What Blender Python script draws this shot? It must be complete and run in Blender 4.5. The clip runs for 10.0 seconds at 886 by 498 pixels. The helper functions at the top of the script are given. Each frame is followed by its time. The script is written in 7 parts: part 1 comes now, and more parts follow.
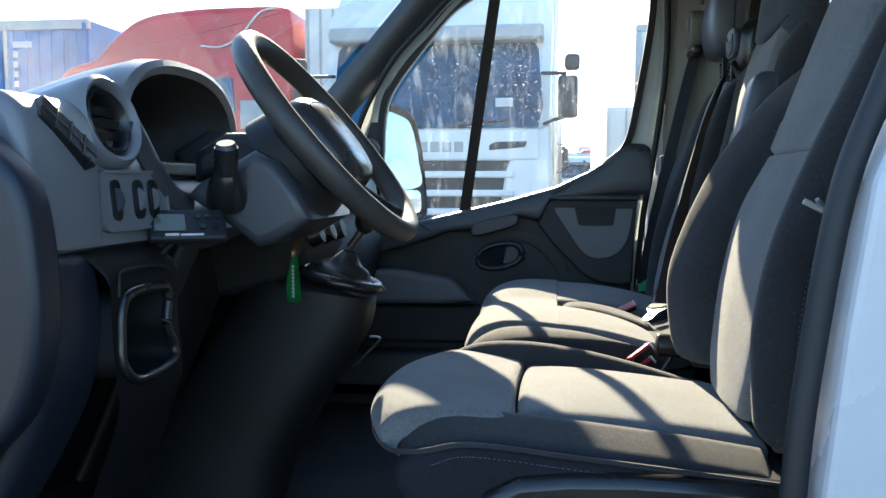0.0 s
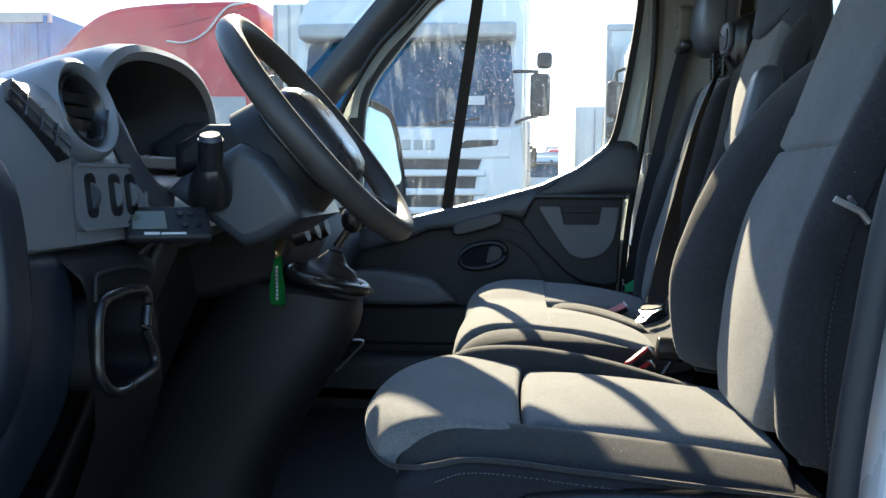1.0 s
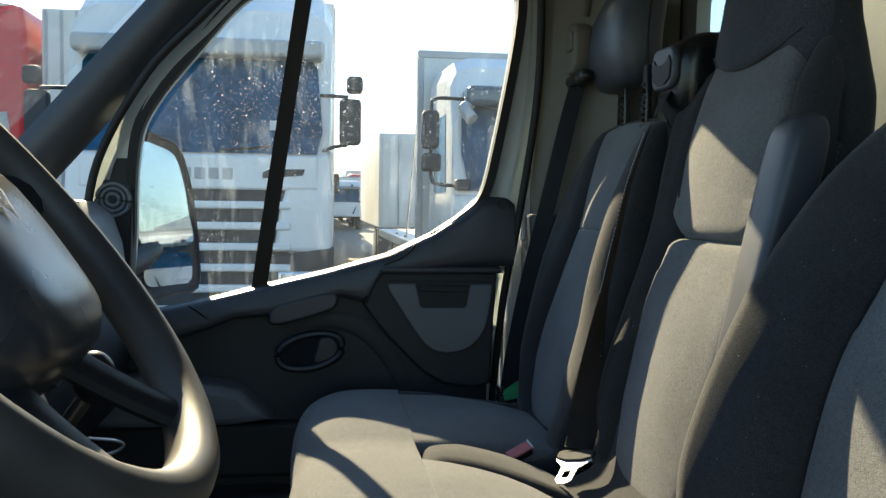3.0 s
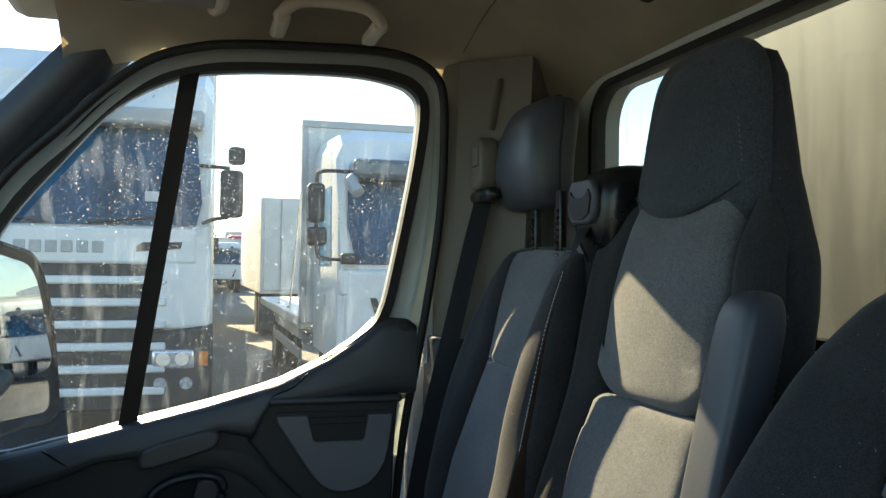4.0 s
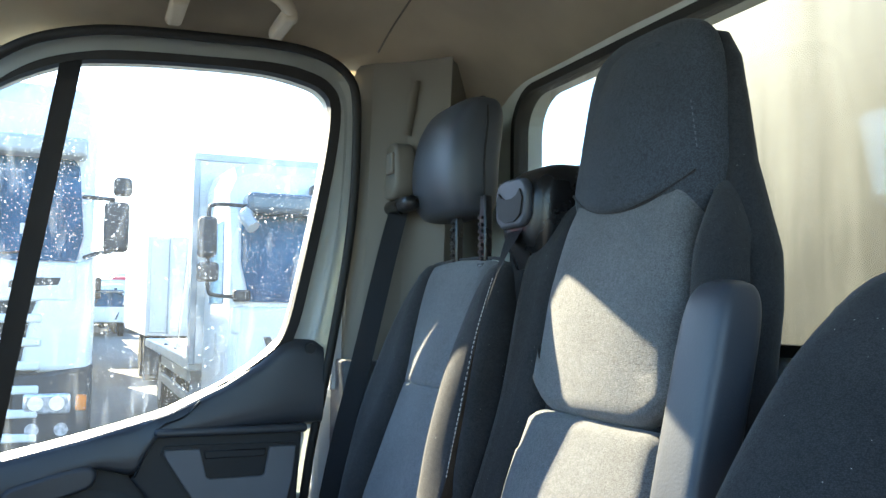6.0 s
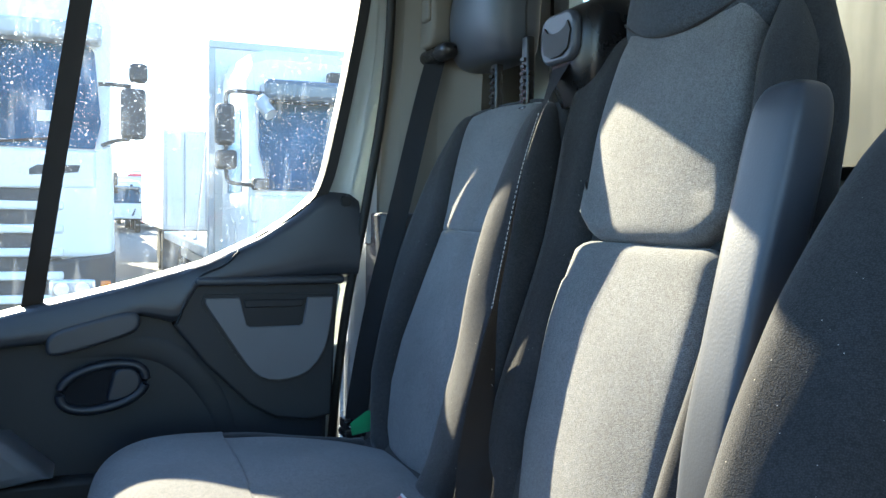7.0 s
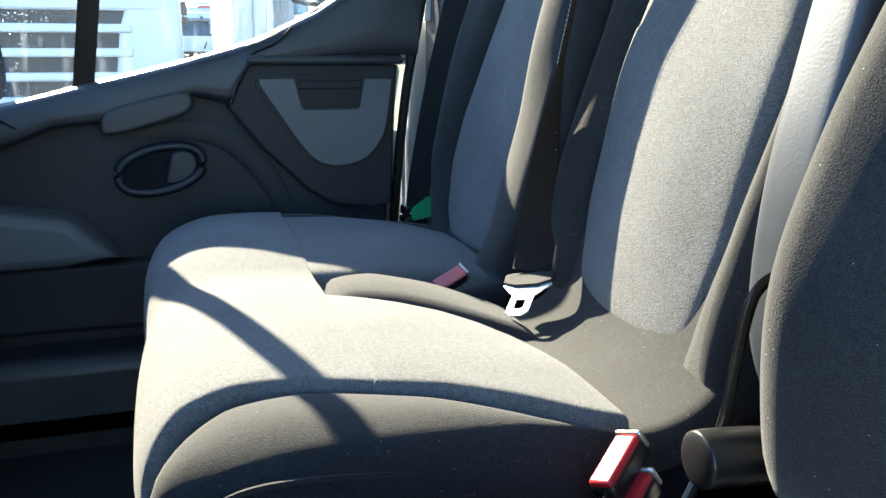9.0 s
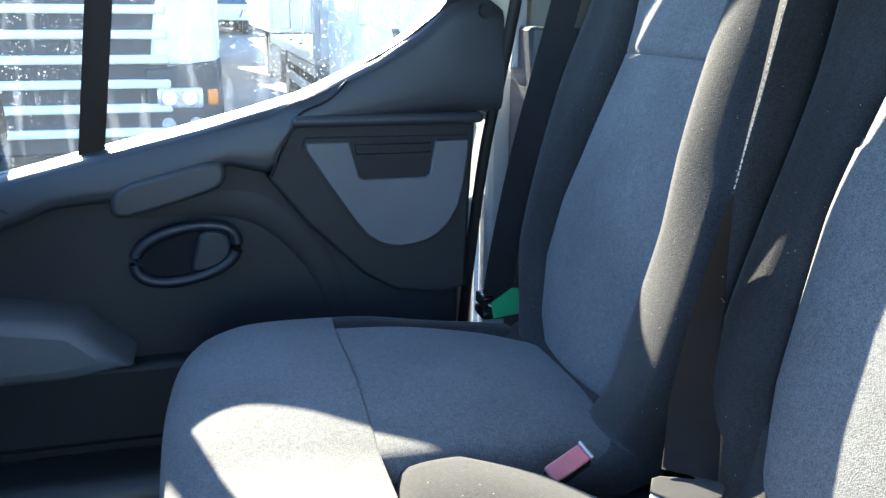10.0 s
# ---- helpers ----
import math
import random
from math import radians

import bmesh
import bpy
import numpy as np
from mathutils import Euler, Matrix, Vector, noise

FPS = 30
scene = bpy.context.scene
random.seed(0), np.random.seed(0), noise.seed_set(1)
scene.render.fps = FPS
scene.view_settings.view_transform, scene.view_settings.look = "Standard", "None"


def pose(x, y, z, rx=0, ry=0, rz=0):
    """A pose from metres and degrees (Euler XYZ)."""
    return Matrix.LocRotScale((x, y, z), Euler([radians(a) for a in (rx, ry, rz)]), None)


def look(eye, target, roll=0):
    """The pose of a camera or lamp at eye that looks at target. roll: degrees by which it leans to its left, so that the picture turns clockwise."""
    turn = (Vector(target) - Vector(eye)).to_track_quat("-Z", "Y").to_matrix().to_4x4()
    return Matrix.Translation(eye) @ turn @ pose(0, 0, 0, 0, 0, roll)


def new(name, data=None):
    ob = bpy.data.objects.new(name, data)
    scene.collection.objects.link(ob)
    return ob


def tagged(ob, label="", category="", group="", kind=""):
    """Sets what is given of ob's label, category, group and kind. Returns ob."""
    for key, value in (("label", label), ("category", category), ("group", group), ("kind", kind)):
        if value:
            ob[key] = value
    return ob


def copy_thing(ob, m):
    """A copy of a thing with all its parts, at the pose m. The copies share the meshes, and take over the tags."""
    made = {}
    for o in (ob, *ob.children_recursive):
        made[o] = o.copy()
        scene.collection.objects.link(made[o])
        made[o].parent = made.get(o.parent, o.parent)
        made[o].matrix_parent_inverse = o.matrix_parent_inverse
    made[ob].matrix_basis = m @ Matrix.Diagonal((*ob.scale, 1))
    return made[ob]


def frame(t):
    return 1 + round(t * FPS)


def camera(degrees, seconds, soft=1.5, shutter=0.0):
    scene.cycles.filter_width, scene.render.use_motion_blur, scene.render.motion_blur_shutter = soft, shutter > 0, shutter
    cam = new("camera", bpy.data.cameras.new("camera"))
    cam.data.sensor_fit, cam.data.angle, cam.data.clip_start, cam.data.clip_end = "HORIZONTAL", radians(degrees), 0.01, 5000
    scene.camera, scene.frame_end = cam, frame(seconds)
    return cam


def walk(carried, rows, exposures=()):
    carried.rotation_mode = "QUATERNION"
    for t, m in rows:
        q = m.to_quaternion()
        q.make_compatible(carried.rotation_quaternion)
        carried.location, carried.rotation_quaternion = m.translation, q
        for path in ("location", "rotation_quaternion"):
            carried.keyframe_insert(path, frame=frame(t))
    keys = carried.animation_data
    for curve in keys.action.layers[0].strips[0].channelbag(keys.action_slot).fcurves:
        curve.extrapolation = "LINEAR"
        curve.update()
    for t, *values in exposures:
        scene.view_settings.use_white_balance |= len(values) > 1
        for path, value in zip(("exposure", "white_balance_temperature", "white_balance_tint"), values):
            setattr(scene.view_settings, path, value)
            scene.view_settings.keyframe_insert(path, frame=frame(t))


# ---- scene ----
cam = camera(55.0, 10.0)
METRES, EYE, TILT, LEAN, TURN = 1.85, 1.42, -4.5, 0.0, 7.5
ROWS = [
    (0.0, 0.0, 0.0, 0.0, 0.0, 0.0, -0.0),
    (0.5, -0.0139, 0.0086, 0.0011, -0.91, -0.03, -0.03),
    (1.0, -0.0243, 0.0415, 0.0009, -2.23, -0.07, -0.06),
    (1.5, -0.0188, 0.1478, 0.0115, -3.92, -0.17, -0.04),
    (2.0, -0.0128, 0.2524, 0.0352, -6.88, 0.12, 0.08),
    (2.5, -0.0275, 0.3492, 0.0526, -11.12, 0.54, 0.17),
    (4.0, -0.0193, 0.4937, 0.1602, -23.52, 5.36, 1.11),
    (4.5, -0.0045, 0.5201, 0.1732, -26.27, 8.26, 1.15),
    (5.0, 0.0005, 0.5395, 0.1728, -28.91, 9.76, 1.26),
    (6.5, -0.0134, 0.5794, 0.1135, -30.78, 5.49, 1.16),
    (7.0, -0.0223, 0.588, 0.0924, -29.71, 1.35, 1.32),
    (7.5, -0.0342, 0.59, 0.0711, -28.21, -2.55, 1.31),
    (8.0, -0.0332, 0.5798, 0.0578, -26.66, -6.16, 1.51),
    (8.5, -0.0153, 0.5827, 0.0457, -25.72, -8.39, 1.61),
    (9.0, 0.0024, 0.617, 0.04, -24.87, -9.62, 1.67),
    (9.5, 0.0312, 0.7312, 0.0689, -23.7, -10.87, 1.43),
    (10.0, 0.0366, 0.7891, 0.118, -22.58, -11.64, 1.33),
]
EXPOSURES = [(0.0, 2.22, 5800, 8), (1.5, 1.95, 5950, 7), (2.5, 1.52, 6150, 5), (4.0, 1.7, 6550, 3), (4.5, 1.9, 6650, 2), (5.0, 3.0, 6450, 3), (6.4, 2.82, 5600, 6), (8.0, 2.84, 5600, 6), (9.0, 2.70, 5550, 6), (9.5, 2.92, 5500, 7), (10.0, 3.2, 5350, 8)]
walk(cam, [(t, pose(0, 0, EYE, TILT, LEAN, TURN) @ pose(METRES * x, METRES * y, METRES * z, 90 + pitch, roll, yaw)) for t, x, y, z, yaw, pitch, roll in ROWS], EXPOSURES)

# ---- world and sun ----
SUN_TO = Vector((-0.235, 1.0, 0.545)).normalized()
world = bpy.data.worlds.new("sky")
scene.world = world
world.use_nodes = True
wn = world.node_tree
sky = wn.nodes.new("ShaderNodeTexSky")
sky.sky_type = "NISHITA"
sky.sun_disc = False
sky.sun_elevation = math.asin(SUN_TO.z)
sky.sun_rotation = math.atan2(SUN_TO.x, SUN_TO.y)
sky.dust_density = 0.4
sky.ozone_density = 3.5
sky.air_density = 1.2
wn.links.new(sky.outputs[0], wn.nodes["Background"].inputs[0])
wn.nodes["Background"].inputs[1].default_value = 0.108
sun = new("sun", bpy.data.lights.new("sun", "SUN"))
sun.data.energy = 5.0
sun.data.angle = radians(0.55)
sun.data.color = (1.0, 0.81, 0.52)
sun.matrix_world = look(SUN_TO * 30, (0, 0, 0))

# ---- materials ----


def mat(name, color, rough=0.6, metal=0.0, spec=0.5, var=0.12, scale=6.0, bump=0.1, bscale=400.0, bdist=0.001, color2=None, sheen=0.0, weave=0.0, trans=0.0, lint=0.0):
    """A procedural surface: mottled base colour at two scales, fine relief, slight changes of gloss."""
    m = bpy.data.materials.new(name)
    m.use_nodes = True
    nt = m.node_tree
    N, L = nt.nodes, nt.links
    b = N["Principled BSDF"]
    b.inputs["Roughness"].default_value = rough
    b.inputs["Metallic"].default_value = metal
    b.inputs["Specular IOR Level"].default_value = spec
    b.inputs["Sheen Weight"].default_value = sheen
    b.inputs["Transmission Weight"].default_value = trans
    tc = N.new("ShaderNodeTexCoord")
    n1 = N.new("ShaderNodeTexNoise")
    n1.inputs["Scale"].default_value = scale
    n1.inputs["Detail"].default_value = 6
    n2 = N.new("ShaderNodeTexNoise")
    n2.inputs["Scale"].default_value = bscale
    n2.inputs["Detail"].default_value = 3
    L.new(tc.outputs["Object"], n1.inputs["Vector"])
    L.new(tc.outputs["Object"], n2.inputs["Vector"])
    mix = N.new("ShaderNodeMix")
    mix.data_type = "RGBA"
    c2 = color2 or tuple(c * (1 - var * 1.6) for c in color)
    hi = tuple(min(1, c * (1 + var)) for c in color)
    mix.inputs[6].default_value = (*c2, 1)
    mix.inputs[7].default_value = (*hi, 1)
    ramp = N.new("ShaderNodeMapRange")
    ramp.inputs[1].default_value, ramp.inputs[2].default_value = 0.32, 0.66
    L.new(n1.outputs[0], ramp.inputs[0])
    L.new(ramp.outputs[0], mix.inputs[0])
    col = mix.outputs[2]
    height = n2.outputs[0]
    if weave:
        w1 = N.new("ShaderNodeTexVoronoi")
        w1.inputs["Scale"].default_value = weave
        L.new(tc.outputs["Object"], w1.inputs["Vector"])
        m2 = N.new("ShaderNodeMix")
        m2.data_type = "RGBA"
        m2.blend_type = "MULTIPLY"
        m2.inputs[0].default_value = 1.0
        tw = N.new("ShaderNodeTexWave")
        tw.bands_direction = "DIAGONAL"
        tw.inputs["Scale"].default_value = 260
        tw.inputs["Distortion"].default_value = 2.5
        tw.inputs["Detail"].default_value = 2
        tw.inputs["Detail Scale"].default_value = 2.0
        L.new(tc.outputs["Object"], tw.inputs["Vector"])
        tm = N.new("ShaderNodeMapRange")
        tm.inputs[3].default_value, tm.inputs[4].default_value = 0.90, 1.07
        L.new(tw.outputs["Fac"], tm.inputs[0])
        mr = N.new("ShaderNodeMapRange")
        mr.inputs[1].default_value, mr.inputs[2].default_value = 0.1, 0.75
        mr.inputs[3].default_value, mr.inputs[4].default_value = 1.15, 0.62
        L.new(w1.outputs["Distance"], mr.inputs[0])
        both = N.new("ShaderNodeMath")
        both.operation = "MULTIPLY"
        L.new(mr.outputs[0], both.inputs[0])
        L.new(tm.outputs[0], both.inputs[1])
        L.new(col, m2.inputs[6])
        L.new(both.outputs[0], m2.inputs[7])
        col = m2.outputs[2]
        nap = N.new("ShaderNodeTexNoise")
        nap.inputs["Scale"].default_value = 190
        nap.inputs["Detail"].default_value = 4
        nap.inputs["Roughness"].default_value = 0.75
        L.new(tc.outputs["Object"], nap.inputs["Vector"])
        nm = N.new("ShaderNodeMapRange")
        nm.inputs[1].default_value, nm.inputs[2].default_value = 0.33, 0.68
        nm.inputs[3].default_value, nm.inputs[4].default_value = 0.84, 1.17
        L.new(nap.outputs[0], nm.inputs[0])
        m3 = N.new("ShaderNodeMix")
        m3.data_type = "RGBA"
        m3.blend_type = "MULTIPLY"
        m3.inputs[0].default_value = 1.0
        L.new(col, m3.inputs[6])
        L.new(nm.outputs[0], m3.inputs[7])
        col = m3.outputs[2]
        inv = N.new("ShaderNodeMath")
        inv.operation = "MULTIPLY_ADD"
        inv.inputs[1].default_value = -1.0
        L.new(w1.outputs["Distance"], inv.inputs[0])
        L.new(n2.outputs[0], inv.inputs[2])
        height = inv.outputs[0]
    if lint:
        sv = N.new("ShaderNodeTexVoronoi")
        sv.inputs["Scale"].default_value = 260
        L.new(tc.outputs["Object"], sv.inputs["Vector"])
        dot = N.new("ShaderNodeMapRange")
        dot.inputs[1].default_value, dot.inputs[2].default_value = 0.15, 0.07
        L.new(sv.outputs["Distance"], dot.inputs[0])
        sc_ = N.new("ShaderNodeSeparateColor")
        L.new(sv.outputs["Color"], sc_.inputs[0])
        few = N.new("ShaderNodeMath")
        few.operation = "GREATER_THAN"
        few.inputs[1].default_value = 1.0 - lint
        L.new(sc_.outputs[0], few.inputs[0])
        on = N.new("ShaderNodeMath")
        on.operation = "MULTIPLY"
        L.new(dot.outputs[0], on.inputs[0])
        L.new(few.outputs[0], on.inputs[1])
        lm = N.new("ShaderNodeMix")
        lm.data_type = "RGBA"
        lm.inputs[7].default_value = (0.34, 0.33, 0.31, 1)
        L.new(on.outputs[0], lm.inputs[0])
        L.new(col, lm.inputs[6])
        col = lm.outputs[2]
    L.new(col, b.inputs["Base Color"])
    rr = N.new("ShaderNodeMapRange")
    rr.inputs[3].default_value, rr.inputs[4].default_value = max(0.02, rough - 0.09), min(1, rough + 0.09)
    L.new(n1.outputs[0], rr.inputs[0])
    L.new(rr.outputs[0], b.inputs["Roughness"])
    if bump:
        bp = N.new("ShaderNodeBump")
        bp.inputs["Strength"].default_value = bump
        bp.inputs["Distance"].default_value = bdist
        L.new(height, bp.inputs["Height"])
        L.new(bp.outputs[0], b.inputs["Normal"])
    return m


def emit(name, color, strength):
    m = bpy.data.materials.new(name)
    m.use_nodes = True
    b = m.node_tree.nodes["Principled BSDF"]
    b.inputs["Base Color"].default_value = (*color, 1)
    b.inputs["Emission Color"].default_value = (*color, 1)
    b.inputs["Emission Strength"].default_value = strength
    return m


def glass(name, tint, dirt, drops, haze):
    """Thin pane: see-through with gloss at grazing angles, dust film, dried drops and vertical runs that catch the light."""
    m = bpy.data.materials.new(name)
    m.use_nodes = True
    nt = m.node_tree
    N, L = nt.nodes, nt.links
    out = N["Material Output"]
    N.remove(N["Principled BSDF"])
    tr = N.new("ShaderNodeBsdfTransparent")
    tr.inputs[0].default_value = (*tint, 1)
    gl = N.new("ShaderNodeBsdfGlossy")
    gl.inputs["Roughness"].default_value = 0.02
    lw = N.new("ShaderNodeLayerWeight")
    lw.inputs[0].default_value = 0.5
    pw = N.new("ShaderNodeMath")
    pw.operation = "POWER"
    pw.inputs[1].default_value = 5.0
    fr = N.new("ShaderNodeMath")
    fr.operation = "MULTIPLY_ADD"
    fr.inputs[1].default_value, fr.inputs[2].default_value = 0.9, 0.035
    L.new(lw.outputs["Facing"], pw.inputs[0])
    L.new(pw.outputs[0], fr.inputs[0])
    mx = N.new("ShaderNodeMixShader")
    L.new(fr.outputs[0], mx.inputs[0])
    L.new(tr.outputs[0], mx.inputs[1])
    L.new(gl.outputs[0], mx.inputs[2])
    dif = N.new("ShaderNodeBsdfDiffuse")
    dif.inputs[0].default_value = (0.8, 0.8, 0.8, 1)
    tl = N.new("ShaderNodeBsdfTranslucent")
    tl.inputs[0].default_value = (0.66, 0.76, 0.92, 1)
    dm = N.new("ShaderNodeMixShader")
    dm.inputs[0].default_value = 0.6
    L.new(dif.outputs[0], dm.inputs[1])
    L.new(tl.outputs[0], dm.inputs[2])
    tc = N.new("ShaderNodeTexCoord")
    mp = N.new("ShaderNodeMapping")
    mp.inputs["Scale"].default_value = (1, 1, 0.06)
    L.new(tc.outputs["Object"], mp.inputs[0])
    streak = N.new("ShaderNodeTexNoise")
    streak.inputs["Scale"].default_value = 45
    streak.inputs["Detail"].default_value = 5
    L.new(mp.outputs[0], streak.inputs["Vector"])
    big = N.new("ShaderNodeTexNoise")
    big.inputs["Scale"].default_value = 3.5
    big.inputs["Detail"].default_value = 4
    L.new(tc.outputs["Object"], big.inputs["Vector"])
    vor = N.new("ShaderNodeTexVoronoi")
    vor.inputs["Scale"].default_value = 105
    warp_ = N.new("ShaderNodeTexNoise")
    warp_.inputs["Scale"].default_value = 160
    wadd = N.new("ShaderNodeMixRGB")
    wadd.blend_type = "ADD"
    wadd.inputs[0].default_value = 0.010
    L.new(tc.outputs["Object"], wadd.inputs[1])
    L.new(tc.outputs["Object"], warp_.inputs["Vector"])
    L.new(warp_.outputs["Color"], wadd.inputs[2])
    L.new(wadd.outputs[0], vor.inputs["Vector"])
    fine = N.new("ShaderNodeTexVoronoi")
    fine.inputs["Scale"].default_value = 330
    L.new(tc.outputs["Object"], fine.inputs["Vector"])
    fsep = N.new("ShaderNodeSeparateColor")
    L.new(fine.outputs["Color"], fsep.inputs[0])
    fsp = N.new("ShaderNodeMapRange")
    fsp.inputs[1].default_value, fsp.inputs[2].default_value = 0.34, 0.2
    fsp.inputs[4].default_value = 0.7
    L.new(fine.outputs["Distance"], fsp.inputs[0])
    fpk = N.new("ShaderNodeMath")
    fpk.operation = "GREATER_THAN"
    fpk.inputs[1].default_value = 0.72
    L.new(fsep.outputs[0], fpk.inputs[0])
    fdr = N.new("ShaderNodeMath")
    fdr.operation = "MULTIPLY"
    L.new(fsp.outputs[0], fdr.inputs[0])
    L.new(fpk.outputs[0], fdr.inputs[1])
    sp = N.new("ShaderNodeMapRange")
    sp.inputs[1].default_value, sp.inputs[2].default_value = 0.20, 0.10
    L.new(vor.outputs["Distance"], sp.inputs[0])
    pick = N.new("ShaderNodeMath")
    pick.operation = "GREATER_THAN"
    pick.inputs[1].default_value = 0.66
    sep = N.new("ShaderNodeSeparateColor")
    L.new(vor.outputs["Color"], sep.inputs[0])
    L.new(sep.outputs[0], pick.inputs[0])
    dr = N.new("ShaderNodeMath")
    dr.operation = "MULTIPLY"
    L.new(sp.outputs[0], dr.inputs[0])
    L.new(pick.outputs[0], dr.inputs[1])
    bm_ = N.new("ShaderNodeMapRange")
    bm_.inputs[1].default_value, bm_.inputs[2].default_value = 0.36, 0.58
    bm_.inputs[4].default_value = drops
    L.new(big.outputs[0], bm_.inputs[0])
    dr2 = N.new("ShaderNodeMath")
    dr2.operation = "MULTIPLY"
    dboth = N.new("ShaderNodeMath")
    dboth.operation = "MAXIMUM"
    L.new(dr.outputs[0], dboth.inputs[0])
    L.new(fdr.outputs[0], dboth.inputs[1])
    L.new(dboth.outputs[0], dr2.inputs[0])
    L.new(bm_.outputs[0], dr2.inputs[1])
    st = N.new("ShaderNodeMapRange")
    st.inputs[1].default_value, st.inputs[2].default_value = 0.55, 0.78
    st.inputs[4].default_value = dirt
    L.new(streak.outputs[0], st.inputs[0])
    add = N.new("ShaderNodeMath")
    add.operation = "ADD"
    L.new(dr2.outputs[0], add.inputs[0])
    L.new(st.outputs[0], add.inputs[1])
    add2 = N.new("ShaderNodeMath")
    add2.operation = "ADD"
    add2.use_clamp = True
    add2.inputs[1].default_value = haze
    L.new(add.outputs[0], add2.inputs[0])
    fin = N.new("ShaderNodeMixShader")
    L.new(add2.outputs[0], fin.inputs[0])
    L.new(mx.outputs[0], fin.inputs[1])
    L.new(dm.outputs[0], fin.inputs[2])
    L.new(fin.outputs[0], out.inputs[0])
    return m


M_FAB_L = mat("seat fabric grey", (0.160, 0.163, 0.167), 0.93, spec=0.25, var=0.10, scale=9, bump=0.38, bscale=1200, bdist=0.0009, sheen=0.15, weave=760, lint=0.006)
M_FAB_D = mat("seat fabric charcoal", (0.036, 0.0365, 0.039), 0.95, spec=0.2, var=0.12, scale=12, bump=0.30, bscale=1200, bdist=0.0009, sheen=0.15, weave=760, lint=0.05)
# Head fabric: the panel grey with its shade darkened into the colour.
M_FAB_H = mat("seat head fabric with shade", (0.058, 0.066, 0.078), 0.93, spec=0.25, var=0.08, scale=9, bump=0.4, bscale=900, bdist=0.0012, sheen=0.1, weave=560)
M_SKIRT = mat("seat side fabric", (0.017, 0.018, 0.024), 0.93, spec=0.25, var=0.1, scale=12, bump=0.35, bscale=900, weave=700)
M_STITCH = mat("stitching thread", (0.10, 0.105, 0.12), 0.8, var=0.1, bump=0.2)
M_THREAD = mat("pale thread", (0.5, 0.49, 0.46), 0.8, var=0.1, bump=0.2)
# Black for flat plates that stand in for the shade inside recesses.
M_RECESS_SHADE = mat("matt black for recess shade", (0.018, 0.019, 0.022), 0.9, spec=0.1, var=0.2, bump=0.1)
M_PLA = mat("grained plastic anthracite", (0.036, 0.039, 0.045), 0.40, spec=0.5, var=0.1, scale=5, bump=0.28, bscale=700, bdist=0.0008)
M_PLA2 = mat("lower plastic black", (0.009, 0.0098, 0.0115), 0.55, spec=0.45, var=0.12, scale=5, bump=0.25, bscale=600, bdist=0.0008)
# Dark grey plastic, lightened and blued to include reflected sky light.
M_DASH = mat("dashboard plastic with sky light", (0.155, 0.162, 0.176), 0.36, spec=0.5, var=0.08, scale=5, bump=0.28, bscale=700, bdist=0.0008)
M_CAP = mat("end cap plastic navy black", (0.013, 0.017, 0.026), 0.42, spec=0.5, var=0.1, scale=5, bump=0.2, bscale=650, bdist=0.0006)
M_DOOR = mat("door lining plastic", (0.0155, 0.0175, 0.021), 0.55, spec=0.45, var=0.1, scale=5, bump=0.25, bscale=650, bdist=0.0008)
M_PLG = mat("plastic insert grey", (0.13, 0.135, 0.145), 0.5, spec=0.45, var=0.06, scale=7, bump=0.22, bscale=800)
M_ARM = mat("armrest vinyl blue grey", (0.046, 0.052, 0.065), 0.42, spec=0.5, var=0.08, scale=9, bump=0.2, bscale=420, bdist=0.0009)
M_BLK = mat("smooth black plastic", (0.012, 0.012, 0.013), 0.28, spec=0.5, var=0.15, scale=14, bump=0.04, bscale=300)
M_RUB = mat("black rubber seal", (0.014, 0.014, 0.014), 0.6, spec=0.4, var=0.2, scale=9, bump=0.1, bscale=300)
M_HUB = mat("satin airbag cover plastic", (0.030, 0.031, 0.034), 0.27, spec=0.55, var=0.08, scale=9, bump=0.05, bscale=900, bdist=0.0004)
M_RIM = mat("steering wheel leather grain", (0.045, 0.041, 0.037), 0.5, spec=0.45, var=0.15, scale=20, bump=0.12, bscale=650, bdist=0.0005)
M_HEAD = mat("headliner beige felt", (0.59, 0.525, 0.41), 0.95, spec=0.1, var=0.15, scale=3.0, bump=0.3, bscale=900, sheen=0.2)
M_TRIM = mat("pillar trim beige grey", (0.15, 0.14, 0.118), 0.6, spec=0.35, var=0.06, scale=4, bump=0.2, bscale=700)
M_APIL = mat("pillar trim dark grey", (0.042, 0.046, 0.053), 0.36, spec=0.5, var=0.06, scale=4, bump=0.2, bscale=700)
M_WHT = mat("white body paint", (0.52, 0.54, 0.57), 0.28, spec=0.5, var=0.04, scale=5, bump=0.03, bscale=60)
M_PAINT_IN = mat("pale green white inner paint", (0.50, 0.53, 0.51), 0.35, spec=0.5, var=0.05, scale=4, bump=0.03, bscale=60)
M_STEEL = mat("brushed steel", (0.8, 0.8, 0.8), 0.38, metal=1.0, var=0.08, scale=30, bump=0.05)
M_RED = mat("red buckle plastic", (0.42, 0.02, 0.03), 0.35, var=0.08, scale=30, bump=0.03)
M_GREEN = mat("green lanyard", (0.03, 0.30, 0.07), 0.6, var=0.12, scale=40, bump=0.2)
M_TAG = mat("green plastic tag", (0.02, 0.36, 0.10), 0.4, var=0.06, scale=40, bump=0.03)
M_BELT = mat("seat belt webbing", (0.02, 0.0205, 0.023), 0.75, spec=0.4, var=0.12, scale=12, bump=0.5, bscale=1400, bdist=0.0008)
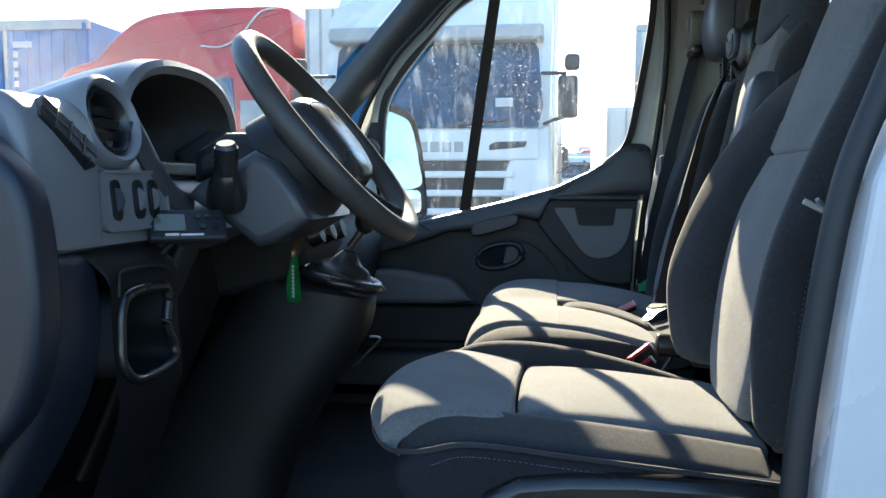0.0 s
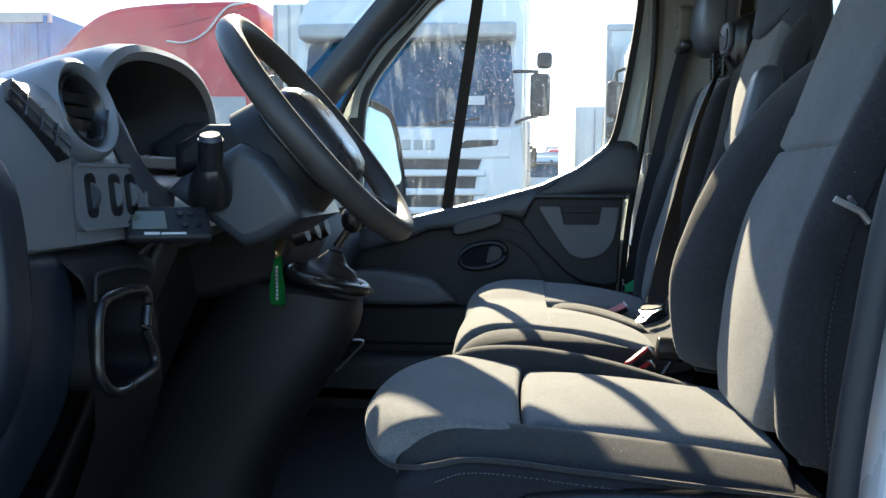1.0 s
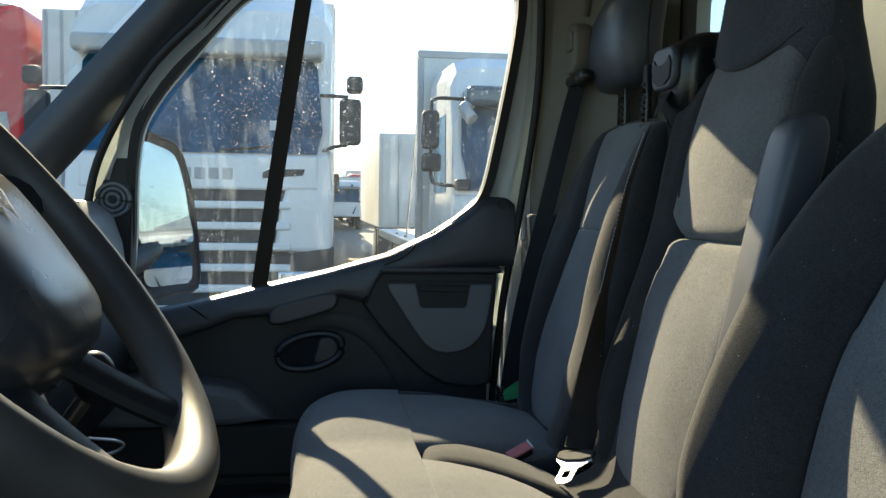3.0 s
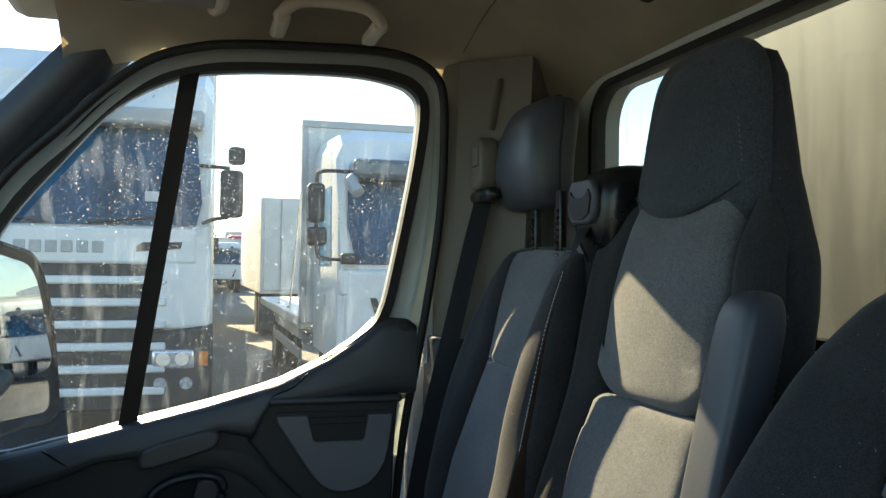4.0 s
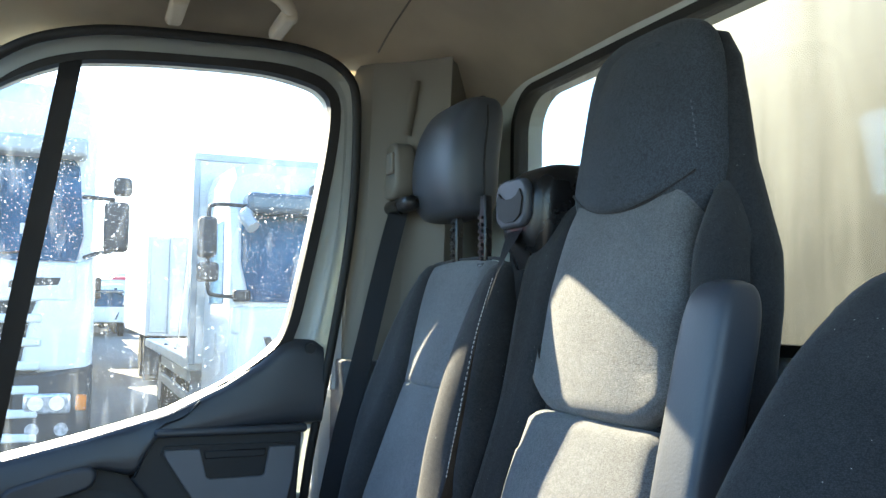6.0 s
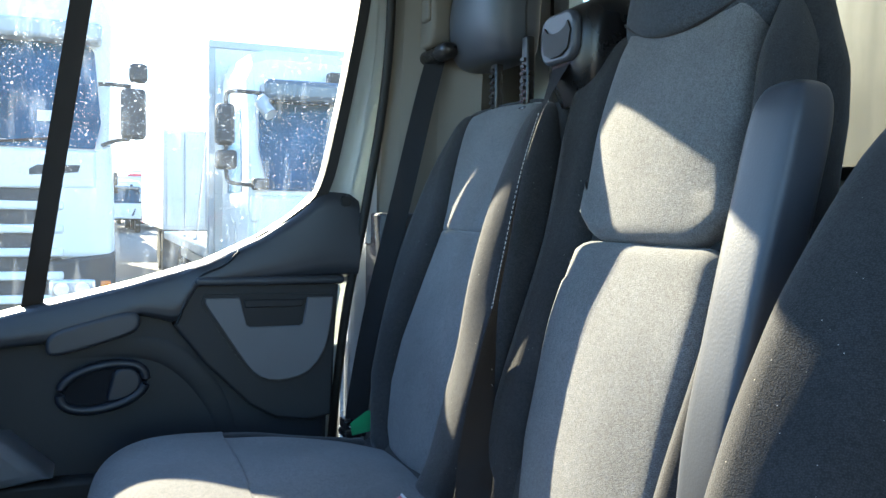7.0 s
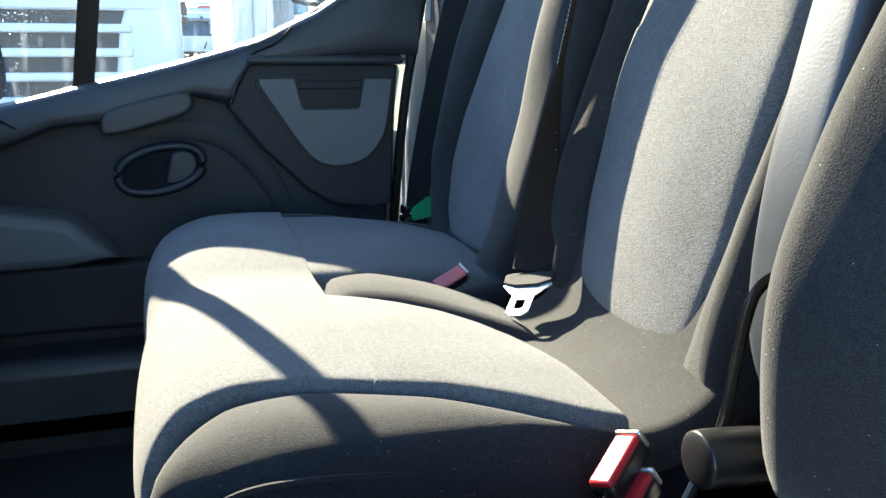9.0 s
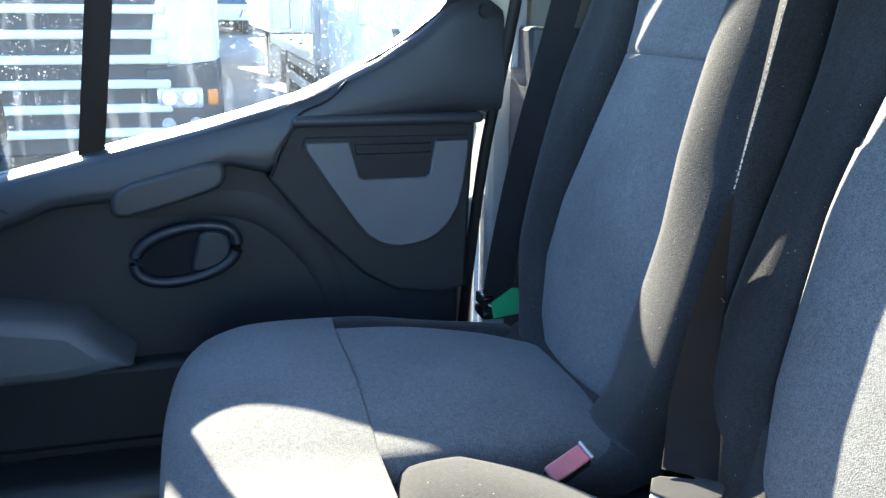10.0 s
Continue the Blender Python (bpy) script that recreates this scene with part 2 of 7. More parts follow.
M_MAT = mat("rubber floor mat", (0.02, 0.02, 0.021), 0.7, var=0.25, scale=14, bump=0.6, bscale=220, bdist=0.003)
M_GLS = glass("door glass dusty", (0.95, 0.97, 0.96), 0.14, 0.80, 0.022)
M_WSG = glass("windscreen glass dusty", (0.94, 0.97, 0.96), 0.10, 0.10, 0.032)
M_RWG = glass("rear glass smeared", (0.93, 0.95, 0.92), 0.16, 0.03, 0.03)
M_LCD = mat("display glass", (0.10, 0.11, 0.09), 0.12, var=0.05, bump=0.0)
M_SCREEN = mat("mark white", (0.6, 0.6, 0.6), 0.5, var=0.03, bump=0.0)


# ---- mesh helpers ----
def part(name, bm, material, parent=None, label="", smooth=True):
    me = bpy.data.meshes.new(name)
    bmesh.ops.recalc_face_normals(bm, faces=bm.faces)
    bm.to_mesh(me)
    bm.free()
    me.materials.append(material)
    if smooth:
        broad = [p.use_smooth for p in me.polygons]
        for p in me.polygons:
            p.use_smooth = True
        me.set_sharp_from_angle(angle=radians(52))
        for p, flat in zip(me.polygons, broad):
            p.use_smooth = not flat
    else:
        for p in me.polygons:
            p.use_smooth = False
    ob = new(name, me)
    if parent:
        ob.parent = parent
    if label:
        tagged(ob, label)
    return ob


def thing(name, label, category, group="", kind=""):
    return tagged(new(name), label, category, group, kind)


def B():
    return bmesh.new()


def mark_flat(t, axes):
    """Marks the broad faces square to an axis, to be shaded flat between their rounded edges (part() reads the mark)."""
    t.normal_update()
    for f in t.faces:
        f.smooth = any(abs(f.normal["xyz".index(a)]) > 0.9999 for a in axes)


def block(bm, x0, x1, y0, y1, z0, z1, bev=0.0, seg=2, m=None):
    """A box with rounded edges added to bm."""
    t = bmesh.new()
    bmesh.ops.create_cube(t, size=1)
    for v in t.verts:
        v.co = Vector((x0 + (v.co.x + .5) * (x1 - x0), y0 + (v.co.y + .5) * (y1 - y0), z0 + (v.co.z + .5) * (z1 - z0)))
    if bev:
        bmesh.ops.bevel(t, geom=t.edges[:], offset=bev, segments=seg, profile=0.5, affect="EDGES")
    mark_flat(t, "xyz")
    if m:
        t.transform(m)
    me = bpy.data.meshes.new("tmp")
    t.to_mesh(me)
    t.free()
    bm.from_mesh(me)
    bpy.data.meshes.remove(me)
    return bm


def prism(bm, pts, axis, a, b, bev=0.0, seg=2):
    """An outline extruded along an axis from a to b. pts are the two other coordinates, in the order x, y, z."""
    t = bmesh.new()

    def at(p, k):
        q = list(p)
        q.insert("xyz".index(axis), k)
        return Vector(q)
    lo = [t.verts.new(at(p, a)) for p in pts]
    hi = [t.verts.new(at(p, b)) for p in pts]
    n = len(pts)
    f1, f2 = t.faces.new(lo), t.faces.new(hi)
    for i in range(n):
        t.faces.new((lo[i], lo[(i + 1) % n], hi[(i + 1) % n], hi[i]))
    bmesh.ops.recalc_face_normals(t, faces=t.faces)
    if bev:
        es = [e for f in (f1, f2) for e in f.edges]
        bmesh.ops.bevel(t, geom=list(set(es)), offset=bev, segments=seg, profile=0.5, affect="EDGES")
    mark_flat(t, axis)
    me = bpy.data.meshes.new("tmp")
    t.to_mesh(me)
    t.free()
    bm.from_mesh(me)
    bpy.data.meshes.remove(me)
    return bm


def smooth_line(pts, n=10, closed=False):
    """Catmull-Rom through the points."""
    P = [Vector(p) for p in pts]
    m = len(P)
    out = []
    for i in range(m if closed else m - 1):
        p1, p2 = P[i], P[(i + 1) % m]
        p0 = P[i - 1] if (i or closed) else p1 * 2 - p2
        p3 = P[(i + 2) % m] if (i + 2 < m or closed) else p2 * 2 - p1
        for k in range(n):
            t = k / n
            out.append(0.5 * (2 * p1 + (p2 - p0) * t + (2 * p0 - 5 * p1 + 4 * p2 - p3) * t * t + (3 * p1 - p0 - 3 * p2 + p3) * t ** 3))
    if not closed:
        out.append(P[-1])
    return out


def tube(bm, pts, r, sides=8, closed=False, flat=None, up=(0, 0, 1), taper=None):
    """A round or flat (flat = (width, thickness)) bar along a line."""
    P = [Vector(p) for p in pts]
    n = len(P)
    rings = []
    for i, p in enumerate(P):
        a = P[i - 1] if (i or closed) else p
        b = P[(i + 1) % n] if (i + 1 < n or closed) else p
        d = (b - a).normalized()
        s = d.cross(Vector(up))
        if s.length < 1e-4:
            s = d.cross(Vector((1, 0, 0)))
        s.normalize()
        u = s.cross(d)
        w, h = flat if flat else (r, r)
        if taper:
            w, h = w * taper(i / (n - 1)), h * taper(i / (n - 1))
        rings.append([bm.verts.new(p + s * (math.cos(2 * math.pi * k / sides) * w) + u * (math.sin(2 * math.pi * k / sides) * h)) for k in range(sides)])
    m = n if closed else n - 1
    for i in range(m):
        A, C = rings[i], rings[(i + 1) % n]
        for k in range(sides):
            bm.faces.new((A[k], A[(k + 1) % sides], C[(k + 1) % sides], C[k]))
    if not closed:
        bm.faces.new(rings[0])
        bm.faces.new(rings[-1])
    return bm


def cyl(bm, a, b, r, r2=None, n=20):
    a, b = Vector(a), Vector(b)
    return tube(bm, [a, b], r, n, up=(0.3, 0.2, 1), taper=(lambda s: 1 + (r2 / r - 1) * s) if r2 else None)


def ring(centre, u, v, ru, rv, n=48):
    return [Vector(centre) + Vector(u) * (ru * math.cos(2 * math.pi * i / n)) + Vector(v) * (rv * math.sin(2 * math.pi * i / n)) for i in range(n)]


def pad(bm, profile, left, right, r=0.02, thick=0.05, off=None, nu=18, ns=34, end_r=None, wrinkle=0.0015):
    """An upholstered panel: a smooth (x, z) profile swept across y from left to right (numbers or functions of s, 0..1 along the
    profile), with rounded, tucked-in edges, a real thickness and an outward swell off(u, s). Outward is to the left of the profile's run."""
    line = smooth_line([(p[0], 0, p[1]) for p in profile], 12)
    acc = [0.0]
    for a, b in zip(line, line[1:]):
        acc.append(acc[-1] + (b - a).length)
    total = acc[-1]

    def sample(s):
        d = max(0, min(1, s)) * total
        i = max(0, min(len(line) - 2, int(np.searchsorted(acc, d)) - 1))
        f = (d - acc[i]) / max(1e-9, acc[i + 1] - acc[i])
        p = line[i].lerp(line[i + 1], f)
        j0, j1 = max(0, i - 2), min(len(line) - 1, i + 3)
        t = (line[j1] - line[j0]).normalized()
        return p, Vector((-t.z, 0, t.x))
    end_r = r if end_r is None else end_r

    def drop(d, rad):
        if rad <= 0 or d >= rad:
            return 0.0
        q = 1 - d / rad
        return rad * (1 - math.sqrt(max(0, 1 - q * q)))

    def spread(n, edge):
        e = [0, .04, .12, .25, .45, .7, 1.0]
        a = [edge * q for q in e]
        mid = [edge + (1 - 2 * edge) * i / n for i in range(1, n)]
        return a + mid + [1 - q for q in reversed(a)]
    S = spread(ns, min(0.3, end_r / total))
    Lf = left if callable(left) else (lambda s: left)
    Rf = right if callable(right) else (lambda s: right)
    top, low = [], []
    for s in S:
        p, nrm = sample(s)
        l, rr = Lf(s), Rf(s)
        w = rr - l
        row, row2 = [], []
        for u in spread(nu, min(0.42, r / w)):
            y = l + w * u
            dd = max(drop(min(u, 1 - u) * w, r), drop(min(s, 1 - s) * total, end_r))
            o = (off(u, s) if off else 0.0) + wrinkle * noise.noise(Vector((p.x * 9, y * 9, p.z * 9)))
            row.append(bm.verts.new(Vector((p.x, y, p.z)) + nrm * (o - dd)))
            row2.append(bm.verts.new(Vector((p.x, y, p.z)) + nrm * (o - dd - min(thick, 0.014))))
        top.append(row)
        low.append(row2)
    for g in (top, low):
        for a, b in zip(g, g[1:]):
            for i in range(len(a) - 1):
                bm.faces.new((a[i], a[i + 1], b[i + 1], b[i]))
    n, m = len(top), len(top[0])
    for i in range(n - 1):
        for j in (0, m - 1):
            bm.faces.new((top[i][j], top[i + 1][j], low[i + 1][j], low[i][j]))
    for j in range(m - 1):
        for i in (0, n - 1):
            bm.faces.new((top[i][j], top[i][j + 1], low[i][j + 1], low[i][j]))
    return bm


def loaf(bm, secs, e=0.5, n=32, steps=5):
    """A closed padded body stacked from rounded sections (x, y, z, half depth, half width)."""
    a = smooth_line([s[:3] for s in secs], steps)
    b = smooth_line([(s[3], s[4], 0) for s in secs], steps)
    rows = []
    for p, q in zip(a, b):
        row = []
        for k in range(n):
            c_, s_ = math.cos(2 * math.pi * k / n), math.sin(2 * math.pi * k / n)
            row.append(bm.verts.new(p + Vector((math.copysign(abs(c_) ** e, c_) * q.x, math.copysign(abs(s_) ** e, s_) * q.y, 0))))
        rows.append(row)
    for u, v in zip(rows, rows[1:]):
        for k in range(n):
            bm.faces.new((u[k], u[(k + 1) % n], v[(k + 1) % n], v[k]))
    bm.faces.new(rows[0])
    bm.faces.new(rows[-1])
    return bm


def grid(bm, fn, nu, nv, thick=0.0):
    """A sheet from fn(u, v), given a thickness along its normals."""
    V = [[bm.verts.new(Vector(fn(i / nu, j / nv))) for j in range(nv + 1)] for i in range(nu + 1)]
    fs = [bm.faces.new((V[i][j], V[i + 1][j], V[i + 1][j + 1], V[i][j + 1])) for i in range(nu) for j in range(nv)]
    if thick:
        bmesh.ops.solidify(bm, geom=fs, thickness=thick)
    return bm


def frame_ring(bm, outer, inner, fn, depth):
    """A flat frame between two outlines with the same number of points; fn lifts (a, b) to a place, depth is a vector."""
    o = [bm.verts.new(fn(p)) for p in outer]
    i = [bm.verts.new(fn(p)) for p in inner]
    d = Vector(depth)
    o2 = [bm.verts.new(v.co + d) for v in o]
    i2 = [bm.verts.new(v.co + d) for v in i]
    n = len(o)
    for k in range(n):
        q = (k + 1) % n
        bm.faces.new((o[k], o[q], i[q], i[k]))
        bm.faces.new((o2[k], o2[q], i2[q], i2[k]))
        bm.faces.new((o[k], o[q], o2[q], o2[k]))
        bm.faces.new((i[k], i[q], i2[q], i2[k]))
    return bm


# ---- ground ----
def build_ground():
    m = bpy.data.materials.new("paving yard")
    m.use_nodes = True
    N, L = m.node_tree.nodes, m.node_tree.links
    b = N["Principled BSDF"]
    b.inputs["Roughness"].default_value = 0.85
    tc = N.new("ShaderNodeTexCoord")
    br = N.new("ShaderNodeTexBrick")
    br.inputs["Scale"].default_value = 2.2
    br.inputs["Color1"].default_value = (0.21, 0.185, 0.15, 1)
    br.inputs["Color2"].default_value = (0.165, 0.148, 0.122, 1)
    br.inputs["Mortar"].default_value = (0.12, 0.105, 0.09, 1)
    br.inputs["Mortar Size"].default_value = 0.015
    ns = N.new("ShaderNodeTexNoise")
    ns.inputs["Scale"].default_value = 0.8
    ns.inputs["Detail"].default_value = 8
    mx = N.new("ShaderNodeMix")
    mx.data_type = "RGBA"
    mx.blend_type = "MULTIPLY"
    mx.inputs[0].default_value = 0.6
    L.new(tc.outputs["Object"], br.inputs["Vector"])
    L.new(tc.outputs["Object"], ns.inputs["Vector"])
    L.new(br.outputs["Color"], mx.inputs[6])
    gr = N.new("ShaderNodeMapRange")
    gr.inputs[3].default_value, gr.inputs[4].default_value = 0.45, 1.1
    L.new(ns.outputs[0], gr.inputs[0])
    L.new(gr.outputs[0], mx.inputs[7])
    L.new(mx.outputs[2], b.inputs["Base Color"])
    bp = N.new("ShaderNodeBump")
    bp.inputs["Distance"].default_value = 0.01
    L.new(br.outputs["Fac"], bp.inputs["Height"])
    bp.invert = True
    L.new(bp.outputs[0], b.inputs["Normal"])
    bm = B()
    grid(bm, lambda u, v: ((u - .5) * 900, (v - .3) * 900, 0.03 * noise.noise(Vector((u * 300, v * 300, 0)))), 60, 60)
    tagged(part("ground", bm, m, smooth=False), "beige block-paved truck yard with worn joints", "ground", kind="structure")


build_ground()

# ---- cab shell: x runs to the rear, y to the passenger side, z up ----
FLOOR = 0.72
ROOF = 2.13
REAR = 0.585
WIN = [(-0.555, 1.285), (-0.55, 1.45), (-0.535, 1.63), (-0.497, 1.722), (-0.40, 1.84), (-0.31, 1.938), (-0.20, 1.998), (-0.10, 2.016), (0.02, 2.024), (0.14, 2.026), (0.215, 2.016),
       (0.255, 2.0), (0.272, 1.965), (0.266, 1.86), (0.237, 1.664), (0.212, 1.545), (0.17, 1.497), (0.10, 1.452), (0.0, 1.405), (-0.14, 1.365), (-0.287, 1.33), (-0.43, 1.295)]


def door_y(z):
    """The lean of the passenger door's window plane."""
    return 2.71 - 0.18 * (z - 1.33)


def on_door(p, proud=0.0):
    return Vector((p[0], door_y(p[1]) - proud, p[1]))


def grown(pts, d):
    """An outline pushed outwards by d."""
    n = len(pts)
    area = sum(pts[i][0] * pts[(i + 1) % n][1] - pts[(i + 1) % n][0] * pts[i][1] for i in range(n))
    sg = 1 if area > 0 else -1
    out = []
    for i, p in enumerate(pts):
        a, b = Vector(pts[i - 1]), Vector(pts[(i + 1) % n])
        t = (b - a).normalized()
        out.append((p[0] + sg * t.y * d, p[1] - sg * t.x * d))
    return out


def round_rect(x0, x1, z0, z1, r, n=6):
    out = []
    for cx, cz, a0 in ((x1 - r, z1 - r, 0), (x0 + r, z1 - r, 90), (x0 + r, z0 + r, 180), (x1 - r, z0 + r, 270)):
        for i in range(n + 1):
            a = radians(a0 + 90 * i / n)
            out.append((cx + r * math.cos(a), cz + r * math.sin(a)))
    return out


def holed_wall(bm, outer, hole, axis, a, b):
    """A wall slab with an opening: outline and hole in the two other axes, from a to b along axis."""
    n = len(hole)
    cx = sum(p[0] for p in hole) / n
    cz = sum(p[1] for p in hole) / n
    x0, x1, z0, z1 = outer
    ext = []
    for p in hole:
        d = Vector((p[0] - cx, p[1] - cz))
        t = min([(x1 - cx) / d.x if d.x > 1e-6 else 1e9, (x0 - cx) / d.x if d.x < -1e-6 else 1e9, (z1 - cz) / d.y if d.y > 1e-6 else 1e9, (z0 - cz) / d.y if d.y < -1e-6 else 1e9])
        ext.append((cx + d.x * t, cz + d.y * t))
    for c in ((x0, z0), (x1, z0), (x1, z1), (x0, z1)):
        k = min(range(n), key=lambda i: (ext[i][0] - c[0]) ** 2 + (ext[i][1] - c[1]) ** 2)
        ext[k] = c

    def lift(p):
        q = [p[0], p[1]]
        q.insert("xyz".index(axis), a)
        return Vector(q)
    d = [0, 0, 0]
    d["xyz".index(axis)] = b - a
    return frame_ring(bm, ext, hole, lift, d)


def build_shell():
    bm = B()
    block(bm, -1.15, 0.62, 0.80, 2.74, FLOOR - 0.06, FLOOR, 0.01)
    tagged(part("floor", bm, M_MAT), "black ribbed rubber cab floor mat", "floor", kind="structure")
    # headliner with a gentle crown and edges that roll down to the doors
    bm = B()

    def liner(u, v):
        x = -0.40 + (REAR + 0.005 + 0.40) * u
        y = 0.84 + (2.62 - 0.84) * v
        e = min(v, 1 - v) * 1.78
        z = ROOF + 0.03 - 0.12 * max(0, 1 - e / 0.24) ** 2 - 0.05 * max(0, 1 - u / 0.25) ** 2 - 0.148 * max(0, 1 - (1 - u) / 0.34) ** 2 + 0.004 * noise.noise(Vector((x * 5, y * 5, 1)))
        return (x, y, z)
    grid(bm, liner, 50, 60, 0.012)
    tagged(part("ceiling", bm, M_HEAD), "beige felt headliner, faintly stained", "ceiling", kind="structure")
    bm = B()
    block(bm, -0.40, 0.64, 0.80, 2.66, ROOF + 0.06, ROOF + 0.12, 0.03)
    tagged(part("roof", bm, M_WHT), "white painted cab roof panel", "roof", kind="structure")
    # rear wall with its window
    hole = round_rect(1.12, 2.432, 1.556, 1.990, 0.07)
    bm = B()
    holed_wall(bm, (0.80, 2.68, FLOOR, ROOF + 0.07), hole, "x", REAR, REAR + 0.05)
    tagged(part("wall_rear", bm, M_PAINT_IN, smooth=False), "pale painted rear cab wall with a wide window", "wall", kind="structure")
    w = thing("window_rear", "wide smeared rear cab window in a black rubber seal", "window", kind="structure")
    bm = B()
    frame_ring(bm, grown(hole, 0.010), grown(hole, -0.004), lambda p: Vector((REAR - 0.012, p[0], p[1])), (0.03, 0, 0))
    part("window_seal", bm, M_RUB, w)
    bm = B()
    prism(bm, grown(hole, -0.002), "x", REAR - 0.006, REAR - 0.001)
    part("pane", bm, M_RWG, w, "dusty, smeared glass", smooth=False).visible_shadow = False
    bm = B()
    block(bm, REAR - 0.035, REAR, 0.86, 2.60, FLOOR, 1.50, 0.012)
    tagged(part("trim", bm, M_PLA2), "dark lower rear wall lining", "trim", kind="structure")
    # passenger side B pillar trim
    bm = B()
    sec = [(0.318, 2.72), (0.322, 2.66), (0.345, 2.625), (0.405, 2.585), (0.462, 2.520), (0.475, 2.545), (0.53, 2.60), (REAR, 2.61), (REAR, 2.72)]
    V = []
    for k in range(13):
        z = 1.50 + (2.06 - 1.50) * k / 12
        lean = -0.06 * max(0, (z - 1.35) / 0.7)
        V.append([bm.verts.new((x - 0.03 * max(0, (1.45 - z)) , y + lean, z)) for x, y in sec])
    for a, b in zip(V, V[1:]):
        for i in range(len(sec)):
            j = (i + 1) % len(sec)
            bm.faces.new((a[i], a[j], b[j], b[i]))
    bm.faces.new(V[0]), bm.faces.new(V[-1])
    tagged(part("wall_pillar_right", bm, M_TRIM, smooth=False), "beige-grey plastic B-pillar lining", "pillar", kind="structure")
    bm = B()
    prism(bm, [(0.31, 2.66), (0.31, 2.60), (0.36, 2.57), (0.50, 2.55), (REAR, 2.55), (REAR, 2.69), (0.31, 2.69)], "z", FLOOR, 1.50, 0.006)
    tagged(part("wall_pillar_low", bm, M_APIL, smooth=False), "dark grey lower B-pillar lining", "pillar", kind="structure")
    # outer side wall below and behind
    bm = B()
    block(bm, 0.285, 0.64, 2.715, 2.76, 0.5, 1.45, 0.01)
    prism(bm, [(0.30, 1.44), (0.64, 1.44), (0.64, 2.20), (0.36, 2.16), (0.335, 1.9)], "y", 2.66, 2.70, 0.004)
    tagged(part("wall_side_right", bm, M_WHT, smooth=False), "white outer body side behind the passenger door", "body side", kind="structure")
    # driver side pillar, white, with the door seal
    bm = B()
    prism(bm, [(0.243, 0.45), (0.240, 0.9), (0.246, 1.13), (0.262, 1.29), (0.280, 1.42), (0.312, 1.51), (0.355, 1.64), (0.395, 1.8), (0.415, 2.1), (0.415, 2.2), (0.66, 2.2), (0.66, 0.45)], "y", 0.795, 0.86, 0.008)
    tagged(part("wall_side_left", bm, M_WHT, smooth=False), "white painted driver door pillar", "body side", kind="structure")
    bm = B()
    path = smooth_line([(0.198, 0.83, 0.5), (0.197, 0.83, 0.9), (0.203, 0.83, 1.13), (0.219, 0.83, 1.29), (0.240, 0.83, 1.42), (0.274, 0.83, 1.52), (0.32, 0.82, 1.66), (0.36, 0.80, 1.85), (0.37, 0.80, 2.05), (0.33, 0.80, 2.13), (0.20, 0.80, 2.15), (-0.3, 0.80, 2.15), (-0.45, 0.80, 2.08)], 8)
    tube(bm, [p + Vector((0.026, 0, 0)) for p in path], 0.013, 10, up=(0, 1, 0))
    tagged(part("trim", bm, M_DOOR), "grey rubber door seal of the driver opening", "seal", kind="structure")
    bm = B()
    cyl(bm, (0.305, 0.797, 1.372), (0.305, 0.791, 1.372), 0.011, n=18)
    tagged(part("trim", bm, M_RUB), "black round plug in the white pillar", "plug", kind="structure")
    # side rails above both doors
    for y0, y1, nm in ((0.76, 0.86, "trim"), (2.60, 2.68, "trim")):
        bm = B()
        block(bm, -0.42, 0.62, y0, y1, 2.085, 2.19, 0.02)
        tagged(part(nm, bm, M_WHT), "painted roof side rail above the door", "rail", kind="structure")
    # windscreen, header, cowl and bulkhead
    w = thing("window_front", "raked dusty windscreen with a dotted black edge", "windscreen", kind="structure")

    def ws(u, v):
        y = 0.86 + 1.80 * u
        bow = 0.10 * (1 - (2 * u - 1) ** 2)
        return (-1.04 + 0.70 * v - bow, y, 1.40 + 0.74 * v)
    bm = B()
    grid(bm, ws, 16, 10, 0.005)
    part("pane", bm, M_WSG, w, "sunlit dusty glass").visible_shadow = False
    bm = B()
    block(bm, -0.50, -0.34, 0.80, 2.68, 2.10, 2.18, 0.03)
    tagged(part("trim", bm, M_HEAD), "beige header lining above the windscreen", "header", kind="structure")
    for side, y0 in (("left", 0.86), ("right", 2.645)):
        sg = 1 if side == "left" else -1
        bm = B()
        V = []
        for k in range(15):
            f = k / 14
            x, z = -0.98 + 0.66 * f, 1.38 + 0.74 * f
            yy = y0 - sg * 0.03 + sg * 0.05 * f
            V.append([bm.verts.new(q) for q in ((x - 0.02, yy - sg * 0.04, z), (x - 0.02, yy + sg * 0.025, z), (x + 0.01, yy + sg * 0.042, z - 0.01), (x + 0.045, yy + sg * 0.036, z - 0.02), (x + 0.075, yy, z - 0.035), (x + 0.075, yy - sg * 0.04, z - 0.035))])
        for a, b in zip(V, V[1:]):
            for i in range(6):
                bm.faces.new((a[i], a[(i + 1) % 6], b[(i + 1) % 6], b[i]))
        bm.faces.new(V[0]), bm.faces.new(V[-1])
        tagged(part("wall_pillar_" + side, bm, M_APIL), "dark grey windscreen pillar lining", "pillar", kind="structure")
    bm = B()
    block(bm, -1.20, -1.12, 0.80, 2.74, 0.5, 1.42, 0.01)
    block(bm, -1.20, -0.735, 2.70, 2.75, 0.5, 1.42, 0.01)
    block(bm, -1.20, -0.62, 0.80, 0.86, 0.5, 1.40, 0.01)
    block(bm, -0.95, 0.32, 2.60, 2.76, 0.52, 0.79, 0.01)
    block(bm, -0.95, 0.32, 0.80, 0.90, 0.45, 0.74, 0.01)
